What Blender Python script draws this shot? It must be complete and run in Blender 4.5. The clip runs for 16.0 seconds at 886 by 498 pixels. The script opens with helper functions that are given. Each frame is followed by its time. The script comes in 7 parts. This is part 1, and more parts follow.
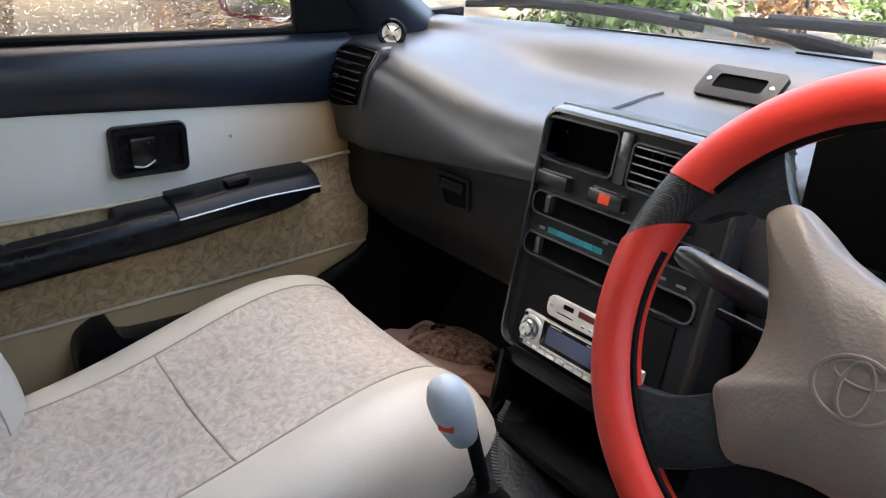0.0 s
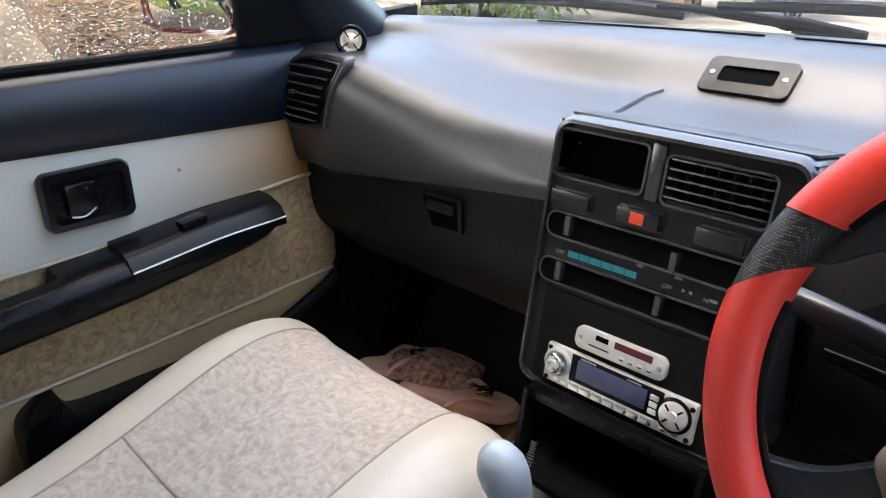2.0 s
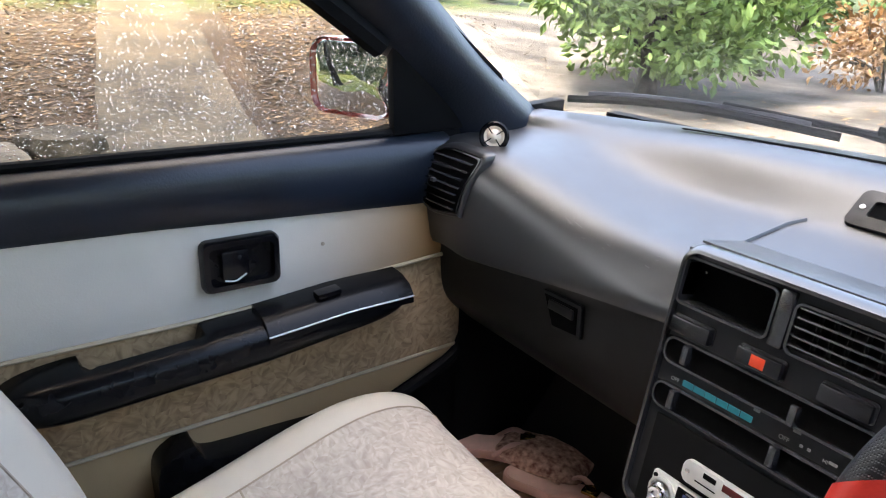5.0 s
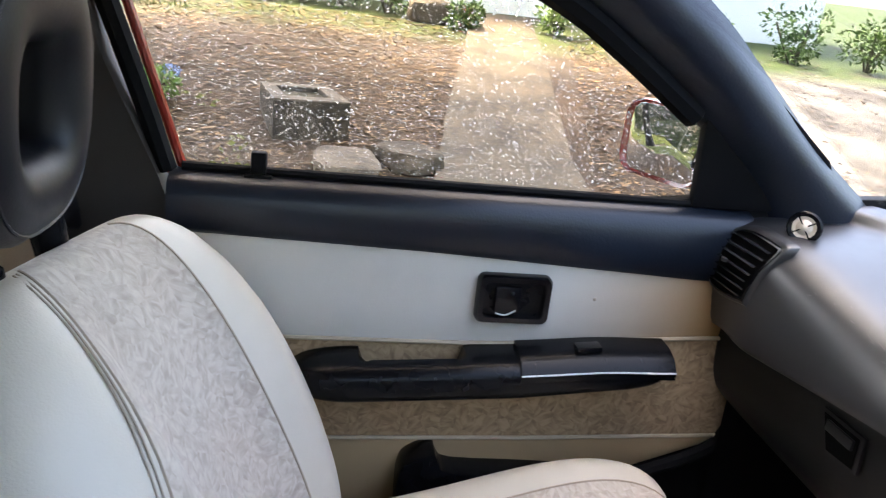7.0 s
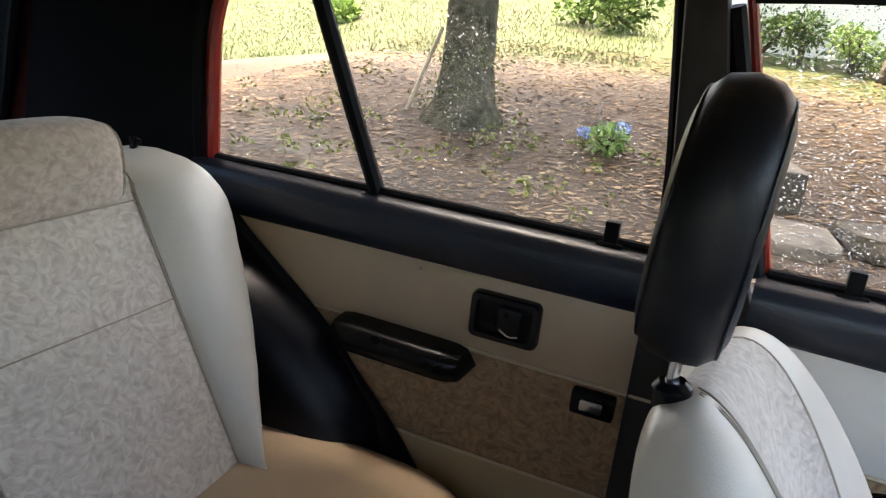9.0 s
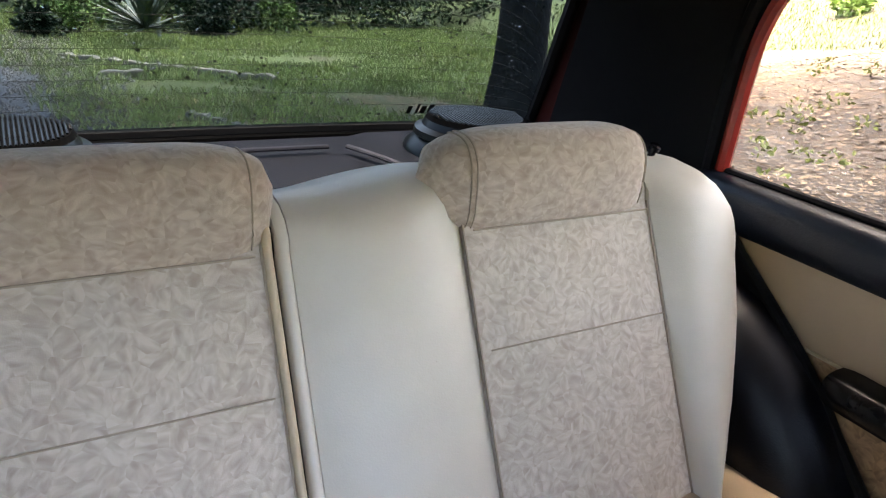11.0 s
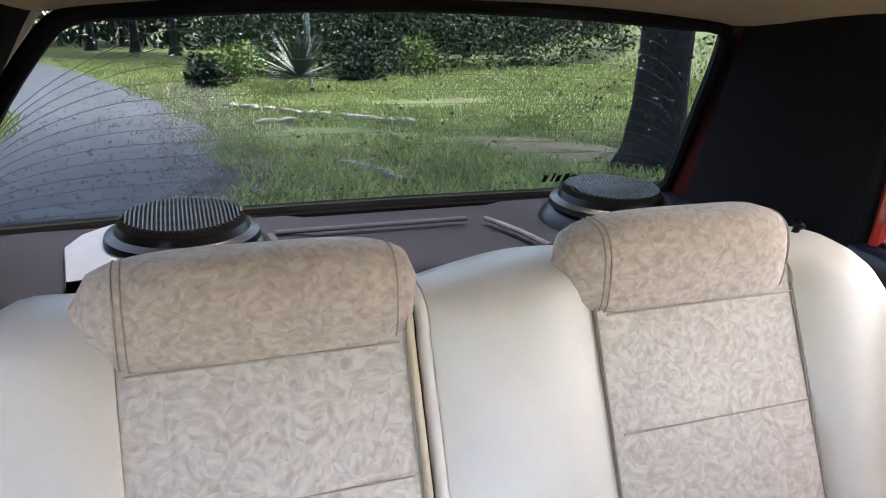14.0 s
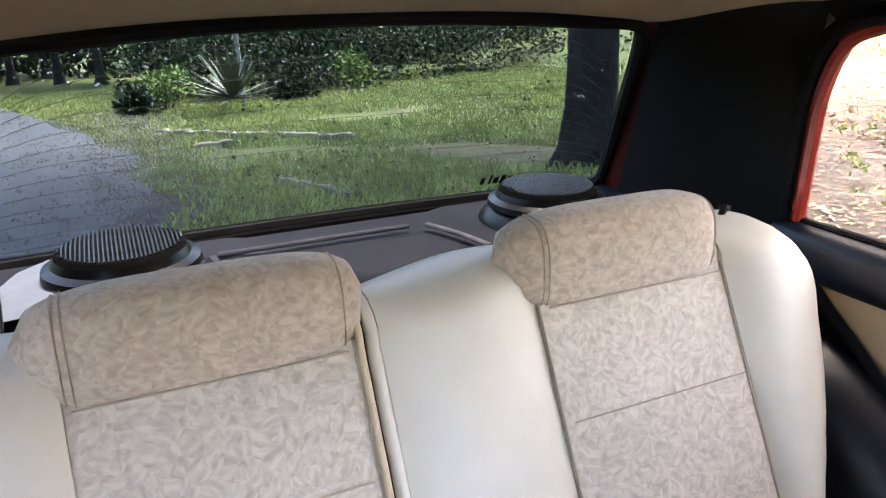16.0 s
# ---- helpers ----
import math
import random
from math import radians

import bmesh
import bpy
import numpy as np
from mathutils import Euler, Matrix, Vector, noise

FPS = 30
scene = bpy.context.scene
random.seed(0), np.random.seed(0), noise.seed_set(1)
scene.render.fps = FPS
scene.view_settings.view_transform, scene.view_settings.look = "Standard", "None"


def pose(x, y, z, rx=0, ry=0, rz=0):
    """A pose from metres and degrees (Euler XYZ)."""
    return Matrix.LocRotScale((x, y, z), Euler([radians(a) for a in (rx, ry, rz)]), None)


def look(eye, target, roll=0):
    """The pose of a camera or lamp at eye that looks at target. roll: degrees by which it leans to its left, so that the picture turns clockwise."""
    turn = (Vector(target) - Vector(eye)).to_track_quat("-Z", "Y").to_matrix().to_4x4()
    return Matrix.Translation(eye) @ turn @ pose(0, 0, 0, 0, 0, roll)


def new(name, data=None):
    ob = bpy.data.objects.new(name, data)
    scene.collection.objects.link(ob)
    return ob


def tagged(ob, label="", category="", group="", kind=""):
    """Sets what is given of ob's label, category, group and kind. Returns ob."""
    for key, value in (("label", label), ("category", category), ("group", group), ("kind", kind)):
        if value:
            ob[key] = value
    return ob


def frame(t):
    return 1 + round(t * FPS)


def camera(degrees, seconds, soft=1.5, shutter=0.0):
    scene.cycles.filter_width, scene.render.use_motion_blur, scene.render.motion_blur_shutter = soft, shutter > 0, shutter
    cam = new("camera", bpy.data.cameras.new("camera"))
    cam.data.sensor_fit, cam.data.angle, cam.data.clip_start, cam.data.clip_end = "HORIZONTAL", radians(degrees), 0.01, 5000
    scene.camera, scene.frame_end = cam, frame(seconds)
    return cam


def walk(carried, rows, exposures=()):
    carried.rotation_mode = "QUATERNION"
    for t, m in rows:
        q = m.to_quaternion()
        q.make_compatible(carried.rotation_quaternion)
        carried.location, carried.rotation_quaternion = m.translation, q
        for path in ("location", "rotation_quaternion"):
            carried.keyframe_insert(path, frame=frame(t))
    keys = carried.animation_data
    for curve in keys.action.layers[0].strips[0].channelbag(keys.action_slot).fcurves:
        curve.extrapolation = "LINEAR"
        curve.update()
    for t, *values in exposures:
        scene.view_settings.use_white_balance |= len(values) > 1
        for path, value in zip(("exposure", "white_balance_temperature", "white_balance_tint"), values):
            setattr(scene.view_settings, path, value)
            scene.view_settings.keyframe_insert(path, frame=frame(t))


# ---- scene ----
cam = camera(62.8, 16.0, soft=1.1, shutter=0.12)
PATH = [
    (0, (0.434, -0.001, 1.094), (-0.998, 1.163, 0.323), 2.4),
    (0.5, (0.325, -0.006, 1.115), (-0.998, 1.29, 0.361), 2.3),
    (1, (0.301, 0.001, 1.118), (-0.946, 1.342, 0.315), 2.0),
    (1.5, (0.276, 0.003, 1.099), (-0.953, 1.351, 0.279), 1.3),
    (2, (0.273, -0.003, 1.105), (-0.998, 1.318, 0.305), -0.2),
    (2.5, (0.283, 0.003, 1.104), (-0.996, 1.335, 0.335), 0.6),
    (3, (0.259, 0.004, 1.121), (-1.041, 1.304, 0.333), -0.2),
    (3.2, (0.237, 0.001, 1.139), (-1.092, 1.3, 0.398), 0.4),
    (5.3, (0.289, 0.017, 1.184), (-1.319, 0.993, 0.505), 2.0),
    (5.5, (0.28, 0.039, 1.188), (-1.38, 0.927, 0.512), 2.1),
    (6, (0.292, 0.047, 1.199), (-1.507, 0.611, 0.531), 3.4),
    (6.5, (0.345, 0.075, 1.223), (-1.471, 0.58, 0.551), 2.3),
    (7, (0.315, 0.042, 1.201), (-1.558, 0.352, 0.572), 6.5),
    (7.5, (0.307, -0.049, 1.203), (-1.611, -0.1, 0.638), 5.5),
    (8, (0.303, -0.125, 1.224), (-1.606, -0.395, 0.69), 6.3),
    (8.5, (0.314, -0.176, 1.235), (-1.547, -0.65, 0.676), 7.6),
    (9, (0.335, -0.214, 1.245), (-1.42, -0.953, 0.633), 6.1),
    (9.5, (0.35, -0.265, 1.247), (-1.268, -1.259, 0.62), 5.4),
    (10, (0.376, -0.326, 1.251), (-1.052, -1.583, 0.634), 5.7),
    (10.2, (0.371, -0.319, 1.235), (-0.956, -1.681, 0.616), 5.7),
    (12.3, (0.375, -0.313, 1.339), (-0.351, -1.956, 0.459), 4.1),
    (12.5, (0.378, -0.311, 1.341), (-0.336, -1.973, 0.488), 3.9),
    (13, (0.38, -0.306, 1.343), (-0.292, -2.009, 0.539), 2.7),
    (13.5, (0.383, -0.304, 1.343), (-0.274, -2.034, 0.582), 2.9),
    (14, (0.385, -0.302, 1.344), (-0.273, -2.06, 0.654), 2.3),
    (14.5, (0.383, -0.297, 1.35), (-0.261, -2.087, 0.731), 0.4),
    (15, (0.384, -0.297, 1.352), (-0.297, -2.091, 0.786), 0.6),
    (15.5, (0.384, -0.291, 1.348), (-0.324, -2.078, 0.795), -0.8),
    (16, (0.383, -0.28, 1.346), (-0.407, -1.993, 0.682), -0.9),
]
EXPOSURE = [(0.0, 3.65, 6950, 11), (3.2, 3.76, 6850, 11), (5.5, 3.65, 6800, 13), (6.5, 3.74, 6850, 14), (7.5, 3.72, 6850, 15), (9.0, 3.85, 6850, 14), (10.2, 4.3, 7000, 15), (12.3, 4.75, 7100, 21), (15.0, 5.17, 7100, 22), (16.0, 5.12, 7100, 22)]
walk(cam, [(t, look(eye, target, roll)) for t, eye, target, roll in PATH], EXPOSURE)

# ---- world and light ----
world = bpy.data.worlds.new("world")
scene.world = world
world.use_nodes = True
wn = world.node_tree
wn.nodes.clear()
sky = wn.nodes.new("ShaderNodeTexSky")
sky.sky_type, sky.sun_disc = "NISHITA", False
sky.sun_elevation, sky.sun_rotation = radians(70.5), radians(227.7)
sky.dust_density, sky.air_density = 4.5, 1.0
bg = wn.nodes.new("ShaderNodeBackground")
bg.inputs["Strength"].default_value = 0.15
wout = wn.nodes.new("ShaderNodeOutputWorld")
wn.links.new(sky.outputs[0], bg.inputs["Color"])
wn.links.new(bg.outputs[0], wout.inputs["Surface"])
sun = new("sun", bpy.data.lights.new("sun", "SUN"))
sun.data.energy, sun.data.angle, sun.data.color = 2.0, radians(14), (1.0, 0.95, 0.86)
sun.matrix_world = look((-1.1, -1.0, 4.2), (0, 0, 0))


# ---- materials ----
def material(name, color, rough=0.6, metal=0.0, spec=0.5, var=0.12, scale=30.0, bump=0.0, bump_scale=200.0, color2=None, big=3.0, coat=0.0):
    """A surface with two scales of colour variation and a fine relief."""
    m = bpy.data.materials.new(name)
    m.use_nodes = True
    nt = m.node_tree
    b = nt.nodes["Principled BSDF"]
    b.inputs["Metallic"].default_value, b.inputs["Specular IOR Level"].default_value = metal, spec
    b.inputs["Coat Weight"].default_value = coat
    tc = nt.nodes.new("ShaderNodeTexCoord")
    n1, n2 = nt.nodes.new("ShaderNodeTexNoise"), nt.nodes.new("ShaderNodeTexNoise")
    n1.inputs["Scale"].default_value, n2.inputs["Scale"].default_value = scale, big
    n1.inputs["Detail"].default_value = 6
    for n in (n1, n2):
        nt.links.new(tc.outputs["Object"], n.inputs["Vector"])
    mix = nt.nodes.new("ShaderNodeMix")
    mix.data_type = "FLOAT"
    mix.inputs[0].default_value = 0.45
    nt.links.new(n1.outputs["Fac"], mix.inputs[2])
    nt.links.new(n2.outputs["Fac"], mix.inputs[3])
    ramp = nt.nodes.new("ShaderNodeValToRGB")
    c2 = color2 or [min(1, c * (1 + var)) for c in color]
    c1 = color if color2 else [c * (1 - var) for c in color]
    ramp.color_ramp.elements[0].position, ramp.color_ramp.elements[1].position = 0.36, 0.64
    ramp.color_ramp.elements[0].color, ramp.color_ramp.elements[1].color = (*c1, 1), (*c2, 1)
    nt.links.new(mix.outputs[0], ramp.inputs[0])
    nt.links.new(ramp.outputs[0], b.inputs["Base Color"])
    rr = nt.nodes.new("ShaderNodeMapRange")
    rr.inputs["To Min"].default_value, rr.inputs["To Max"].default_value = rough * 0.85, min(1, rough * 1.15)
    nt.links.new(n1.outputs["Fac"], rr.inputs["Value"])
    nt.links.new(rr.outputs[0], b.inputs["Roughness"])
    if bump:
        nb = nt.nodes.new("ShaderNodeTexNoise")
        nb.inputs["Scale"].default_value, nb.inputs["Detail"].default_value = bump_scale, 3
        nt.links.new(tc.outputs["Object"], nb.inputs["Vector"])
        bp = nt.nodes.new("ShaderNodeBump")
        bp.inputs["Strength"].default_value, bp.inputs["Distance"].default_value = bump, 0.4 / bump_scale
        nt.links.new(nb.outputs["Fac"], bp.inputs["Height"])
        nt.links.new(bp.outputs[0], b.inputs["Normal"])
    return m


def fabric_material(name, base, dark, axis=(0, 0.6, 0.8), squeeze=(42, 118, 118)):
    """Woven cloth printed with short brush strokes, each patch turned its own way."""
    m = bpy.data.materials.new(name)
    m.use_nodes = True
    nt = m.node_tree
    b = nt.nodes["Principled BSDF"]
    b.inputs["Roughness"].default_value = 0.85
    b.inputs["Sheen Weight"].default_value = 0.25
    tc = nt.nodes.new("ShaderNodeTexCoord")
    cell = nt.nodes.new("ShaderNodeTexVoronoi")
    cell.inputs["Scale"].default_value = 48
    nt.links.new(tc.outputs["Object"], cell.inputs["Vector"])
    sep = nt.nodes.new("ShaderNodeSeparateColor")
    nt.links.new(cell.outputs["Color"], sep.inputs[0])
    ang = nt.nodes.new("ShaderNodeMath")
    ang.operation = "MULTIPLY"
    ang.inputs[1].default_value = 3.14
    nt.links.new(sep.outputs[0], ang.inputs[0])
    rot = nt.nodes.new("ShaderNodeVectorRotate")
    rot.inputs["Axis"].default_value = axis
    nt.links.new(tc.outputs["Object"], rot.inputs["Vector"])
    nt.links.new(ang.outputs[0], rot.inputs["Angle"])
    stretch = nt.nodes.new("ShaderNodeVectorMath")
    stretch.operation = "MULTIPLY"
    stretch.inputs[1].default_value = squeeze
    nt.links.new(rot.outputs[0], stretch.inputs[0])
    leaf = nt.nodes.new("ShaderNodeTexNoise")
    leaf.inputs["Scale"].default_value, leaf.inputs["Detail"].default_value, leaf.inputs["Distortion"].default_value = 1.0, 1.5, 0.4
    nt.links.new(stretch.outputs[0], leaf.inputs["Vector"])
    ramp = nt.nodes.new("ShaderNodeValToRGB")
    ramp.color_ramp.elements[0].position, ramp.color_ramp.elements[1].position = 0.26, 0.68
    ramp.color_ramp.elements[0].color, ramp.color_ramp.elements[1].color = (*dark, 1), (*base, 1)
    nt.links.new(leaf.outputs["Fac"], ramp.inputs[0])
    soil = nt.nodes.new("ShaderNodeTexNoise")
    soil.inputs["Scale"].default_value = 4
    nt.links.new(tc.outputs["Object"], soil.inputs["Vector"])
    sr = nt.nodes.new("ShaderNodeMapRange")
    sr.inputs["To Min"].default_value, sr.inputs["To Max"].default_value = 0.78, 1.12
    nt.links.new(soil.outputs["Fac"], sr.inputs["Value"])
    mul = nt.nodes.new("ShaderNodeVectorMath")
    mul.operation = "SCALE"
    nt.links.new(ramp.outputs[0], mul.inputs[0])
    nt.links.new(sr.outputs[0], mul.inputs["Scale"])
    nt.links.new(mul.outputs[0], b.inputs["Base Color"])
    weave = nt.nodes.new("ShaderNodeTexNoise")
    weave.inputs["Scale"].default_value = 700
    nt.links.new(tc.outputs["Object"], weave.inputs["Vector"])
    bp = nt.nodes.new("ShaderNodeBump")
    bp.inputs["Strength"].default_value, bp.inputs["Distance"].default_value = 0.5, 0.0006
    nt.links.new(weave.outputs["Fac"], bp.inputs["Height"])
    nt.links.new(bp.outputs[0], b.inputs["Normal"])
    return m


def glass_material(name, tint, gloss=1.0):
    m = bpy.data.materials.new(name)
    m.use_nodes = True
    nt = m.node_tree
    nt.nodes.clear()
    tr, gl = nt.nodes.new("ShaderNodeBsdfTransparent"), nt.nodes.new("ShaderNodeBsdfGlossy")
    tr.inputs["Color"].default_value = (*tint, 1)
    gl.inputs["Roughness"].default_value = 0.02
    lw = nt.nodes.new("ShaderNodeLayerWeight")
    lw.inputs["Blend"].default_value = 0.5
    power, amount = nt.nodes.new("ShaderNodeMath"), nt.nodes.new("ShaderNodeMath")
    power.operation, amount.operation = "POWER", "MULTIPLY_ADD"
    power.inputs[1].default_value = 4.0
    amount.inputs[1].default_value, amount.inputs[2].default_value = 0.5 * gloss, 0.03 * gloss
    nt.links.new(lw.outputs["Facing"], power.inputs[0])
    nt.links.new(power.outputs[0], amount.inputs[0])
    mx, out = nt.nodes.new("ShaderNodeMixShader"), nt.nodes.new("ShaderNodeOutputMaterial")
    nt.links.new(amount.outputs[0], mx.inputs[0])
    nt.links.new(tr.outputs[0], mx.inputs[1])
    nt.links.new(gl.outputs[0], mx.inputs[2])
    nt.links.new(mx.outputs[0], out.inputs["Surface"])
    return m


VINYL = material("cream_vinyl", (0.53, 0.475, 0.385), 0.42, var=0.05, scale=14, bump=0.25, bump_scale=420)
VINYL_DOOR = material("pale_door_vinyl", (0.54, 0.50, 0.43), 0.45, var=0.05, scale=12, bump=0.25, bump_scale=420)
VINYL_TAN = material("tan_vinyl", (0.38, 0.265, 0.14), 0.45, var=0.06, scale=12, bump=0.25, bump_scale=420)
FABRIC = fabric_material("mottled_cloth", (0.54, 0.47, 0.385), (0.37, 0.30, 0.235))
FABRIC_HEAD = fabric_material("worn_mottled_cloth", (0.52, 0.42, 0.32), (0.35, 0.265, 0.195))
FABRIC_DOOR = fabric_material("mottled_door_cloth", (0.43, 0.29, 0.155), (0.21, 0.132, 0.062), (1, 0, 0), (118, 42, 118))


def browner_end(m, y0, y1, tint):
    """Vinyl whose colour turns browner towards one end."""
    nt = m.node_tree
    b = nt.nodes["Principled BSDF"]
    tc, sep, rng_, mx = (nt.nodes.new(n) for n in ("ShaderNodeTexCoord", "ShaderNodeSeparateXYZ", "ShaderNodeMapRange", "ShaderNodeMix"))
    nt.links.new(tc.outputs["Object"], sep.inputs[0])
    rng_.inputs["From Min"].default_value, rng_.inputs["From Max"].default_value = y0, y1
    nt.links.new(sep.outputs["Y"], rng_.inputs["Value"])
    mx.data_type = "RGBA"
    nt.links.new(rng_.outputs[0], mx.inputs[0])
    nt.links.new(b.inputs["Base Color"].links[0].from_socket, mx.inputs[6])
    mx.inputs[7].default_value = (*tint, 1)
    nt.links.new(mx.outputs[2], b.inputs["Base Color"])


browner_end(VINYL_DOOR, 0.40, 0.68, (0.32, 0.175, 0.060))
VINYL_BACK = material("beige_door_vinyl", (0.37, 0.268, 0.168), 0.45, var=0.05, scale=12, bump=0.25, bump_scale=420)
browner_end(VINYL_BACK, -0.90, -1.03, (0.34, 0.23, 0.12))
SEAM = material("stitching", (0.33, 0.265, 0.195), 0.8)
PIPING = material("piping", (0.44, 0.345, 0.225), 0.5)
NAVY = material("dark_navy_vinyl", (0.0055, 0.0082, 0.0140), 0.33, spec=0.42, var=0.4, scale=9, bump=0.22, bump_scale=260)
BLACK = material("black_plastic", (0.0045, 0.0045, 0.005), 0.24, spec=0.16, var=0.3, scale=40, bump=0.08, bump_scale=500)
MATTE = material("matte_black", (0.0024, 0.0024, 0.0027), 0.7, spec=0.15, var=0.3)
# for black trim, and for openings whose inner darkness is put into the colour
NEAR_BLACK = material("near_black", (0.002, 0.002, 0.002), 0.9, spec=0.05)
DASH = material("grey_dash_plastic", (0.0095, 0.0095, 0.0102), 0.42, spec=1.0, var=0.22, scale=25, bump=0.22, bump_scale=620)
CONSOLE = material("console_plastic", (0.007, 0.007, 0.0075), 0.30, spec=0.3, var=0.25, scale=40, bump=0.15, bump_scale=500)
RED = material("red_vinyl_cover", (0.62, 0.035, 0.022), 0.42, var=0.08, scale=20, bump=0.2, bump_scale=350)
GRIP = material("black_grip", (0.012, 0.012, 0.013), 0.38, spec=0.5)
def dotted(m, scale):
    """Punched dots over a soft cover."""
    nt = m.node_tree
    tc, cells, rng_, bp = (nt.nodes.new(n) for n in ("ShaderNodeTexCoord", "ShaderNodeTexVoronoi", "ShaderNodeMapRange", "ShaderNodeBump"))
    cells.inputs["Scale"].default_value, cells.inputs["Randomness"].default_value = scale, 0.1
    nt.links.new(tc.outputs["Object"], cells.inputs["Vector"])
    rng_.inputs["From Min"].default_value, rng_.inputs["From Max"].default_value = 0.15, 0.42
    nt.links.new(cells.outputs["Distance"], rng_.inputs["Value"])
    bp.inputs["Strength"].default_value, bp.inputs["Distance"].default_value = 1.0, 0.0012
    nt.links.new(rng_.outputs[0], bp.inputs["Height"])
    nt.links.new(bp.outputs[0], m.node_tree.nodes["Principled BSDF"].inputs["Normal"])


dotted(GRIP, 520)
HUB = material("brown_grey_hub", (0.185, 0.148, 0.118), 0.42, var=0.12, bump=0.35, bump_scale=350)
CHROME = material("chrome", (0.75, 0.75, 0.74), 0.18, metal=1.0)
SILVER = material("silver_plastic", (0.62, 0.61, 0.58), 0.32, metal=0.35)
TEAL = material("teal_print", (0.01, 0.20, 0.24), 0.5)
PRINT = material("white_print", (0.20, 0.20, 0.19), 0.6)
ORANGE = material("hazard_red", (0.60, 0.05, 0.015), 0.4)
CARPET = material("dark_carpet", (0.008, 0.007, 0.006), 0.95, bump=0.8, bump_scale=400)
SHELF = material("shelf_felt", (0.0125, 0.0140, 0.0205), 0.9, spec=0.15, var=0.25, scale=60, bump=0.6, bump_scale=500)
HEADLINER = material("beige_headliner", (0.33, 0.262, 0.165), 0.9, var=0.08, scale=50, bump=0.4, bump_scale=600)
PAINT = material("red_car_paint", (0.24, 0.022, 0.014), 0.25, var=0.12, coat=0.6)
GLASS = glass_material("dusty_side_glass", (0.95, 0.91, 0.83))
GLASS_CLEAR = glass_material("clear_glass", (0.94, 0.95, 0.94))
WINDSCREEN = glass_material("hazy_windscreen", (0.94, 0.95, 0.94), 1.4)
# dark tint chosen to cut side light, for an unseen pane
GLASS_DARK = glass_material("dimming_glass", (0.42, 0.42, 0.42))
GLASS_TINT = glass_material("grey_green_glass", (0.36, 0.405, 0.415), 0.3)
GLOSS = material("gloss_black", (0.003, 0.003, 0.004), 0.20, spec=0.38, var=0.2)
FRAME = material("satin_grey_frame", (0.020, 0.0205, 0.022), 0.22, spec=0.9, var=0.15, scale=30, bump=0.05, bump_scale=500)
BUTTON = material("black_button", (0.008, 0.008, 0.009), 0.26, spec=0.55, var=0.2)
STALK = material("satin_black_stalk", (0.008, 0.009, 0.012), 0.30, spec=0.5, var=0.2)
MIRROR = material("mirror_silver", (0.85, 0.86, 0.86), 0.03, metal=1.0, var=0.0)


# ---- mesh helpers ----
def mesh_of(name, bm, mat, smooth=True):
    bmesh.ops.recalc_face_normals(bm, faces=bm.faces)
    me = bpy.data.meshes.new(name)
    bm.to_mesh(me)
    bm.free()
    me.materials.append(mat)
    if smooth:
        for p in me.polygons:
            p.use_smooth = True
        me.set_sharp_from_angle(angle=radians(38))
    return me


def part(name, bm, mat, parent=None, label="", m=None):
    ob = new(name, mesh_of(name, bm, mat))
    if parent is not None:
        ob.parent = parent
    if m is not None:
        ob.matrix_basis = m
    if label:
        tagged(ob, label)
    return ob


def thing(name, at, label, category, group="", kind=""):
    """An empty at the base of a thing; its parts are given in world places."""
    ob = new(name)
    ob.location = at
    ob.empty_display_size = 0.05
    tagged(ob, label, category, group, kind)
    return ob


def under(parent, *obs):
    """Hang world-placed meshes under a thing without moving them."""
    for o in obs:
        o.parent = parent
        o.matrix_parent_inverse = Matrix.Translation(-Vector(parent.location)) if parent.parent is None else Matrix.Identity(4)


def put(parent, name, bm, mat, label=""):
    ob = part(name, bm, mat, None, label)
    under(parent, ob)
    return ob


def skin(rows, closed_u=False, closed_v=False, caps=False):
    """A surface through rows of points, all of one length."""
    bm = bmesh.new()
    vs = [[bm.verts.new(p) for p in r] for r in rows]
    nr, nc = len(vs), len(vs[0])
    for i in range(nr if closed_v else nr - 1):
        for j in range(nc if closed_u else nc - 1):
            q = [vs[i][j], vs[i][(j + 1) % nc], vs[(i + 1) % nr][(j + 1) % nc], vs[(i + 1) % nr][j]]
            try:
                bm.faces.new(q)
            except ValueError:
                pass
    if caps:
        bm.faces.new(vs[0])
        bm.faces.new(vs[-1])
    bmesh.ops.remove_doubles(bm, verts=bm.verts, dist=1e-5)
    return bm


def slab(rows, depth):
    """A sheet through rows of points, thickened by the vector depth."""
    d = Vector(depth)
    front = [[Vector(p) for p in r] for r in rows]
    bm = bmesh.new()
    a = [[bm.verts.new(p) for p in r] for r in front]
    b = [[bm.verts.new(p + d) for p in r] for r in front]
    nr, nc = len(a), len(a[0])
    for i in range(nr - 1):
        for j in range(nc - 1):
            bm.faces.new((a[i][j], a[i][j + 1], a[i + 1][j + 1], a[i + 1][j]))
            bm.faces.new((b[i][j], b[i + 1][j], b[i + 1][j + 1], b[i][j + 1]))
    rim = [(0, j) for j in range(nc)] + [(i, nc - 1) for i in range(1, nr)] + [(nr - 1, j) for j in range(nc - 2, -1, -1)] + [(i, 0) for i in range(nr - 2, 0, -1)]
    for k in range(len(rim)):
        (i, j), (p, q) = rim[k], rim[(k + 1) % len(rim)]
        bm.faces.new((a[i][j], b[i][j], b[p][q], a[p][q]))
    return bm


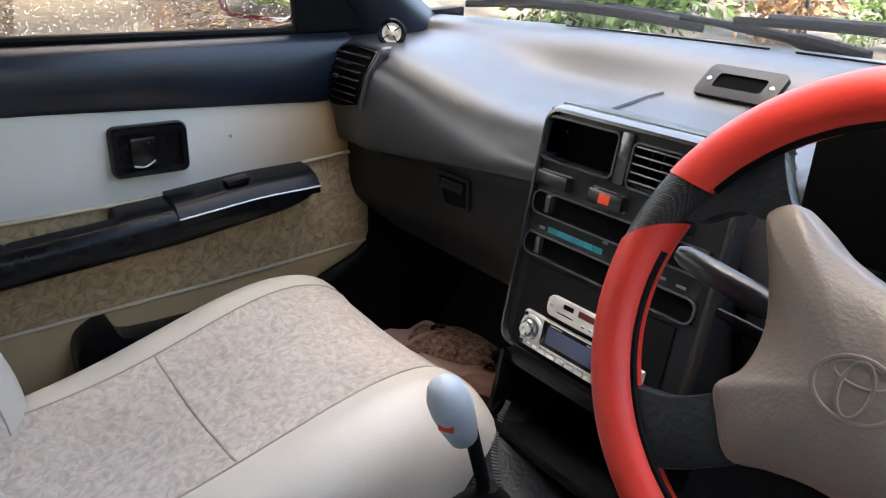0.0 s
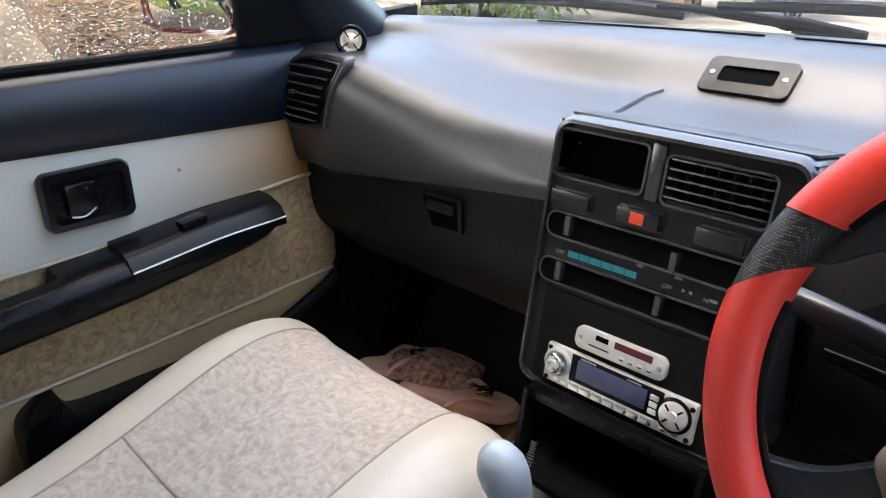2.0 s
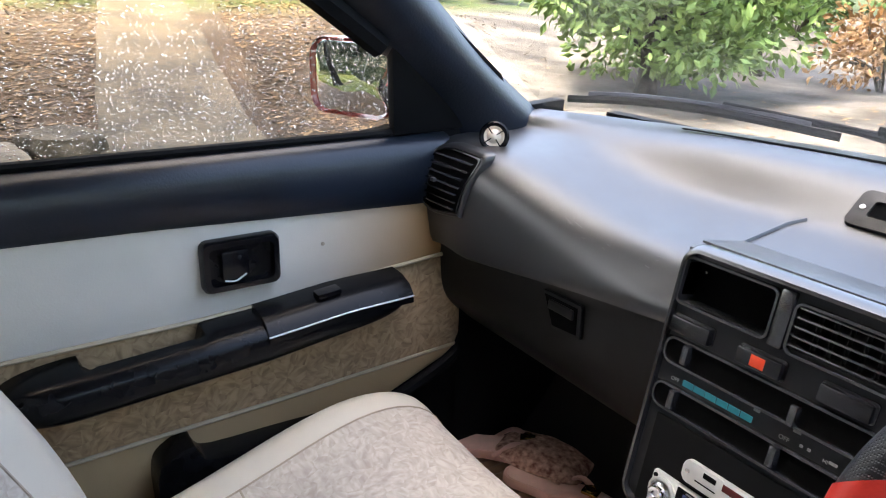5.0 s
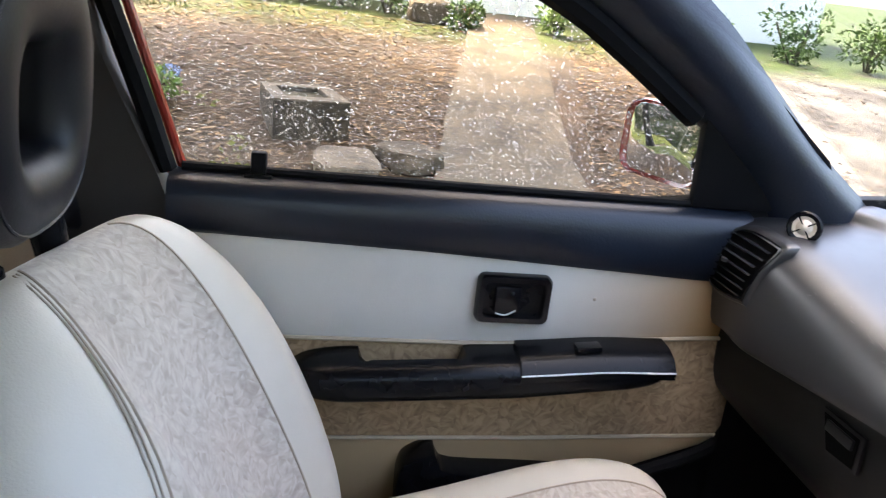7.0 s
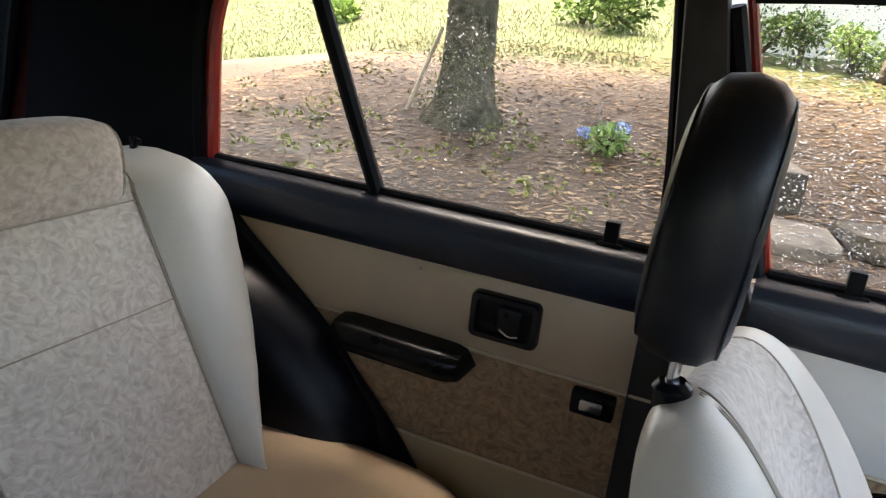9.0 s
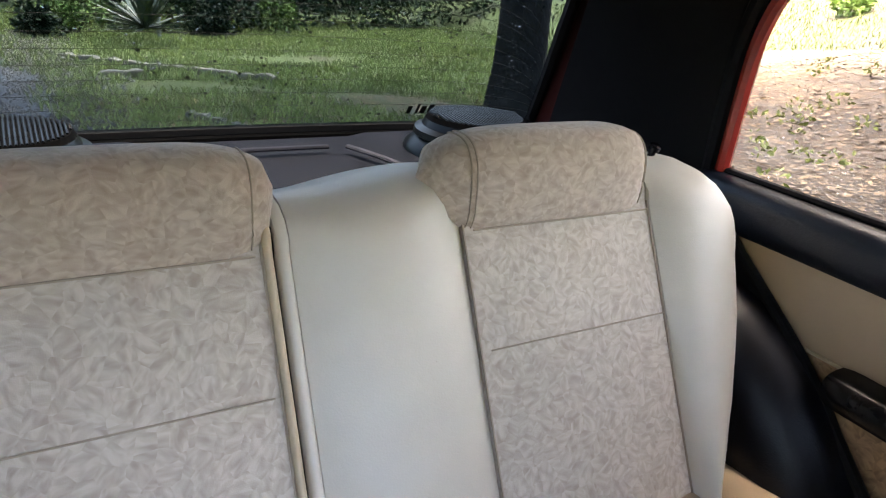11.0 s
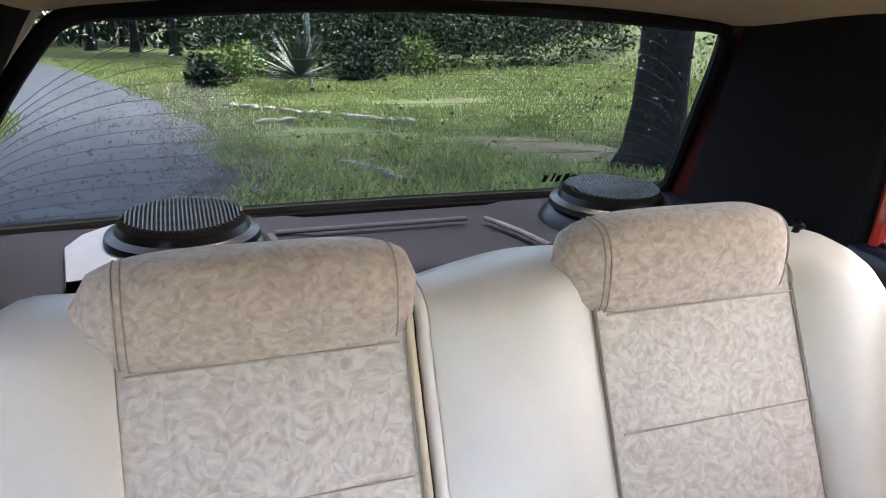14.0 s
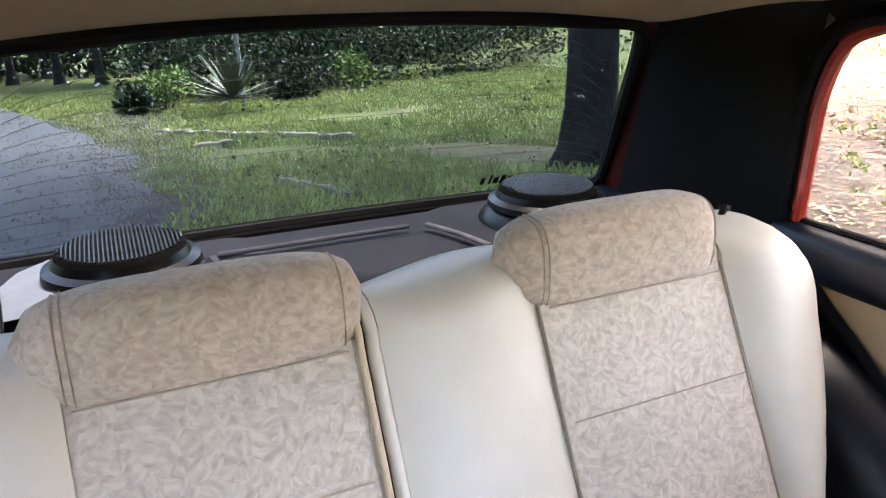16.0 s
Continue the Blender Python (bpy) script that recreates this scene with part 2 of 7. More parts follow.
def plate(outline, depth, bevel=0.0, seg=2):
    """A flat outline pushed along the vector depth, with its edges rounded."""
    bm = bmesh.new()
    f = bm.faces.new([bm.verts.new(p) for p in outline])
    r = bmesh.ops.extrude_face_region(bm, geom=[f])
    bmesh.ops.translate(bm, verts=[v for v in r["geom"] if isinstance(v, bmesh.types.BMVert)], vec=depth)
    if bevel:
        bmesh.ops.bevel(bm, geom=list(bm.edges), offset=bevel, segments=seg, affect="EDGES", profile=0.6, clamp_overlap=True)
    return bm


def box(size, at=(0, 0, 0), bevel=0.004, seg=2, turn=None):
    bm = bmesh.new()
    bmesh.ops.create_cube(bm, size=1)
    bmesh.ops.scale(bm, vec=size, verts=bm.verts)
    if bevel:
        bmesh.ops.bevel(bm, geom=list(bm.edges), offset=bevel, segments=seg, affect="EDGES", profile=0.6, clamp_overlap=True)
    if turn is not None:
        bmesh.ops.transform(bm, matrix=turn, verts=bm.verts)
    bmesh.ops.translate(bm, vec=at, verts=bm.verts)
    return bm


def smoothline(pts, n=6):
    """A smooth line through the points."""
    p = [Vector(q) for q in pts]
    if len(p) < 3:
        return p
    out = []
    for i in range(len(p) - 1):
        a, b, c, d = p[max(i - 1, 0)], p[i], p[i + 1], p[min(i + 2, len(p) - 1)]
        for k in range(n):
            t = k / n
            out.append(0.5 * ((2 * b) + (c - a) * t + (2 * a - 5 * b + 4 * c - d) * t * t + (3 * b - a - 3 * c + d) * t ** 3))
    return out + [p[-1]]


def tube(pts, r, sides=8, closed=False, flat=1.0, up=(0, 0, 1)):
    """A round bar along the points; r is one radius or one for each point."""
    p = [Vector(q) for q in pts]
    n = len(p)
    rs = r if isinstance(r, (list, tuple)) else [r] * n
    rows = []
    for i in range(n):
        a = p[i - 1] if (i or closed) else p[i]
        b = p[(i + 1) % n] if (i < n - 1 or closed) else p[i]
        t = (b - a).normalized()
        s = t.cross(Vector(up))
        if s.length < 1e-3:
            s = t.cross(Vector((1, 0, 0)))
        s.normalize()
        w = s.cross(t)
        rows.append([p[i] + rs[i] * (math.cos(2 * math.pi * k / sides) * s + flat * math.sin(2 * math.pi * k / sides) * w) for k in range(sides)])
    return skin(rows, closed_u=True, closed_v=closed, caps=not closed)


def lathe(profile, n=32, m=None):
    """Turned round the z axis: profile of (radius, height)."""
    rows = [[(max(r, 1e-4) * math.cos(2 * math.pi * k / n), max(r, 1e-4) * math.sin(2 * math.pi * k / n), z) for k in range(n)] for r, z in profile]
    bm = skin(rows, closed_u=True, caps=True)
    if m is not None:
        bmesh.ops.transform(bm, matrix=m, verts=bm.verts)
    return bm


def step(a, b, x):
    t = min(1.0, max(0.0, (x - a) / (b - a)))
    return t * t * (3 - 2 * t)


def lerp(table, x):
    """Straight lines through a table of (x, value)."""
    if x <= table[0][0]:
        return table[0][1]
    for (a, p), (b, q) in zip(table, table[1:]):
        if x <= b:
            return p + (q - p) * (x - a) / (b - a)
    return table[-1][1]


def rounded(w, h, r, n=4):
    """The outline of a rounded rectangle about the origin."""
    pts = []
    for cx, cy, a0 in ((w / 2 - r, h / 2 - r, 0), (-w / 2 + r, h / 2 - r, 90), (-w / 2 + r, -h / 2 + r, 180), (w / 2 - r, -h / 2 + r, 270)):
        for k in range(n + 1):
            a = radians(a0 + 90 * k / n)
            pts.append((cx + r * math.cos(a), cy + r * math.sin(a)))
    return pts


def pad_point(W, L, H, H2, e, pv, th, v, bulge, nip=0.55):
    """A point of a cushion: th goes round it, v from 0 to L along it."""
    s = 2 * v / L - 1
    k = max(0.0, 1 - abs(s) ** pv) ** (1 / pv)
    c, n = math.cos(th), math.sin(th)
    w_here = W(v) if callable(W) else W
    u = w_here * (nip + (1 - nip) * k) * math.copysign(abs(c) ** e, c)
    h = (H if n >= 0 else H2) * k * math.copysign(abs(n) ** e, n)
    if n > 0:
        h += bulge(u, v) * k * min(1, abs(n) ** e)
    return u, v, h


def pad(m, W, L, H, H2, e, pv, th0, th1, nth, nv, bulge=lambda u, v: 0.0, v0=0.0, v1=1.0):
    rows = []
    for i in range(nv + 1):
        f = v0 + (v1 - v0) * i / nv
        v = L * (0.5 - 0.5 * math.cos(math.pi * f)) if (v0, v1) == (0.0, 1.0) else L * f
        rows.append([m @ Vector(pad_point(W, L, H, H2, e, pv, th0 + (th1 - th0) * j / nth, v, bulge)) for j in range(nth + 1)])
    return skin(rows)

# ---- outside: ground, path, road ----
def ground_z(x, y):
    """The yard climbs to the west of the car and falls away behind it."""
    rise = 0.13 * (step(4.6, 7.0, -x) * max(0.0, -x - 5.4)) if x > -15 else 1.25 + 0.10 * min(25.0, -x - 15)
    fall = -0.055 * max(0.0, -y - 4.5) if y > -60 else -3.05
    bump = 0.05 * noise.noise((x * 0.35, y * 0.35, 0.3)) + 0.015 * noise.noise((x * 2.1, y * 2.1, 1.0))
    near = step(1.0, 3.0, math.hypot(x, y + 0.3))
    hill = 0.22 * min(28.0, max(0.0, -x - 11.5)) * step(-4, -9, y)
    return rise * step(-14, -4, y) + hill + fall + bump * near


def ground_mesh():
    xs = sorted(set([round(-14 + 0.35 * i, 3) for i in range(72)] + [-900, -400, -200, -100, -60, -40, -30, -24, -20, -17, 14, 20, 40, 100, 300, 900]))
    ys = sorted(set([round(-20 + 0.4 * i, 3) for i in range(90)] + [-900, -400, -200, -100, -70, -50, -40, -32, -26, -23, 18, 22, 30, 50, 100, 300, 900]))
    return skin([[(x, y, ground_z(x, y)) for x in xs] for y in ys])


def ground_material():
    m = material("damp_earth", (0.010, 0.006, 0.0028), 0.8, spec=0.25, var=0.35, scale=11, bump=1.0, bump_scale=30, color2=(0.070, 0.041, 0.018), big=0.7)
    nt = m.node_tree
    b = nt.nodes["Principled BSDF"]
    old = b.inputs["Base Color"].links[0].from_socket
    tc = nt.nodes.new("ShaderNodeTexCoord")
    sep = nt.nodes.new("ShaderNodeSeparateXYZ")
    nt.links.new(tc.outputs["Object"], sep.inputs[0])
    # grass grows behind the car, on a slant, and far out to the west
    slant = nt.nodes.new("ShaderNodeMath")
    slant.operation = "MINIMUM"
    shift = nt.nodes.new("ShaderNodeMath")
    shift.operation = "MULTIPLY_ADD"
    shift.inputs[1].default_value, shift.inputs[2].default_value = 1.2, 3.0
    nt.links.new(sep.outputs["X"], shift.inputs[0])
    nt.links.new(shift.outputs[0], slant.inputs[0])
    slant.inputs[1].default_value = 0.0
    back = nt.nodes.new("ShaderNodeMath")
    back.operation = "SUBTRACT"
    nt.links.new(slant.outputs[0], back.inputs[0])
    nt.links.new(sep.outputs["Y"], back.inputs[1])
    ny = nt.nodes.new("ShaderNodeMapRange")
    ny.inputs["From Min"].default_value, ny.inputs["From Max"].default_value = 3.3, 4.8
    nt.links.new(back.outputs[0], ny.inputs["Value"])
    nx = nt.nodes.new("ShaderNodeMapRange")
    nx.inputs["From Min"].default_value, nx.inputs["From Max"].default_value = -10.4, -11.6
    nt.links.new(sep.outputs["X"], nx.inputs["Value"])
    far = nt.nodes.new("ShaderNodeMath")
    far.operation = "MAXIMUM"
    nt.links.new(ny.outputs[0], far.inputs[0])
    nt.links.new(nx.outputs[0], far.inputs[1])
    pat = nt.nodes.new("ShaderNodeTexNoise")
    pat.inputs["Scale"].default_value, pat.inputs["Detail"].default_value = 1.3, 8
    nt.links.new(tc.outputs["Object"], pat.inputs["Vector"])
    pr = nt.nodes.new("ShaderNodeMapRange")
    pr.inputs["From Min"].default_value, pr.inputs["From Max"].default_value = 0.30, 0.46
    nt.links.new(pat.outputs["Fac"], pr.inputs["Value"])
    mul = nt.nodes.new("ShaderNodeMath")
    mul.operation = "MULTIPLY"
    nt.links.new(far.outputs[0], mul.inputs[0])
    nt.links.new(pr.outputs[0], mul.inputs[1])
    blades = nt.nodes.new("ShaderNodeTexNoise")
    blades.inputs["Scale"].default_value, blades.inputs["Detail"].default_value = 14, 8
    nt.links.new(tc.outputs["Object"], blades.inputs["Vector"])
    gr = nt.nodes.new("ShaderNodeValToRGB")
    gr.color_ramp.elements[0].color, gr.color_ramp.elements[1].color = (0.022, 0.035, 0.006, 1), (0.052, 0.074, 0.013, 1)
    nt.links.new(blades.outputs["Fac"], gr.inputs[0])
    mx = nt.nodes.new("ShaderNodeMix")
    mx.data_type = "RGBA"
    nt.links.new(mul.outputs[0], mx.inputs[0])
    # pale sand in front of the car; a band under the far grass paled as sunlit
    lane = nt.nodes.new("ShaderNodeMath")
    lane.operation = "MULTIPLY_ADD"
    lane.inputs[1].default_value = 0.3
    nt.links.new(sep.outputs["X"], lane.inputs[0])
    nt.links.new(sep.outputs["Y"], lane.inputs[2])
    pf, pw, pm, sand = (nt.nodes.new(n) for n in ("ShaderNodeMapRange", "ShaderNodeMapRange", "ShaderNodeMath", "ShaderNodeMix"))
    pf.inputs["From Min"].default_value, pf.inputs["From Max"].default_value = 1.6, 3.2
    nt.links.new(lane.outputs[0], pf.inputs["Value"])
    pw.inputs["From Min"].default_value, pw.inputs["From Max"].default_value = -8.8, -9.9
    pw.inputs["To Max"].default_value = 0.40
    nt.links.new(sep.outputs["X"], pw.inputs["Value"])
    pm.operation = "MAXIMUM"
    nt.links.new(pf.outputs[0], pm.inputs[0])
    nt.links.new(pw.outputs[0], pm.inputs[1])
    sr = nt.nodes.new("ShaderNodeValToRGB")
    sr.color_ramp.elements[0].position, sr.color_ramp.elements[1].position = 0.35, 0.62
    sr.color_ramp.elements[0].color, sr.color_ramp.elements[1].color = (0.034, 0.029, 0.022, 1), (0.125, 0.110, 0.092, 1)
    nt.links.new(pat.outputs["Fac"], sr.inputs[0])
    sand.data_type = "RGBA"
    nt.links.new(pm.outputs[0], sand.inputs[0])
    nt.links.new(old, sand.inputs[6])
    nt.links.new(sr.outputs[0], sand.inputs[7])
    nt.links.new(sand.outputs[2], mx.inputs[6])
    nt.links.new(gr.outputs[0], mx.inputs[7])
    nt.links.new(mx.outputs[2], b.inputs["Base Color"])
    return m


CONCRETE = material("weathered_concrete", (0.022, 0.017, 0.010), 0.7, spec=0.25, var=0.3, scale=16, bump=0.5, bump_scale=60, color2=(0.115, 0.090, 0.056), big=1.6)
ASPHALT = material("worn_asphalt", (0.015, 0.018, 0.024), 0.8, spec=0.2, color2=(0.042, 0.050, 0.064), scale=45, bump=0.7, bump_scale=90)
ground = part("ground", ground_mesh(), ground_material())
tagged(ground, "damp brown earth yard with fallen leaves and rough grass", "ground", kind="structure")


def strip(line, width, lift, n=3):
    """A paved strip laid over the ground along a line."""
    rows = []
    p = [Vector((x, y, 0)) for x, y in line]
    p = smoothline(p, 8)
    for i, q in enumerate(p):
        t = (p[min(i + 1, len(p) - 1)] - p[max(i - 1, 0)]).normalized()
        s = Vector((-t.y, t.x, 0))
        w = width * (1 + 0.04 * noise.noise((q.x * 1.3, q.y * 1.3, 2)))
        row = [q + s * w * (k / n - 0.5) for k in range(n + 1)]
        top = [Vector((a.x, a.y, ground_z(a.x, a.y) + lift)) for a in row]
        rows.append([Vector((row[0].x, row[0].y, top[0].z - 0.12))] + top + [Vector((row[-1].x, row[-1].y, top[-1].z - 0.12))])
    return skin(rows)


concrete_path = part("pavement", strip([(-1.3, 0.80), (-3.3, 1.10), (-5.2, 1.42), (-7.4, 1.80), (-10.6, 2.42), (-14, 3.0)], 1.16, 0.05), CONCRETE)
tagged(concrete_path, "weathered concrete garden path with broken edges", "path", kind="structure")
road = part("road", strip([(0.9, -1.2), (1.0, -3.4), (0.98, -6), (1.05, -8.5), (1.7, -11.5), (2.9, -16), (5.0, -22), (9, -30), (16, -40)], 1.8, 0.03, 4), ASPHALT)
tagged(road, "worn grey asphalt driveway running back to the woods", "road", kind="structure")


# ---- car body ----
def sx(z):
    """The side of the cabin leans in above the belt."""
    return -0.735 + 0.22 * max(0.0, z - 0.95)


def side_plate(outline, off, thick, bevel=0.004, sign=1):
    pts = [(sign * (sx(z) + off), y, z) for y, z in outline]
    return plate(pts, (-sign * thick, 0, 0), bevel)


floor = part("floor", skin([[(x, y, 0.285 + 0.02 * noise.noise((x * 3, y * 3, 0)) + 0.16 * math.exp(-((x + 0.05) / 0.11) ** 2) + 0.5 * step(0.85, 1.25, y)) for x in np.linspace(-0.765, 0.765, 40)] for y in np.linspace(-1.75, 1.2, 50)]), CARPET)
tagged(floor, "dark carpeted car floor with a raised tunnel", "floor", kind="structure")
underbody = part("underbody", box((1.46, 2.9, 0.05), (0, -0.28, 0.235), 0.01), MATTE)
tagged(underbody, "black painted steel car floor pan", "car floor", kind="structure")


def roof_z(x, y):
    front = step(0.42, 0.0, y)
    back = step(-1.39, -0.85, y)
    arch = 1 - abs(x / 0.66) ** 2.6
    return 1.322 - 0.030 * step(-1.1, -1.37, y) + 0.02 * arch + 0.115 * arch * (0.25 + 0.75 * front) * (0.06 + 0.94 * back)


def roof_rows(lift):
    wide = lambda y: lerp([(-1.375, 0.80), (-1.10, 1.02), (0.1, 1.02), (0.36, 0.97)], y)
    return [[(x * wide(y), y - 0.03 * step(-1.2, -1.38, y) * (1 - (x / 0.66) ** 2), roof_z(x, y) + lift) for x in np.linspace(-0.66, 0.66, 33)] for y in np.linspace(-1.375, 0.36, 40)]


ceiling = part("ceiling", slab(roof_rows(0.0), (0, 0, 0.012)), HEADLINER)
tagged(ceiling, "beige moulded cloth headliner of the car", "ceiling", kind="structure")
roof_panel = part("roof_panel", slab(roof_rows(0.02), (0, 0, 0.012)), PAINT)
tagged(roof_panel, "red painted steel car roof", "car roof", kind="structure")

WS_BASE = lambda x: (x, 1.105 - 0.19 * (x / 0.71) ** 2, 0.972)
WS_TOP = lambda x: (x * 0.9, 0.36 - 0.05 * (x / 0.71) ** 2, 1.345 - 0.03 * (x / 0.71) ** 2)


def windscreen():
    rows = []
    for k in range(9):
        f = k / 8
        rows.append([Vector(WS_BASE(x)).lerp(Vector(WS_TOP(x)), f) + Vector((0, 0.02, 0.02)) * math.sin(math.pi * f) for x in np.linspace(-0.71, 0.71, 25)])
    return slab(rows, (0, 0.003, 0.003))


window_1 = part("window_1", windscreen(), WINDSCREEN)
tagged(window_1, "curved clear car windscreen", "windscreen", kind="structure")
window_1.visible_shadow = False

# rear glass
RG = lambda u, f: Vector((0.022 * (1 - f) + u * (0.685 - 0.152 * f if u < 0 else 0.700 - 0.035 * f - 0.150 * f * f), -1.645 + 0.27 * f + 0.035 * (1 - u * u) * -1, 0.915 + 0.372 * f + 0.026 * f * (1 - u * u)))
window_2 = part("window_2", slab([[RG(u, f) for u in np.linspace(-1, 1, 21)] for f in np.linspace(0, 1, 9)], (0, -0.004, 0)), GLASS_TINT)
tagged(window_2, "wet tinted rear window of the car", "rear window", kind="structure")
window_2.visible_shadow = False
put(window_2, "rubber_seal", tube(smoothline([RG(u, 0) for u in np.linspace(-0.96, 0.96, 9)] + [RG(0.995, 0.05)] + [RG(1, f) for f in (0.3, 0.6, 0.9)] + [RG(0.97, 1.0)] + [RG(u, 1.0) for u in np.linspace(0.8, -0.8, 7)] + [RG(-0.97, 1.0)] + [RG(-1, f) for f in (0.9, 0.6, 0.3)] + [RG(-0.995, 0.05)], 4), 0.014, 8, closed=True), MATTE)
put(window_2, "lower_sill", tube([RG(u, -0.035) + Vector((0, 0.022, 0)) for u in np.linspace(-0.97, 0.97, 13)], 0.013, 8), NEAR_BLACK)
for k in range(13):
    f = 0.08 + 0.84 * k / 12
    put(window_2, "heating_wire", tube([RG(u, f + (0.05 + 0.030 * k - f) * (1 - math.sqrt(1 - min(1.0, max(0.0, (abs(u) - 0.66) / 0.33)) ** 2))) + Vector((0, 0.004, 0)) for u in list(np.linspace(-0.98, -0.66, 9)) + [-0.3, 0.0, 0.3] + list(np.linspace(0.66, 0.985, 12))], 0.00042, 4), MATTE)


# the same red as PAINT, with the shade on the hatch pillar put into the colour
PAINT_SHADED = material("shaded_red_paint", (0.026, 0.004, 0.003), 0.45, spec=0.2, var=0.2)


def c_pillar(sign, t0, t1, off, mat, name, parent):
    """Trim between the rear door's edge and the rear glass, from t0 to t1 across."""
    rows = []
    for k in range(9):
        f = k / 8
        a = Vector((sign * 0.735 * (1 - 0.09 * f), -1.20 + 0.11 * f, 0.90 + 0.46 * f))
        b = RG(sign, f) + Vector((0, 0, -0.01 + 0.045 * f))
        row = []
        for j in range(9):
            t = t0 + (t1 - t0) * j / 8
            p = a.lerp(b, t)
            p.x -= sign * (off + 0.02 * math.sin(math.pi * t))
            row.append(p)
        rows.append(row)
    ob = part(name, slab(rows, (-sign * -0.02, 0, 0)), mat)
    return ob


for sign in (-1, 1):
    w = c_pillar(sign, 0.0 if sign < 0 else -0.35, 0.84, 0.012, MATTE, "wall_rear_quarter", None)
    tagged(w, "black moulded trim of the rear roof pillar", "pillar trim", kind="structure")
    w = c_pillar(sign, 0.82, 1.03, 0.0, PAINT_SHADED, "wall_hatch_pillar", None)
    tagged(w, "red painted hatch pillar, shade put into its colour", "car pillar", kind="structure")
    lower = plate([(sign * 0.735, -1.2, 0.30), (sign * 0.735, -1.68, 0.30), (sign * 0.70, -1.68, 0.92), (sign * 0.735, -1.17, 0.92)], (sign * 0.02, 0, 0))
    tagged(part("wall_rear_side", lower, MATTE), "black side trim beside the luggage space", "side trim", kind="structure")
tailgate = part("wall_tailgate", box((1.52, 0.03, 0.68), (0, -1.69, 0.58), 0.01), MATTE)
tagged(tailgate, "black inner panel of the tailgate", "tailgate", kind="structure")
firewall = part("wall_firewall", plate([(-0.74, 1.2, 0.25), (0.74, 1.2, 0.25), (0.74, 1.1, 0.95), (-0.74, 1.1, 0.95)], (0, 0.03, 0)), MATTE)
tagged(firewall, "black firewall behind the dashboard", "firewall", kind="structure")

# pillars, both sides alike
A_FRONT = [(0.955, 0.940), (0.882, 0.985), (0.771, 1.062), (0.65, 1.16), (0.532, 1.249), (0.36, 1.338), (0.20, 1.350)]
A_BACK = [(0.745, 0.925), (0.690, 0.982), (0.605, 1.055), (0.520, 1.120), (0.432, 1.172), (0.331, 1.230), (0.20, 1.285)]
B_IN = [(-0.325, 0.30), (-0.176, 0.30), (-0.176, 0.89), (-0.196, 0.94), (-0.252, 1.10), (-0.292, 1.32), (-0.342, 1.32), (-0.322, 1.10), (-0.322, 0.93)]
RAIL = [(0.24, 1.268), (0.06, 1.308), (-0.15, 1.325), (-0.36, 1.330), (-0.70, 1.324), (-1.02, 1.305), (-1.07, 1.28), (-1.12, 1.33), (-0.7, 1.355), (-0.2, 1.36), (0.24, 1.36)]
for sign in (1, -1):
    side = "left" if sign == 1 else "right"
    rows = []
    for (ya, za), (yb, zb) in zip(A_FRONT, A_BACK):
        rows.append([(sign * (sx(za + (zb - za) * t) - 0.012 + 0.052 * math.sin(math.pi * min(0.97, max(0.03, t))) ** 0.6), ya + (yb - ya) * t, za + (zb - za) * t) for t in np.linspace(0, 1, 11)])
    rows = [list(r) for r in zip(*[smoothline(c, 4) for c in zip(*rows)])]
    tagged(part("wall_front_pillar", slab(rows, (-sign * 0.02, 0, 0)), NAVY), "dark navy padded windscreen pillar trim", "pillar trim", kind="structure")
    tagged(part("wall_centre_pillar", side_plate(B_IN, 0.035, 0.05, 0.01, sign), material("taupe_trim_" + side, (0.024, 0.020, 0.017), 0.6, bump=0.2, bump_scale=400)), "taupe plastic centre pillar trim", "pillar trim", kind="structure")
    tagged(part("wall_roof_rail", side_plate(RAIL, 0.0, 0.05, 0.01, sign), MATTE), "black roof rail above the doors", "roof rail", kind="structure")


# ---- doors ----
def door_panel(door, name, mat, y0, y1, zlo, zhi, x=-0.712, bulge=0.004, nz=6, ny=16, label=""):
    rows = []
    for i in range(nz + 1):
        f = i / nz
        row = []
        for j in range(ny + 1):
            y = y0 + (y1 - y0) * j / ny
            z = zlo(y) + (zhi(y) - zlo(y)) * f
            row.append((x + bulge * math.sin(math.pi * f) ** 0.6, y, z))
        rows.append(row)
    return put(door, name, slab(rows, (-0.02, 0, 0)), mat, label)


def belt_pad(door, y0, y1, ztop, zbot, label=""):
    prof = [(-0.748, 0.006), (-0.738, 0.004), (-0.715, 0.0), (-0.702, -0.010), (-0.695, -0.03), (-0.694, -0.055), (-0.699, -0.08), (-0.708, -0.09), (-0.722, -0.092)]
    rows = []
    for j in range(25):
        y = y0 + (y1 - y0) * j / 24
        k = (ztop(y) - zbot(y)) / 0.092
        rows.append([(x, y, ztop(y) + dz * k) for x, dz in prof])
    return put(door, "belt_pad", skin(rows), NAVY, label)


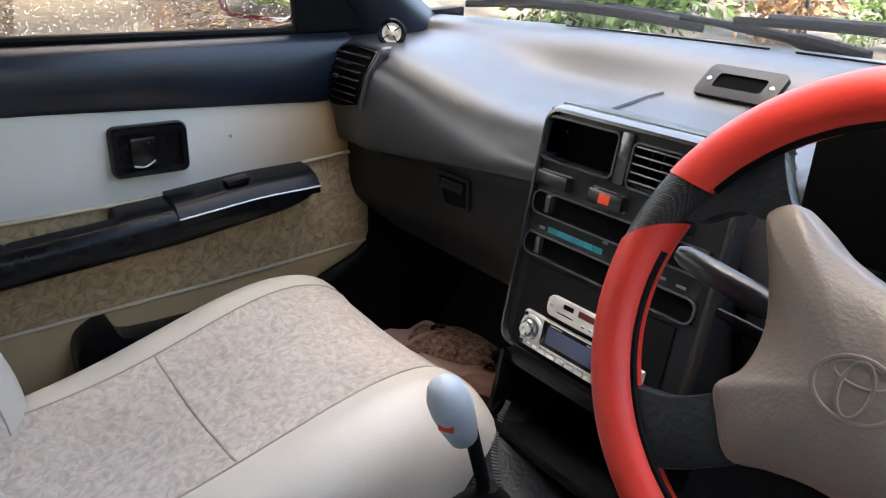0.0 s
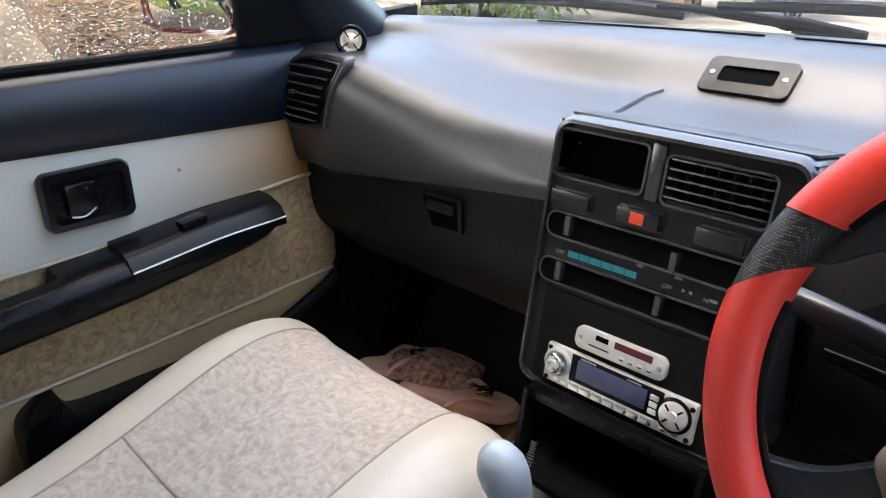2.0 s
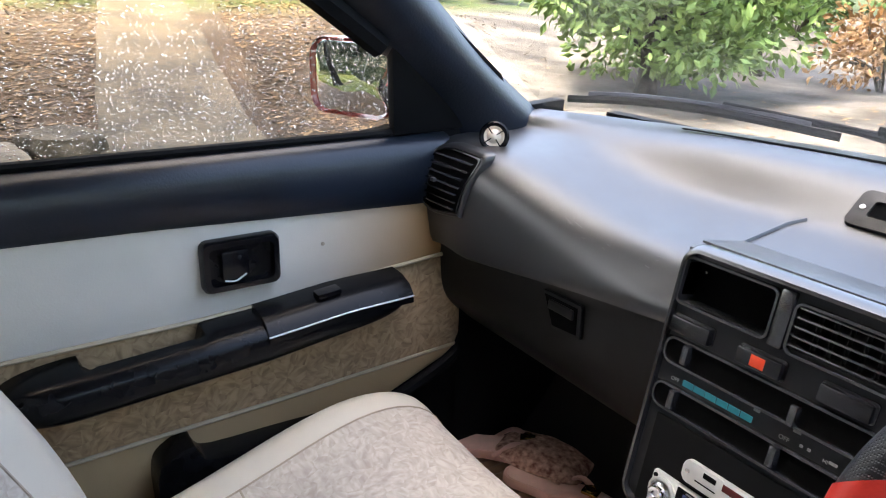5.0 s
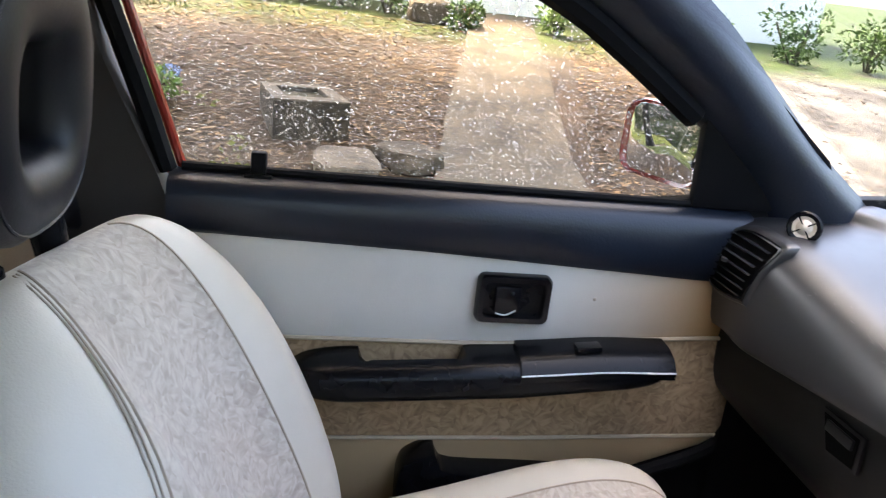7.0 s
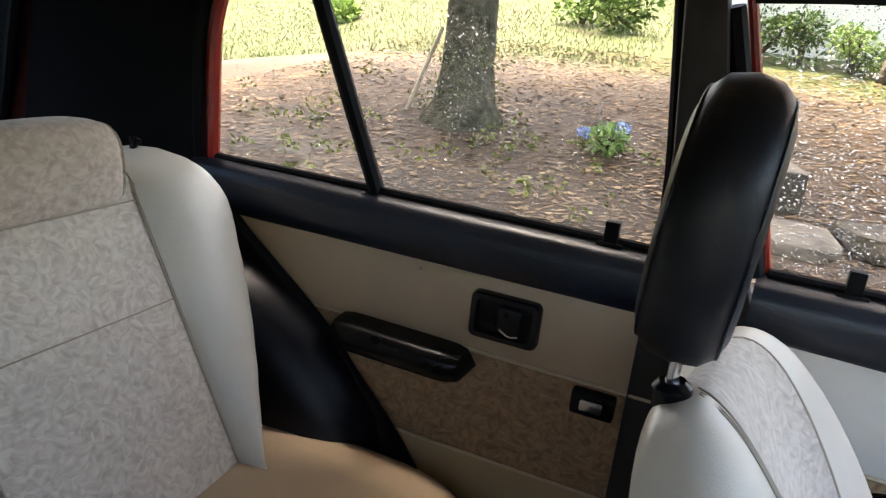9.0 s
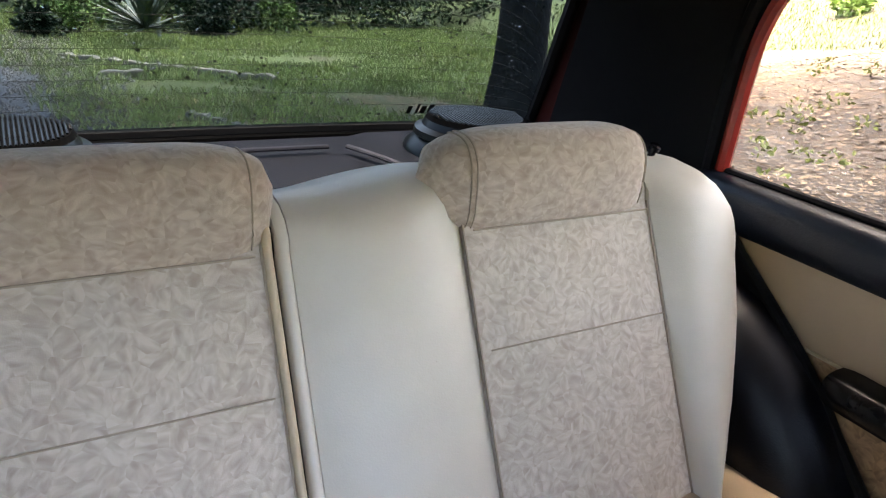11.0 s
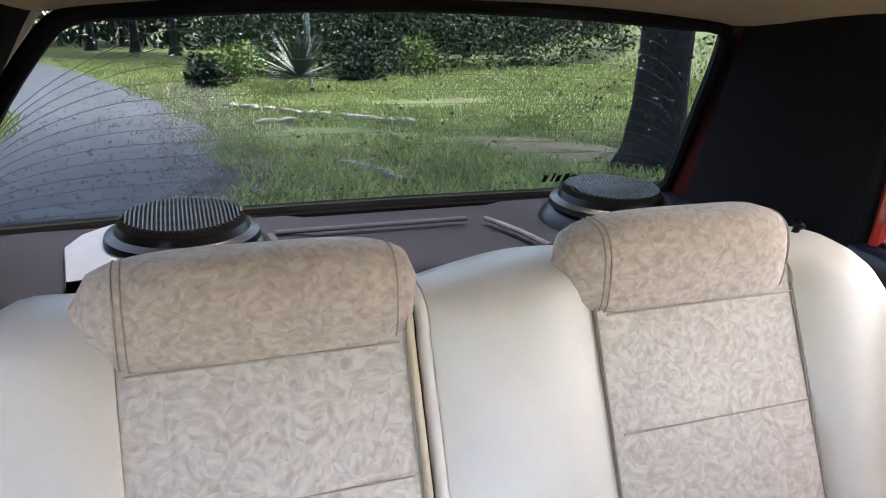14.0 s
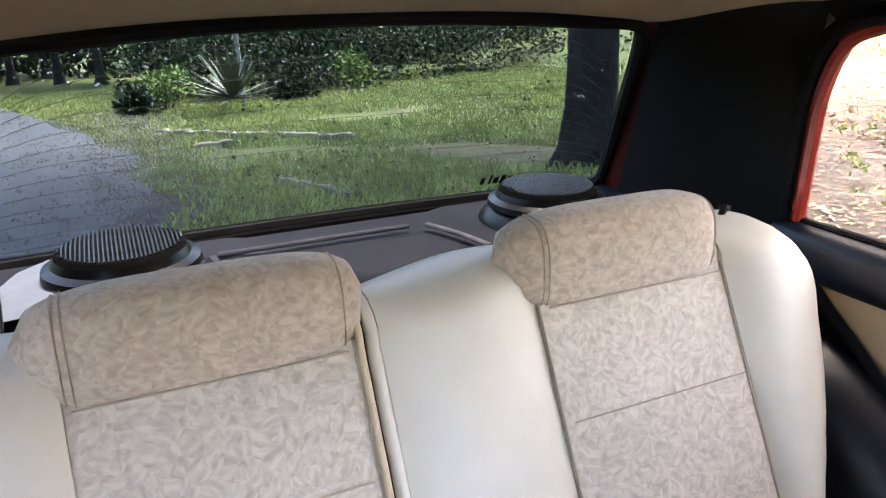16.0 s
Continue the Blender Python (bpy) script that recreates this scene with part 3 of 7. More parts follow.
def latch(door, yc, zc, turned=1):
    """A recessed pull latch in a glossy surround."""
    w, h = 0.118, 0.080
    outer = [(-0.712, yc + a, zc + b) for a, b in rounded(w, h, 0.012)]
    inner = [(-0.692, yc + a, zc + b) for a, b in rounded(w - 0.022, h - 0.022, 0.008)]
    rows = [outer, [(-0.698, p[1], p[2]) for p in outer], [(-0.692, yc + (p[1] - yc) * 0.95, zc + (p[2] - zc) * 0.93) for p in outer], inner, [(-0.703, yc + (p[1] - yc) * 0.96, zc + (p[2] - zc) * 0.95) for p in inner]]
    bezel = put(door, "latch_bezel", skin(rows, closed_u=True), GLOSS, "glossy black recessed latch surround")
    under(bezel, part("recess", plate([(-0.7025, yc + a, zc + b) for a, b in rounded(w - 0.024, h - 0.024, 0.008)], (-0.002, 0, 0)), BLACK))
    under(bezel, part("lever", box((0.010, 0.040, 0.044), (-0.698, yc - 0.010 * turned, zc), 0.004), GLOSS))
    under(bezel, part("lever_edge", tube(smoothline([(-0.692, yc - 0.028 * turned, zc - 0.021), (-0.691, yc - 0.012 * turned, zc - 0.023), (-0.692, yc + 0.004 * turned, zc - 0.015)]), 0.0012, 6), SILVER))
    under(bezel, part("screw", lathe([(0.0045, -0.001), (0.0045, 0.001), (0.003, 0.002)], 10, pose(-0.693, yc - 0.004 * turned, zc + 0.011, 0, 90, 0)), BLACK))


def lock_knob(door, y, z):
    k = put(door, "lock_knob", box((0.016, 0.022, 0.034), (-0.730, y, z + 0.022), 0.003), MATTE)
    under(k, part("collar", box((0.024, 0.040, 0.010), (-0.730, y, z + 0.002), 0.003), MATTE))


def window_bars(door, name, outline, off, r, mat, closed=False):
    return put(door, name, tube(smoothline([(sx(z) + off, y, z) for y, z in outline], 5), r, 8, closed=closed), mat)


door_1 = thing("door_1", (-0.72, 0.25, 0.30), "front passenger door trimmed in pale vinyl and mottled cloth", "car door", kind="structure")
seam1 = lambda y: lerp([(-0.2, 0.700), (0.29, 0.704), (0.676, 0.731), (0.8, 0.735)], y)
seam2 = lambda y: lerp([(-0.2, 0.520), (0.065, 0.526), (0.396, 0.533), (0.734, 0.546)], y)
padlo1 = lambda y: lerp([(-0.2, 0.860), (0.2, 0.849), (0.637, 0.828), (0.8, 0.825)], y)
belt_pad(door_1, -0.185, 0.70, lambda y: 0.942, padlo1)
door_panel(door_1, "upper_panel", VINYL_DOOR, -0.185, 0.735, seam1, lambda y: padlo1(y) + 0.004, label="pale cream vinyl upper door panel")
door_panel(door_1, "cloth_panel", FABRIC_DOOR, -0.185, 0.735, seam2, seam1, label="mottled tan cloth door panel")
door_panel(door_1, "lower_panel", VINYL_TAN, -0.185, 0.735, lambda y: lerp([(-0.2, 0.36), (0.35, 0.38), (0.55, 0.465), (0.735, 0.535)], y), seam2, label="tan vinyl lower door panel")
put(door_1, "piping", tube([(-0.707, y, seam1(y)) for y in np.linspace(-0.17, 0.735, 14)], 0.0035, 6), PIPING)
put(door_1, "piping", tube([(-0.707, y, seam2(y)) for y in np.linspace(-0.17, 0.735, 14)], 0.0035, 6), PIPING)
put(door_1, "kick_edge", tube(smoothline([(-0.70, 0.30, 0.36), (-0.70, 0.45, 0.41), (-0.70, 0.55, 0.455), (-0.70, 0.70, 0.515), (-0.705, 0.745, 0.56), (-0.71, 0.75, 0.62)]), 0.012, 8), MATTE)
latch(door_1, 0.329, 0.785)
lock_knob(door_1, -0.064, 0.94)
put(door_1, "outer_skin", slab([[(-0.80 - 0.02 * math.sin(math.pi * f), y, 0.25 + 0.68 * f) for y in np.linspace(-0.18, 1.1, 8)] for f in np.linspace(0, 1, 7)], (0.004, 0, 0)), PAINT, "red painted outer door skin")
put(door_1, "window_glass", side_plate([(-0.18, 0.93), (0.62, 0.93), (0.59, 1.10), (0.33, 1.235), (0.2, 1.30), (0.05, 1.325), (-0.27, 1.31)], -0.012, 0.003, 0), GLASS, "clear side glass speckled with rain").visible_shadow = False
window_bars(door_1, "window_frame", [(-0.190, 0.945), (-0.222, 1.07), (-0.284, 1.29)], 0.006, 0.015, MATTE)
window_bars(door_1, "painted_edge", [(-0.172, 0.945), (-0.204, 1.07), (-0.266, 1.305)], -0.012, 0.007, PAINT)
window_bars(door_1, "window_frame", [(-0.262, 1.315), (-0.1, 1.325), (0.05, 1.318), (0.18, 1.287), (0.331, 1.228), (0.432, 1.172), (0.56, 1.09)], 0.004, 0.020, MATTE)
window_bars(door_1, "belt_strip", [(-0.17, 0.950), (0.2, 0.950), (0.6, 0.950)], 0.002, 0.007, MATTE)
put(door_1, "mirror_sail", side_plate([(0.60, 0.945), (0.575, 1.10), (0.66, 1.14), (0.80, 1.04), (0.86, 0.95)], 0.012, 0.02, 0.006), MATTE)

put(door_1, "sail_base", side_plate([(0.52, 0.90), (0.97, 0.90), (0.97, 0.985), (0.62, 0.962), (0.52, 0.948)], 0.004, 0.03, 0.004), MATTE)

# front armrest: a long padded bar with a scooped grip and a switch plate
arm_z = lambda y: lerp([(0.0, 0.652), (0.1, 0.657), (0.35, 0.672), (0.62, 0.698)], y)


def armrest():
    rows = []
    for k in range(65):
        f = k / 64
        y = -0.01 + 0.617 * f
        end = min(1, (1 - abs(2 * f - 1) ** 9) ** 0.5 + 0.02)
        hz = (0.036 if f < 0.55 else 0.036 - 0.010 * (f - 0.55) / 0.45) * end
        dx = 0.075 * end
        row = []
        for j in range(17):
            a = math.pi * (j / 16) - math.pi / 2
            row.append((-0.705 + dx * math.copysign(abs(math.cos(a)) ** 0.6, math.cos(a)), y, arm_z(y) + hz * math.copysign(abs(math.sin(a)) ** 0.7, math.sin(a))))
        scoop = step(0.095, 0.115, y) * step(0.262, 0.242, y)
        for j, (xx, dz) in zip((13, 14, 15, 16), ((-0.664, 0.032), (-0.670, 0.026), (-0.674, -0.006), (-0.702, -0.016))):
            p, q = Vector(row[j]), Vector((xx, y, arm_z(y) + dz))
            row[j] = tuple(p.lerp(q, scoop))
        rows.append(row)
    return skin(rows, caps=True)


arm = put(door_1, "armrest", armrest(), BLACK, "black moulded door armrest with a scooped grip")
plate_pts = [(y, arm_z(y) + 0.040 - 0.010 * step(0.45, 0.62, y)) for y in np.linspace(0.340, 0.585, 9)]
sw = part("switch_plate", slab([[(-0.700, y, z + 0.004), (-0.668, y, z + 0.003), (-0.642, y, z - 0.006), (-0.629, y, z - 0.022)] for y, z in plate_pts], (0, 0, -0.012)), BLACK, None, "black switch plate")
under(arm, sw)
under(arm, part("plate_edge", tube([(-0.6285, y, z - 0.022) for y, z in plate_pts], 0.0014, 6), SILVER))
under(arm, part("window_switch", box((0.024, 0.040, 0.010), (-0.662, 0.448, arm_z(0.448) + 0.045), 0.004, turn=Matrix.Rotation(radians(6), 4, "X")), GLOSS))
put(door_1, "door_pocket", plate([(-0.715, p.x, p.y) for p in smoothline([(0.178, 0.33, 0), (0.172, 0.44, 0), (0.174, 0.490, 0), (0.188, 0.512, 0), (0.226, 0.527, 0), (0.236, 0.508, 0), (0.262, 0.492, 0), (0.40, 0.488, 0), (0.50, 0.478, 0), (0.53, 0.44, 0), (0.53, 0.33, 0)], 3)], (0.055, 0, 0), 0.006), BLACK, "black moulded map pocket")

put(door_1, "lower_skirt", slab([[(-0.716, y, 0.25), (-0.716, y, 0.53)] for y in (-0.18, 0.2, 0.75)], (-0.01, 0, 0)), MATTE)
tagged(part("wall_kick_panel", skin([[(-0.70 + 0.012 * math.sin(3 * f), y, 0.25 + 0.60 * f) for f in np.linspace(0, 1, 7)] for y in np.linspace(0.72, 1.22, 7)]), MATTE), "black plastic footwell side panel", "side trim", kind="structure")
door_2 = thing("door_2", (-0.72, -0.75, 0.30), "rear passenger door with cream vinyl and brown mottled cloth", "car door", kind="structure")
seam3 = lambda y: 0.72
padlo2 = lambda y: 0.852
belt_pad(door_2, -1.185, -0.25, lambda y: lerp([(-1.15, 0.944), (-0.33, 0.940)], y), padlo2)
FABRIC_REAR = fabric_material("brown_door_cloth", (0.36, 0.225, 0.115), (0.17, 0.10, 0.048), (1, 0, 0), (118, 42, 118))
door_panel(door_2, "upper_panel", VINYL_BACK, -1.08, -0.25, seam3, lambda y: 0.856, label="beige vinyl upper door panel, browner at one end")
door_panel(door_2, "cloth_panel", FABRIC_REAR, -1.10, -0.25, lambda y: 0.525, seam3, label="brown mottled cloth door panel")
door_panel(door_2, "lower_panel", VINYL_TAN, -1.0, -0.25, lambda y: 0.33, lambda y: 0.525)
for z in (0.72, 0.525):
    put(door_2, "piping", tube([(-0.707, y, z) for y in (-1.1, -0.7, -0.25)], 0.003, 6), PIPING)
latch(door_2, -0.531, 0.791, -1)
lock_knob(door_2, -0.392, 0.94)
arm2 = []
for k in range(17):
    f = k / 16
    end = min(1, (1 - abs(2 * f - 1) ** 8) ** 0.5 + 0.02)
    y = -0.845 + 0.275 * f
    z = 0.700 - 0.004 * f
    arm2.append([(-0.705 + 0.06 * end * math.copysign(abs(math.cos(a)) ** 0.6, math.cos(a)), y, z + 0.030 * end * math.copysign(abs(math.sin(a)) ** 0.7, math.sin(a))) for a in [math.pi * j / 10 - math.pi / 2 for j in range(11)]])
put(door_2, "armrest", skin(arm2, caps=True), BLACK, "black plastic pull handle")
s2 = put(door_2, "switch_bezel", box((0.022, 0.070, 0.042), (-0.705, -0.37, 0.690), 0.006), BLACK)
under(s2, part("window_switch", box((0.012, 0.036, 0.018), (-0.690, -0.37, 0.692), 0.003), CHROME))
put(door_2, "outer_skin", slab([[(-0.80 - 0.02 * math.sin(math.pi * f), y, 0.25 + 0.68 * f) for y in np.linspace(-1.2, -0.2, 8)] for f in np.linspace(0, 1, 7)], (0.004, 0, 0)), PAINT, "red painted outer door skin")
put(door_2, "window_glass", side_plate([(-0.26, 0.93), (-0.34, 1.33), (-1.02, 1.31), (-1.08, 1.27), (-1.18, 0.93)], -0.012, 0.003, 0), GLASS, "clear side glass speckled with rain").visible_shadow = False
window_bars(door_2, "window_frame", [(-0.316, 0.945), (-0.322, 1.1), (-0.346, 1.325)], 0.006, 0.012, MATTE)
window_bars(door_2, "window_frame", [(-1.180, 0.945), (-1.150, 1.10), (-1.125, 1.20), (-1.085, 1.275), (-1.0, 1.307), (-0.7, 1.325), (-0.36, 1.33)], 0.006, 0.015, MATTE)
window_bars(door_2, "painted_edge", [(-1.156, 0.945), (-1.126, 1.10), (-1.100, 1.20), (-1.058, 1.270), (-0.99, 1.297)], 0.000, 0.013, PAINT)
window_bars(door_2, "divider_bar", [(-0.798, 0.945), (-0.838, 1.08), (-0.905, 1.315)], 0.0, 0.014, MATTE)
window_bars(door_2, "belt_strip", [(-1.15, 0.949), (-0.7, 0.950), (-0.3, 0.948)], 0.002, 0.007, MATTE)

arch_rows = []
for k in range(13):
    z = 0.28 + 0.63 * k / 12
    edge = lerp([(0.28, -0.52), (0.50, -0.69), (0.62, -0.80), (0.72, -0.90), (0.85, -1.07), (0.92, -1.15)], z)
    arch_rows.append([(-0.700 + 0.05 * math.sin(math.pi * min(1, t * 2.2) / 2) * step(0.92, 0.6, z), edge - 0.6 * t, z) for t in np.linspace(0, 1, 9)])
ARCH = material("black_arch_vinyl", (0.0022, 0.003, 0.0055), 0.38, spec=0.22, var=0.3, bump=0.2, bump_scale=300)
arch_trim = part("wall_wheel_arch", slab(arch_rows, (-0.02, 0, 0)), ARCH)
hump = skin([[(-0.70 + 0.115 * w, -1.14 + r * math.cos(a), 0.36 + r * math.sin(a)) for a in np.linspace(-0.25, 2.2, 26)] for r, w in ((0.435, 0.0), (0.43, 0.25), (0.415, 0.55), (0.39, 0.80), (0.35, 0.95), (0.28, 1.0), (0.0, 1.0))])
tagged(part("wall_wheel_hump", hump, ARCH), "rounded black vinyl hump over the rear wheel", "wheel arch trim", kind="structure")
tagged(arch_trim, "black vinyl trim over the rear wheel arch", "wheel arch trim", kind="structure")
put(door_2, "door_seal", tube(smoothline([(-0.695, -0.54, 0.29), (-0.694, -0.69, 0.50), (-0.693, -0.80, 0.62), (-0.693, -0.90, 0.72), (-0.694, -1.07, 0.85), (-0.70, -1.15, 0.92)]), 0.010, 8), MATTE)

# the driver's side, out of view, closes the cabin below the belt
wall_right = part("wall_right", plate([(0.74, 1.1, 0.26), (0.74, -1.2, 0.26), (0.735, -1.2, 0.945), (0.735, 0.95, 0.945)], (0.05, 0, 0), 0.01), VINYL_DOOR)
tagged(wall_right, "pale vinyl trimmed doors of the driver's side", "door trim", kind="structure")

window_3 = part("window_3", plate([(0.735, -0.24, 0.95), (0.735, 0.60, 0.95), (0.66, 0.30, 1.33), (0.66, -0.28, 1.33)], (0.004, 0, 0)), GLASS_CLEAR)
tagged(window_3, "clear front window of the driver's side", "side window", kind="structure")
# out of view; its dark tint is added to dim light on the rear door
window_4 = part("window_4", plate([(0.735, -1.02, 0.95), (0.735, -0.30, 0.95), (0.66, -0.33, 1.33), (0.66, -0.95, 1.33)], (0.004, 0, 0)), GLASS_DARK)
tagged(window_4, "unseen driver's side rear pane, darkened to dim the cabin", "side window", kind="structure")

outer_right = part("wall_outer_right", slab([[(0.815 + 0.02 * math.sin(math.pi * f), y, 0.25 + 0.68 * f) for y in np.linspace(-1.2, 1.1, 8)] for f in np.linspace(0, 1, 7)], (-0.004, 0, 0)), PAINT)
tagged(outer_right, "red painted outer skin of the driver's side", "car side", kind="structure")

# ---- dashboard ----
P_MID = [(1.105, 0.972), (1.04, 0.973), (0.985, 0.966), (0.950, 0.950), (0.915, 0.924), (0.878, 0.905), (0.79, 0.891), (0.735, 0.884), (0.704, 0.870), (0.684, 0.842), (0.674, 0.80), (0.672, 0.76), (0.676, 0.725), (0.70, 0.66), (0.74, 0.60), (0.80, 0.56)]
P_LEFT = [(1.10, 0.972), (1.03, 0.966), (0.97, 0.957), (0.92, 0.950), (0.87, 0.946), (0.81, 0.943), (0.75, 0.941), (0.705, 0.937), (0.672, 0.922), (0.654, 0.885), (0.652, 0.84), (0.655, 0.80), (0.662, 0.76), (0.69, 0.68), (0.73, 0.61), (0.80, 0.56)]
P_DRIVER = [(1.105, 0.972), (1.04, 0.980), (0.985, 0.985), (0.945, 0.985), (0.91, 0.985), (0.865, 0.985), (0.79, 0.985), (0.735, 0.984), (0.71, 0.975), (0.70, 0.95), (0.70, 0.90), (0.70, 0.84), (0.70, 0.78), (0.70, 0.70), (0.74, 0.60), (0.80, 0.56)]


def dash_point(x, k):
    a, b, c = Vector(P_LEFT[k]), Vector(P_MID[k]), Vector(P_DRIVER[k])
    p = a.lerp(b, step(-0.63, -0.31, x)).lerp(c, step(0.08, 0.24, x))
    y, z = p
    pull = 0.19 * (x / 0.71) ** 2
    y -= pull * step(0.80, 1.10, y)
    if 10 <= k <= 14 and x < 0.1:
        # below a slanting edge the glovebox lid lies back under the padded roll
        zg = 0.829 + 0.113 * min(x, -0.1)
        back = 0.026 * step(-0.58, -0.70, x)
        y, z = {10: (y + back * 0.5, zg + 0.024), 11: (y + 0.003 + back, zg + 0.004), 12: (0.690, zg - 0.005), 13: (0.694, zg - 0.075), 14: (0.722, 0.625)}[k]
    return x, y, z


xs = [-0.72, -0.70, -0.68, -0.66, -0.64, -0.62, -0.60, -0.58, -0.56, -0.54, -0.52, -0.48, -0.44, -0.40, -0.35, -0.30, -0.25, -0.2, -0.15, -0.1, -0.05, 0, 0.04, 0.08, 0.11, 0.14, 0.17, 0.2, 0.23, 0.26, 0.32, 0.4, 0.5, 0.6, 0.72]
dashboard = thing("dashboard", (0, 0.95, 0.5), "worn dark grey moulded plastic car dashboard", "dashboard")
dash_rows = []
for x in xs:
    line = smoothline([dash_point(x, k) for k in range(16)], 3)
    dash_rows.append(line)
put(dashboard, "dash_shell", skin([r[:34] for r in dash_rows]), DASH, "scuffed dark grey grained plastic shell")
# dash plastic again, the shade towards the footwell put into a darker colour
LID = material("shaded_dash_plastic", (0.0052, 0.0050, 0.0050), 0.5, spec=0.32, var=0.25, scale=20, bump=0.22, bump_scale=620)
put(dashboard, "lower_panel", skin([r[33:] for r in dash_rows]), LID, "lower dash panel with the glovebox lid, darkened for shade")

# console facing: local u across, v up the face, w out of it
CO = Vector((-0.06, 0.62, 0.64))
CS = 0.18
CM = Matrix.Translation(CO) @ Matrix(((1, 0, 0, 0), (0, CS / math.hypot(1, CS), -1 / math.hypot(1, CS), 0), (0, 1 / math.hypot(1, CS), CS / math.hypot(1, CS), 0), (0, 0, 0, 1)))


def cface(x, z):
    """Local place on the console face of a world x and z."""
    return x + 0.06, (z - 0.64) * math.hypot(1, CS)


def cput(parent, name, bm, mat, label=""):
    bmesh.ops.transform(bm, matrix=CM, verts=bm.verts)
    return put(parent, name, bm, mat, label)


def cbox(x0, x1, z0, z1, w0, w1, bevel=0.002):
    u0, v0 = cface(x0, z0)
    u1, v1 = cface(x1, z1)
    return box((u1 - u0, v1 - v0, w1 - w0), ((u0 + u1) / 2, (v0 + v1) / 2, (w0 + w1) / 2), bevel)


def cring(x0, x1, z0, z1, border, w0, w1, r=0.006):
    """A raised rounded border round an opening."""
    u0, v0 = cface(x0, z0)
    u1, v1 = cface(x1, z1)
    uc, vc = (u0 + u1) / 2, (v0 + v1) / 2
    outer = rounded(u1 - u0 + 2 * border, v1 - v0 + 2 * border, r + border)
    inner = rounded(u1 - u0, v1 - v0, r)
    rows = [[(uc + a, vc + b, w) for a, b in o] for o, w in ((outer, w0), (outer, w1 - 0.001), ([(a * 0.995, b * 0.99) for a, b in outer], w1), (inner, w1), (inner, w0 - 0.03))]
    return skin(rows, closed_u=True)


console = thing("centre_console", (-0.06, 0.66, 0.45), "black plastic centre console with heater controls", "console")
u0, v0 = cface(-0.185, 0.60)
u1, v1 = cface(0.085, 0.915)
outline = [(u0 + 0.018, v0), (u1 - 0.018, v0), (u1 - 0.002, v0 + 0.05), (u1, v1 - 0.03), (u1 - 0.01, v1), (u0 + 0.006, v1), (u0 - 0.006, v1 - 0.02), (u0 + 0.002, v0 + 0.05)]
HOLE, VENT = (-0.185, -0.076, 0.853, 0.903), (-0.052, 0.056, 0.850, 0.898)


cput(console, "console_body", plate([(a, b, -0.030) for a, b in outline], (0, 0, -0.07), 0.004), CONSOLE)
FASCIA = ((-0.190, 0.085, 0.602, HOLE[2]), (-0.190, HOLE[0], HOLE[2], 0.914), (HOLE[1], VENT[0], HOLE[2], 0.914), (VENT[1], 0.085, HOLE[2], 0.914), (HOLE[0], HOLE[1], HOLE[3], 0.914), (VENT[0], VENT[1], VENT[3], 0.914))
for q in FASCIA:
    cput(console, "fascia_panel", cbox(*q, -0.030, -0.004, 0), CONSOLE)


def frame_ring(grow, w, r):
    """The rim that runs round the whole console face."""
    u0_, v0_ = cface(-0.197 + grow, 0.598 + grow)
    u1_, v1_ = cface(0.092 - grow, 0.921 - grow)
    return [(a + (u0_ + u1_) / 2, b + (v0_ + v1_) / 2, w) for a, b in rounded(u1_ - u0_, v1_ - v0_, r, 6)]


cput(console, "face_frame", skin([frame_ring(0.0, -0.09, 0.026), frame_ring(0.0, -0.012, 0.026), frame_ring(0.002, -0.003, 0.024), frame_ring(0.006, 0.003, 0.020), frame_ring(0.010, 0.004, 0.016), frame_ring(0.0115, -0.005, 0.015)], closed_u=True), FRAME, "grey moulded rim round the console")
cput(console, "hood_lip", cbox(-0.186, 0.080, 0.9195, 0.9225, -0.10, -0.018, 0.001), DASH)
cput(console, "gauge_opening", cring(*HOLE, 0.003, -0.004, 0.002), FRAME)
cput(console, "gauge_recess", cbox(HOLE[0] - .001, HOLE[1] + .001, HOLE[2] - .001, HOLE[3] + .001, -0.0295, -0.028, 0), NEAR_BLACK)
cput(console, "gauge_screw", lathe([(0.002, 0.0), (0.002, 0.002), (0.001, 0.0026)], 8, Matrix.Translation((*cface(HOLE[0] + 0.010, 0.888), -0.026))), CHROME)
cput(console, "divider_bar", cbox(HOLE[1] + 0.004, VENT[0] - 0.004, 0.848, 0.908, -0.006, 0.0025, 0.003), FRAME)
cput(console, "air_vent", cring(*VENT, 0.003, -0.004, 0.002), FRAME)
cput(console, "vent_recess", cbox(VENT[0] - .001, VENT[1] + .001, VENT[2] - .001, VENT[3] + .001, -0.0295, -0.028, 0), NEAR_BLACK)
for k in range(5):
    z = 0.8555 + 0.0096 * k
    cput(console, "vent_slat", cbox(VENT[0] + 0.002, VENT[1] - 0.002, z, z + 0.0022, -0.012, 0.0012, 0.0009), FRAME)
for k in range(6):
    xx = -0.035 + 0.0155 * k
    cput(console, "vent_fin", cbox(xx, xx + 0.0014, VENT[2], VENT[3], -0.020, -0.010, 0.0003), CONSOLE)
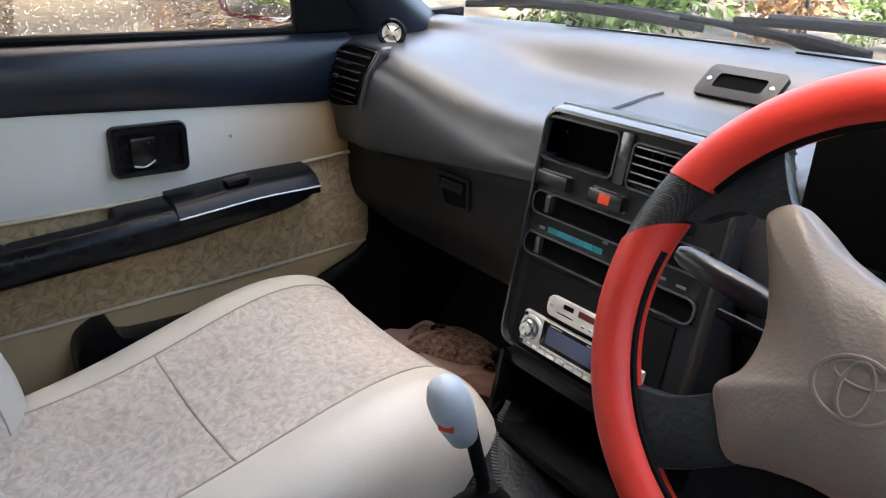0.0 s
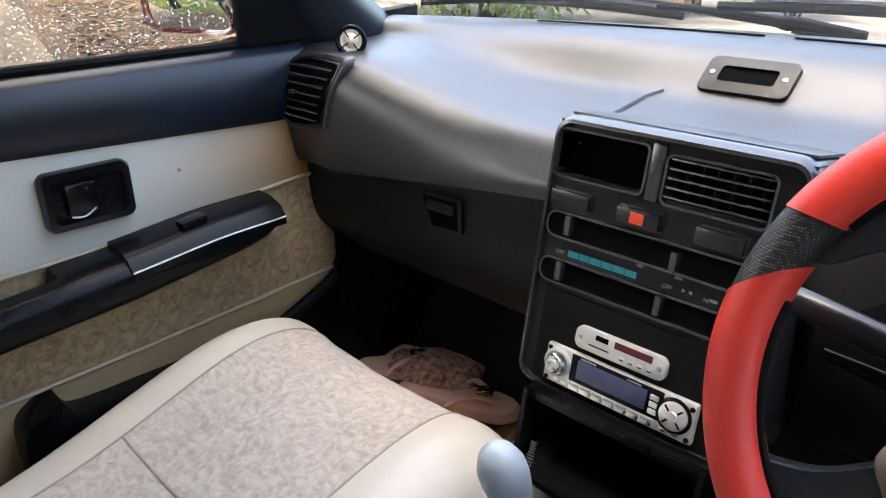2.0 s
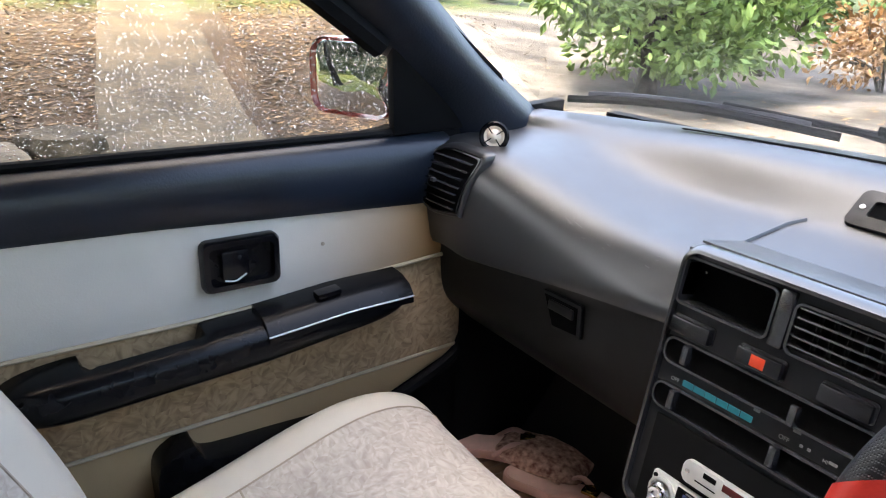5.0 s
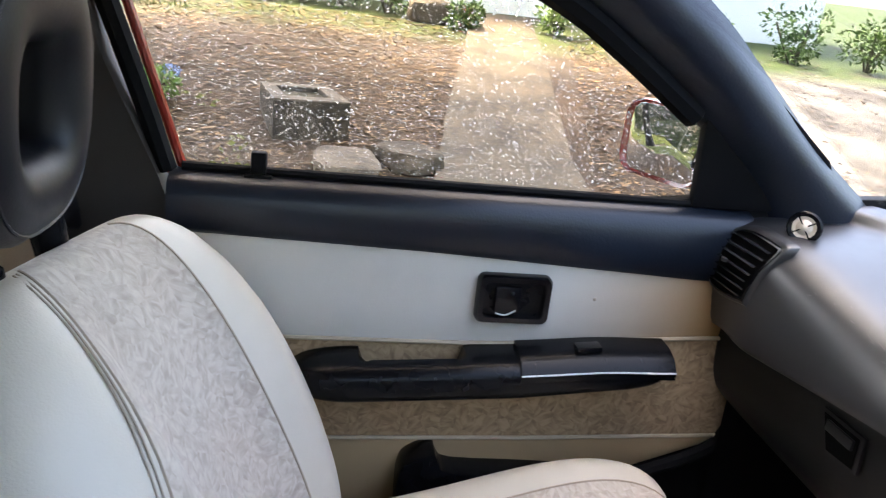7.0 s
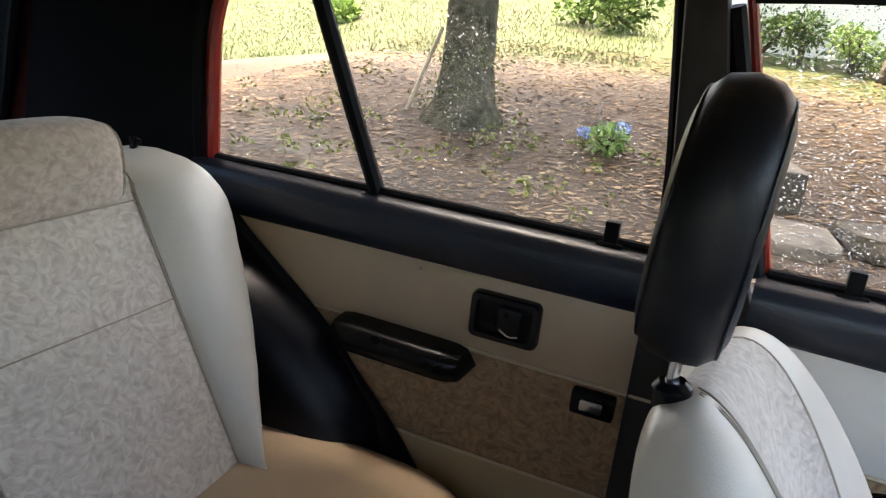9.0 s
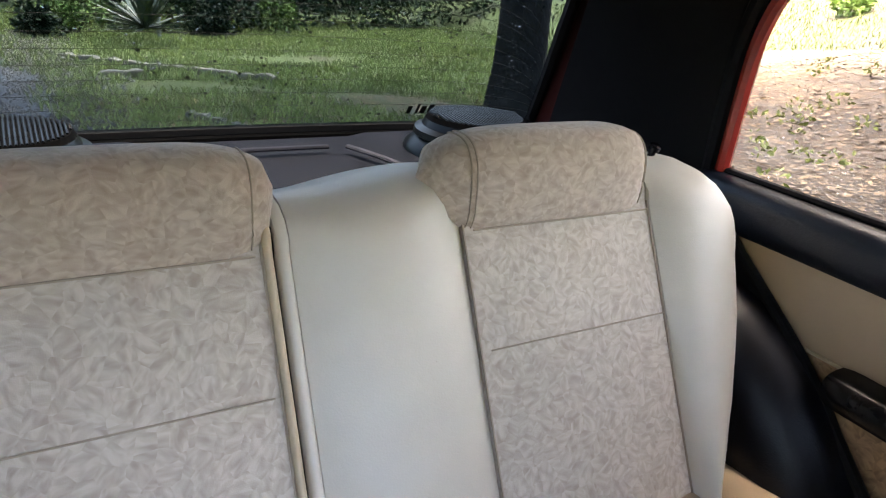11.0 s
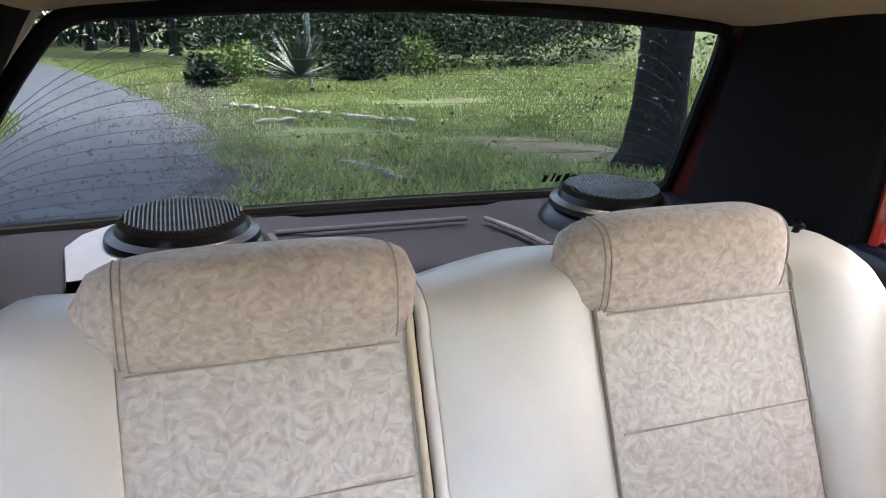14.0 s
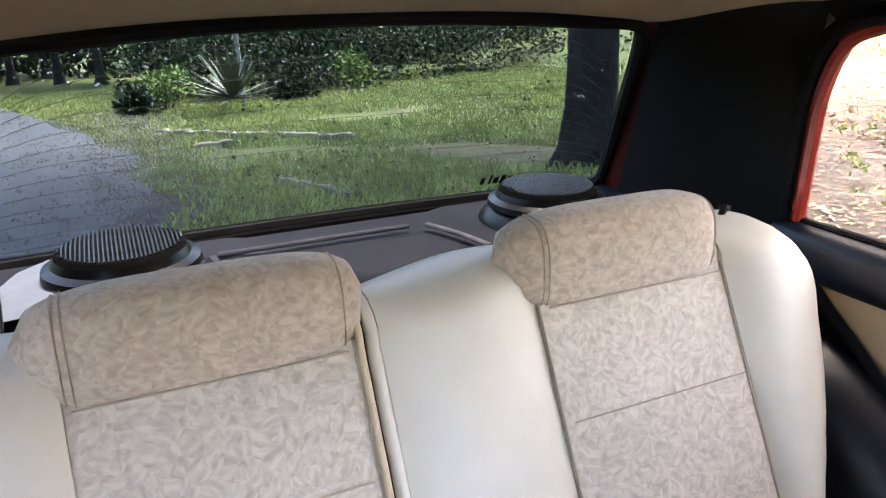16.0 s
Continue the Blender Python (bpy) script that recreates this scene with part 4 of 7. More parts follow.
for x0, red in ((-0.182, False), (-0.097, True), (-0.008, False)):
    cput(console, "button", cbox(x0, x0 + 0.050, 0.8195, 0.8375, -0.004, 0.007, 0.0022), BUTTON)
    cput(console, "button_surround", cring(x0, x0 + 0.050, 0.8195, 0.8375, 0.002, -0.004, -0.002, 0.002), FRAME)
    if red:
        cput(console, "hazard_mark", cbox(x0 + 0.017, x0 + 0.033, 0.8225, 0.8345, 0.003, 0.0076, 0.0005), ORANGE, "red hazard warning button")
# each slot is a flush near-black plate, its depth shown by colour alone
for z0, z1 in ((0.785, 0.811), (0.732, 0.757)):
    cput(console, "slider_slot", cring(-0.182, 0.07, z0, z1, 0.003, -0.004, 0.002, 0.010), FRAME)
    cput(console, "slot_shade", cbox(-0.184, 0.071, z0 - .001, z1 + .001, -0.0035, -0.002, 0), NEAR_BLACK)
for xx, z in ((-0.153, 0.80), (-0.023, 0.795), (-0.155, 0.746), (-0.030, 0.747)):
    cput(console, "slider_knob", cbox(xx - 0.004, xx + 0.004, z - 0.011, z + 0.011, -0.004, 0.009, 0.002), FRAME)
for k in range(6):
    xx = -0.152 + 0.0148 * k
    cput(console, "teal_mark", cbox(xx, xx + 0.0135, 0.7635, 0.7705, -0.004, -0.003, 0), TEAL)
cput(console, "radio_panel", cbox(-0.172, 0.055, 0.605, 0.722, -0.004, -0.0005, 0.003), MATTE)

stereo = thing("car_stereo", (-0.06, 0.62, 0.61), "silver faced car stereo in the console", "car stereo")
cput(stereo, "face", cbox(-0.152, 0.036, 0.615, 0.661, -0.004, 0.006, 0.003), SILVER)
cput(stereo, "dark_face", cbox(-0.117, -0.001, 0.6265, 0.6595, 0.004, 0.0066, 0.002), BLACK)
for xx, z in ((-0.147, 0.656), (0.031, 0.655), (-0.147, 0.619), (0.031, 0.620)):
    u, w = cface(xx, z)
    cput(stereo, "corner_screw", lathe([(0.003, 0.005), (0.003, 0.0072), (0.0015, 0.0076)], 8, Matrix.Translation((u, w, 0))), BLACK)
cput(stereo, "display", cbox(-0.108, -0.020, 0.632, 0.655, 0.005, 0.0074, 0.002), material("blue_grey_display", (0.05, 0.065, 0.12), 0.2))
u, w = cface(-0.134, 0.641)
cput(stereo, "knob_ring", lathe([(0.0180, 0.005), (0.0180, 0.0085), (0.0150, 0.0095), (0.0145, 0.006)], 28, Matrix.Translation((u, w, 0))), SILVER)
cput(stereo, "knob", lathe([(0.0125, 0.004), (0.0125, 0.012), (0.0105, 0.013), (0.0100, 0.019), (0.0085, 0.0205), (0.0045, 0.0195), (0.0040, 0.0175), (0.0, 0.0175)], 28, Matrix.Translation((u, w, 0))), CHROME)
u, w = cface(0.013, 0.640)
cput(stereo, "dial_ring", lathe([(0.0200, 0.005), (0.0200, 0.0075), (0.0180, 0.0085), (0.0165, 0.0070)], 28, Matrix.Translation((u, w, 0))), BLACK)
cput(stereo, "dial", lathe([(0.0160, 0.004), (0.0160, 0.0090), (0.0145, 0.0100), (0.006, 0.0102), (0.005, 0.0118), (0.0, 0.0120)], 28, Matrix.Translation((u, w, 0))), SILVER)
for k in range(4):
    a = radians(90 * k + 45)
    cput(stereo, "dial_mark", box((0.0075, 0.0022, 0.0006), (u + 0.0105 * math.cos(a), w + 0.0105 * math.sin(a), 0.0103), 0.0002, turn=Matrix.Rotation(a, 4, "Z")), BLACK)
for xx, zz in ((-0.138, 0.6195), (-0.126, 0.6190), (0.000, 0.6185), (0.013, 0.6185)):
    cput(stereo, "edge_button", cbox(xx, xx + 0.008, zz, zz + 0.0045, 0.004, 0.0078, 0.001), CHROME)
cput(stereo, "printed_mark", cbox(-0.105, -0.085, 0.6560, 0.6580, 0.0064, 0.0069, 0), PRINT)
cput(stereo, "printed_mark", cbox(-0.045, -0.028, 0.6560, 0.6578, 0.0064, 0.0069, 0), PRINT)
for k in range(7):
    xx = -0.115 + 0.0155 * k
    cput(stereo, "button", cbox(xx, xx + 0.0135, 0.6175, 0.6245, 0.004, 0.0085, 0.001), CHROME)
player = thing("usb_player", (-0.06, 0.63, 0.665), "slim silver plug-in music player with a red window", "music player")
u, w = cface(-0.062, 0.682)
cput(player, "face", plate([(u + a, w + b, -0.001) for a, b in rounded(0.113, 0.027, 0.009)], (0, 0, 0.007), 0.0015), SILVER)
cput(player, "display", cbox(-0.068, -0.022, 0.684, 0.692, 0.005, 0.0066, 0.0005), material("dark_red_window", (0.09, 0.012, 0.012), 0.15))
cput(player, "socket", cbox(-0.092, -0.076, 0.685, 0.691, 0.005, 0.0068, 0.0005), NEAR_BLACK)
for k in range(4):
    cput(player, "button", cbox(-0.060 + 0.011 * k, -0.053 + 0.011 * k, 0.672, 0.6775, 0.005, 0.0072, 0.001), SILVER)
    cput(player, "printed_mark", cbox(-0.059 + 0.011 * k, -0.054 + 0.011 * k, 0.6742, 0.6755, 0.0070, 0.0074, 0), BLACK)
cput(player, "card_slot", cbox(-0.100, -0.074, 0.6765, 0.6778, 0.005, 0.0066, 0), NEAR_BLACK)
for xx in (-0.111, -0.013):
    cput(player, "screw", lathe([(0.0028, 0.005), (0.0028, 0.0068), (0.0012, 0.0072)], 12, Matrix.Translation((*cface(xx, 0.682), 0))), CHROME)

for k in range(3):
    cput(stereo, "side_button", cbox(-0.016, -0.006, 0.631 + 0.008 * k, 0.637 + 0.008 * k, 0.005, 0.0078, 0.001), SILVER)


def lettering(text, x, z, size, mat, name="lettering"):
    """Printed words on the console face, in the built-in font."""
    cu = bpy.data.curves.new(name, "FONT")
    cu.body, cu.size, cu.extrude = text, size, 0.0002
    tmp = bpy.data.objects.new("tmp_text", cu)
    me = bpy.data.meshes.new_from_object(tmp)
    bpy.data.objects.remove(tmp)
    u, w = cface(x, z)
    me.transform(CM @ Matrix.Translation((u, w, -0.0032)))
    me.materials.append(mat)
    ob = new(name, me)
    under(console, ob)


lettering("OFF", -0.1685, 0.7640, 0.0065, PRINT)
lettering("OFF", -0.034, 0.7645, 0.0065, PRINT)
lettering("HI", 0.012, 0.7640, 0.0055, PRINT)
for x0, z0, w0 in ((-0.012, 0.7665, 0.003), (-0.004, 0.7665, 0.003), (0.018, 0.7655, 0.008), (0.040, 0.7640, 0.012), (-0.022, 0.7775, 0.008), (-0.066, 0.7775, 0.007), (-0.163, 0.7865 - 0.003, 0.006)):
    cput(console, "printed_mark", cbox(x0, x0 + w0, z0, z0 + 0.0028, -0.004, -0.0031, 0), PRINT)

# lower tray under the stereo
for piece in (cbox(-0.165, 0.06, 0.585, 0.602, -0.10, 0.012, 0.004), cbox(-0.165, 0.06, 0.49, 0.505, -0.12, 0.03, 0.004), cbox(-0.168, -0.160, 0.49, 0.60, -0.12, 0.02, 0.003), cbox(0.055, 0.063, 0.49, 0.60, -0.12, 0.02, 0.003)):
    cput(console, "tray_wall", piece, BLACK)
cput(console, "tray_back", cbox(-0.165, 0.06, 0.49, 0.60, -0.125, -0.115, 0), NEAR_BLACK)

# left vent, tweeter, clock slot, glovebox
side_vent = thing("side_vent", (-0.63, 0.645, 0.83), "black louvred side air vent in a grey bezel", "air vent")
VENT_LINE = [(-0.654, 0.934), (-0.588, 0.933), (-0.577, 0.928), (-0.581, 0.911), (-0.603, 0.846), (-0.610, 0.838), (-0.674, 0.829), (-0.704, 0.838), (-0.718, 0.868), (-0.716, 0.896), (-0.690, 0.925)]
vent_y = lambda z: 0.6515 + 0.48 * max(0.0, z - 0.885)


def vent_ring(grow, out):
    """The vent's outline, swollen by grow, standing out from the dashboard's skin."""
    cx, cz = -0.645, 0.883
    ring_ = smoothline([(a, b, 0) for a, b in VENT_LINE + VENT_LINE[:1]], 3)[:-1]
    return [Vector((cx + (p.x - cx) * grow, vent_y(cz + (p.y - cz) * grow) - out, cz + (p.y - cz) * grow)) for p in ring_]


put(side_vent, "bezel", skin([vent_ring(1.14, -0.012), vent_ring(1.11, 0.001), vent_ring(1.07, 0.004), vent_ring(1.01, 0.005), vent_ring(0.985, 0.003)], closed_u=True), DASH, "dark grey moulded bezel")
put(side_vent, "rim", skin([vent_ring(0.99, 0.003), vent_ring(0.98, 0.0065), vent_ring(0.94, 0.0065), vent_ring(0.93, 0.0015)], closed_u=True), GLOSS)
# a flat near-black sheet stands for the shade behind the slats
put(side_vent, "recess", skin([vent_ring(0.96, 0.0025), vent_ring(0.5, 0.0025), vent_ring(0.02, 0.0025)], closed_u=True), NEAR_BLACK)
for k in range(7):
    z = 0.844 + 0.0126 * k
    hit_x = [p.x for p in vent_ring(0.925, 0.0) if abs(p.z - z) < 0.010]
    put(side_vent, "slat", box((max(hit_x) - min(hit_x) - 0.012, 0.006, 0.0020), ((max(hit_x) + min(hit_x)) / 2 - 0.004, vent_y(z) - 0.0055, z), 0.0008, turn=Matrix.Rotation(radians(14), 4, "X")), FRAME)
put(side_vent, "thumb_tab", box((0.010, 0.006, 0.006), (-0.668, vent_y(0.882) - 0.010, 0.882), 0.001), DASH)

tweeter = thing("tweeter", (-0.622, 0.73, 0.93), "small round tweeter on the dashboard corner", "speaker")
TM = look((-0.622, 0.726, 0.9535), (0.1, 0.1, 1.1)) @ pose(0, 0, 0, 0, 180, 0) @ Matrix.Scale(0.9, 4)
put(tweeter, "housing", lathe([(0.014, -0.024), (0.024, -0.018), (0.027, -0.004), (0.027, 0.004), (0.024, 0.007), (0.020, 0.005), (0.0, -0.002)], 28, TM), BLACK)
put(tweeter, "cone", lathe([(0.0185, 0.0), (0.0185, 0.0045), (0.013, 0.003), (0.008, 0.008), (0.0, 0.010)], 24, TM), material("bronze_cone", (0.72, 0.60, 0.46), 0.4, metal=0.2))
for k in range(4):
    a = radians(90 * k + 35)
    bm = box((0.016, 0.0022, 0.002), (0.014, 0, 0.009), 0.0006)
    bmesh.ops.transform(bm, matrix=TM @ Matrix.Rotation(a, 4, "Z"), verts=bm.verts)
    put(tweeter, "guard_bar", bm, BLACK)

clock = thing("clock_slot", (-0.09, 0.94, 0.92), "empty clock housing set in the dashboard top", "clock housing")
KM = Matrix.Translation((-0.088, 0.925, 0.9365)) @ pose(0, 0, 0, 38, 0, 0)
rows = [[(a, b, w) for a, b in o] for o, w in ((rounded(0.116, 0.060, 0.010), -0.008), (rounded(0.114, 0.058, 0.010), 0.003), (rounded(0.072, 0.026, 0.005), 0.004), (rounded(0.070, 0.025, 0.005), -0.006))]
bm = skin(rows, closed_u=True)
bmesh.ops.transform(bm, matrix=KM, verts=bm.verts)
put(clock, "bezel", bm, CONSOLE)
bm = plate([(a, b, 0.0005) for a, b in rounded(0.074, 0.028, 0.005)], (0, 0, -0.004))
bmesh.ops.transform(bm, matrix=KM, verts=bm.verts)
put(clock, "recess", bm, NEAR_BLACK)
for xx in (-0.046, 0.046):
    bm = lathe([(0.0035, 0.002), (0.0035, 0.0045), (0.002, 0.005)], 10, KM @ Matrix.Translation((xx, 0, 0)))
    put(clock, "screw", bm, SILVER)

put(dashboard, "panel_joint", tube([dash_point(-0.205, 6), dash_point(-0.20, 5), (-0.185, 0.895, 0.912)], 0.0035, 6), DASH)
LATCH = [(-0.435, 0.767), (-0.356, 0.769), (-0.354, 0.719), (-0.411, 0.714)]
latchbox = put(dashboard, "glovebox_latch", plate([(a, 0.6915, b) for a, b in LATCH], (0, -0.006, 0), 0.002), LID, "recessed plastic glovebox catch")
inner = [(-0.395 + (a + 0.395) * 0.84, 0.6848, 0.744 + (b - 0.744) * 0.80) for a, b in LATCH]
under(latchbox, part("recess", plate(inner, (0, -0.0012, 0)), NEAR_BLACK))
under(latchbox, part("latch_lever", box((0.050, 0.004, 0.015), (-0.392, 0.682, 0.752), 0.002), CONSOLE))
SCUFF = material("pale_scuff", (0.10, 0.10, 0.10), 0.7)
scuff_rng = random.Random(12)
for _ in range(22):
    x0 = scuff_rng.uniform(-0.50, -0.235)
    p = Vector(dash_point(x0, 8)).lerp(Vector(dash_point(x0, 7)), scuff_rng.uniform(-0.6, 0.7)) + Vector((0, -0.0012, 0.0012))
    put(dashboard, "scuff_mark", tube([p, p + Vector((scuff_rng.uniform(0.003, 0.009), scuff_rng.uniform(-0.001, 0.002), scuff_rng.uniform(-0.004, 0.001)))], 0.00045, 4), SCUFF)

# ---- steering wheel ----
wheel = thing("steering_wheel", (0.304, 0.45, 0.855), "steering wheel with red and black vinyl cover", "steering wheel")
WR, RT = 0.1795, 0.0195
WM = Matrix.Translation((0.304, 0.4495, 0.8554)) @ pose(0, 0, 0, 70.5, 0, 2.5)
SPOKE = material("black_spoke_vinyl", (0.012, 0.013, 0.015), 0.30, spec=0.5, var=0.3, scale=22, bump=0.5, bump_scale=150)


def wput(parent, name, bm, mat, label=""):
    bmesh.ops.transform(bm, matrix=WM, verts=bm.verts)
    return put(parent, name, bm, mat, label)


def rim_bm(a0, a1, s0, s1, r, n):
    """A length of the rim; s0 and s1 slant its ends between the outer and the inner side."""
    rows = []
    for k in range(n + 1):
        row = []
        for j in range(18):
            b = 2 * math.pi * j / 18
            a = radians(a0 + s0 * math.cos(b) + (a1 - a0 + (s1 - s0) * math.cos(b)) * k / n)
            swell = r * (1 + 0.012 * noise.noise((k * 0.7, j * 0.9, a0)))
            row.append(((WR + swell * math.cos(b)) * math.cos(a), (WR + swell * math.cos(b)) * math.sin(a), swell * math.sin(b)))
        rows.append(row)
    return skin(rows, closed_u=True, caps=True)


for a0, a1, s0, s1, n, mat in ((29.3, 150.7, -2, 2, 44, RED), (150.7, 165.5, 2, 6.5, 12, GRIP), (165.5, 374.5, 6.5, -6.5, 64, RED), (374.5, 389.3, -6.5, -2, 12, GRIP)):
    rim = wput(wheel, "rim_cover", rim_bm(a0, a1, s0, s1, RT if mat is RED else 0.0183, n), mat, "red padded vinyl cover" if mat is RED else "black perforated grip section")
    if mat is RED:
        rr, rz = WR + RT * math.cos(radians(163)), RT * math.sin(radians(163))
        line = [(rr * math.cos(radians(a)), rr * math.sin(radians(a)), rz) for a in np.linspace(a0 + 3, a1 - 3, 70)]
        lace = tube(line, 0.0031, 6)
        bmesh.ops.transform(lace, matrix=WM, verts=lace.verts)
        under(rim, part("lacing", lace, MATTE, None, "black laced seam"))


def hub_bm():
    """A broad moulded pad with four corners, dipped at the top, crowned in the middle."""
    half = [(-0.0, 0.056), (-0.022, 0.062), (-0.045, 0.072), (-0.066, 0.086), (-0.080, 0.092), (-0.094, 0.083), (-0.091, 0.070), (-0.080, 0.045), (-0.071, 0.018), (-0.069, -0.004), (-0.074, -0.025), (-0.087, -0.043), (-0.079, -0.062), (-0.062, -0.086), (-0.035, -0.080), (-0.012, -0.0757)]
    ring_ = [Vector((x, y, 0)) for x, y in half] + [Vector((0, -0.0752, 0))] + [Vector((-x, y, 0)) for x, y in reversed(half[1:])]
    edge = smoothline(ring_ + [ring_[0]], 4)[:-1]
    rows = [[(p.x * q, p.y * q, z) for p in edge] for q, z in ((0.95, -0.03), (1.0, -0.014), (1.0, 0.004), (0.985, 0.010), (0.955, 0.0135), (0.85, 0.019), (0.6, 0.026), (0.3, 0.0295), (0.02, 0.030))]
    return skin(rows, closed_u=True, caps=True)


hub = wput(wheel, "hub", hub_bm(), HUB, "brownish grey moulded centre pad")


def badge(name, pts, r, closed=True):
    bm = tube(pts, r, 6, closed=closed)
    bmesh.ops.transform(bm, matrix=WM, verts=bm.verts)
    under(hub, part(name, bm, HUB))


badge("badge_ring", [(0.0245 * math.cos(2 * math.pi * k / 32), 0.0195 * math.sin(2 * math.pi * k / 32) - 0.0034, 0.0293) for k in range(32)], 0.0016)
badge("badge_oval", [(0.009 * math.cos(2 * math.pi * k / 24), 0.0175 * math.sin(2 * math.pi * k / 24) - 0.0034, 0.0302) for k in range(24)], 0.0013)
badge("badge_bar", [(0.016 * math.cos(2 * math.pi * k / 24), 0.007 * math.sin(2 * math.pi * k / 24) + 0.006, 0.0296) for k in range(24)], 0.0012)
badge("edge_bead", smoothline([(x, y - 0.006, 0.0125) for x, y in ((-0.078, 0.087), (-0.045, 0.0690), (-0.022, 0.059), (0, 0.0535), (0.022, 0.059), (0.045, 0.0690), (0.078, 0.087))], 5), 0.0014, False)
LOW_SPOKE = [(-0.080, -0.044), (-0.10, -0.058), (-0.119, -0.0675), (-0.145, -0.072), (-0.166, -0.076), (-0.155, -0.10), (-0.133, -0.124), (-0.112, -0.122), (-0.089, -0.111), (-0.07, -0.098), (-0.056, -0.083)]
TOP_SPOKE = [(-0.078, 0.086), (-0.0892, 0.1031), (-0.0992, 0.1246), (-0.105, 0.148), (-0.13, 0.127), (-0.150, 0.100), (-0.168, 0.068), (-0.1455, 0.0596), (-0.117, 0.0765), (-0.092, 0.076)]
for flip in (1, -1):
    for pts in (LOW_SPOKE, TOP_SPOKE):
        line = smoothline([(flip * x, y, 0.005) for x, y in pts] + [(flip * pts[0][0], pts[0][1], 0.005)], 3)[:-1]
        wput(wheel, "spoke", plate(line, (0, 0, -0.020), 0.0035, 2), SPOKE, "black vinyl covered spoke")
column = thing("steering_column", (0.285, 0.56, 0.74), "black steering column shroud with stalks", "steering column")
bm = box((0.12, 0.10, 0.24), (0, -0.012, -0.165), 0.03, 3)
bmesh.ops.transform(bm, matrix=WM, verts=bm.verts)
put(column, "shroud", bm, BLACK)
for name, pts, radii in (("stalk", [(-0.03, 0.004, -0.086), (-0.085, 0.010, -0.083), (-0.114, 0.015, -0.080), (-0.150, 0.022, -0.078), (-0.182, 0.028, -0.078), (-0.190, 0.029, -0.078)], [0.008, 0.010, 0.0125, 0.0115, 0.010, 0.006]),
                         ("lower_stalk", [(-0.03, -0.020, -0.10), (-0.10, -0.014, -0.096), (-0.146, -0.008, -0.094)], [0.007, 0.007, 0.004])):
    bm = tube(pts, radii, 12, flat=0.8)
    bmesh.ops.transform(bm, matrix=WM, verts=bm.verts)
    put(column, name, bm, STALK if name == "stalk" else BLACK)
# a near-black block stands for the unlit hollow behind the wheel
put(dashboard, "instrument_recess", box((0.36, 0.02, 0.13), (0.31, 0.695, 0.90), 0.02), NEAR_BLACK)

# ---- gear lever ----
gear = thing("gear_lever", (-0.05, 0.46, 0.44), "gear lever with a pale grey and red knob", "gear lever")
GM = Matrix.Translation((-0.05, 0.434, 0.598)) @ pose(0, 0, 0, 22, 0, 0)
put(gear, "knob", lathe([(0.010, 0.0), (0.016, 0.006), (0.021, 0.03), (0.0235, 0.055), (0.023, 0.072), (0.018, 0.088), (0.009, 0.096), (0.0, 0.097)], 28, GM), material("pale_grey_knob", (0.42, 0.47, 0.49), 0.35))
put(gear, "stem", tube([(-0.05, 0.438, 0.62), (-0.05, 0.465, 0.53), (-0.05, 0.475, 0.46)], 0.0085, 10), MATTE)
put(gear, "boot", lathe([(0.07, 0.0), (0.066, 0.012), (0.05, 0.022), (0.047, 0.032), (0.034, 0.042), (0.031, 0.052), (0.017, 0.062), (0.013, 0.075)], 28, Matrix.Translation((-0.05, 0.474, 0.440))), MATTE)
tunnel = part("tunnel_cover", box((0.22, 0.55, 0.05), (-0.055, 0.42, 0.425), 0.02, 3), BLACK)
tagged(tunnel, "black plastic tunnel cover round the gear lever", "tunnel cover")

# ---- passenger seat ----
seat = thing("passenger_seat", (-0.36, 0.22, 0.30), "front passenger seat in cream vinyl and mottled cloth", "car seat")


def seat_pad(parent, prefix, m, W, L, H, H2, e, pv, edge, bulge, inner_edge=None, nip=0.55):
    """Two vinyl bolsters and a cloth middle, meeting along seams."""
    def cut(v, at=edge):
        w = (W(v) if callable(W) else W)
        return math.acos(min(0.985, (at(v) if callable(at) else at) / w) ** (1 / e))
    rows = {"l": [], "c": [], "r": [], "b": []}
    nv = 34
    for i in range(nv + 1):
        v = L * (0.5 - 0.5 * math.cos(math.pi * i / nv))
        c = cut(v)
        ci = cut(v, inner_edge or edge)
        for key, a, b, n in (("r", 0.0, ci, 18), ("c", ci, math.pi - c, 24), ("l", math.pi - c, math.pi, 18), ("b", math.pi, 2 * math.pi, 24)):
            bend = {"r": lambda t: t ** 1.9, "c": lambda t: t, "l": lambda t: 1 - (1 - t) ** 1.9, "b": lambda t: 0.5 - 0.5 * math.cos(math.pi * t)}[key]
            rows[key].append([m @ Vector(pad_point(W, L, H, H2, e, pv, a + (b - a) * bend(j / n), v, bulge, nip)) for j in range(n + 1)])
    put(parent, prefix + "_bolster", skin(rows["r"]), VINYL)
    put(parent, prefix + "_bolster", skin(rows["l"]), VINYL)
    mid = put(parent, prefix + "_cloth", skin(rows["c"]), FABRIC, "cream and beige mottled cloth centre")
    put(parent, prefix + "_underside", skin(rows["b"]), VINYL)
    for key in ("l", "r"):
        under(mid, part("seam", tube([r[0 if key == "l" else -1] for r in rows[key]][2:-1], 0.0016, 5), SEAM))
    return cut


CUSH = Matrix.Translation((-0.376, -0.06, 0.418))
CUSH_W = lambda v: 0.218 + 0.052 * step(0.05, 0.55, v)
cush_bulge = lambda u, v: (0.010 + 0.016 * step(0.1, 0.5, v)) * step(0.11, 0.20, abs(u)) - 0.010 * step(0.14, 0.0, abs(u)) + 0.070 * step(0.12, 0.62, v)
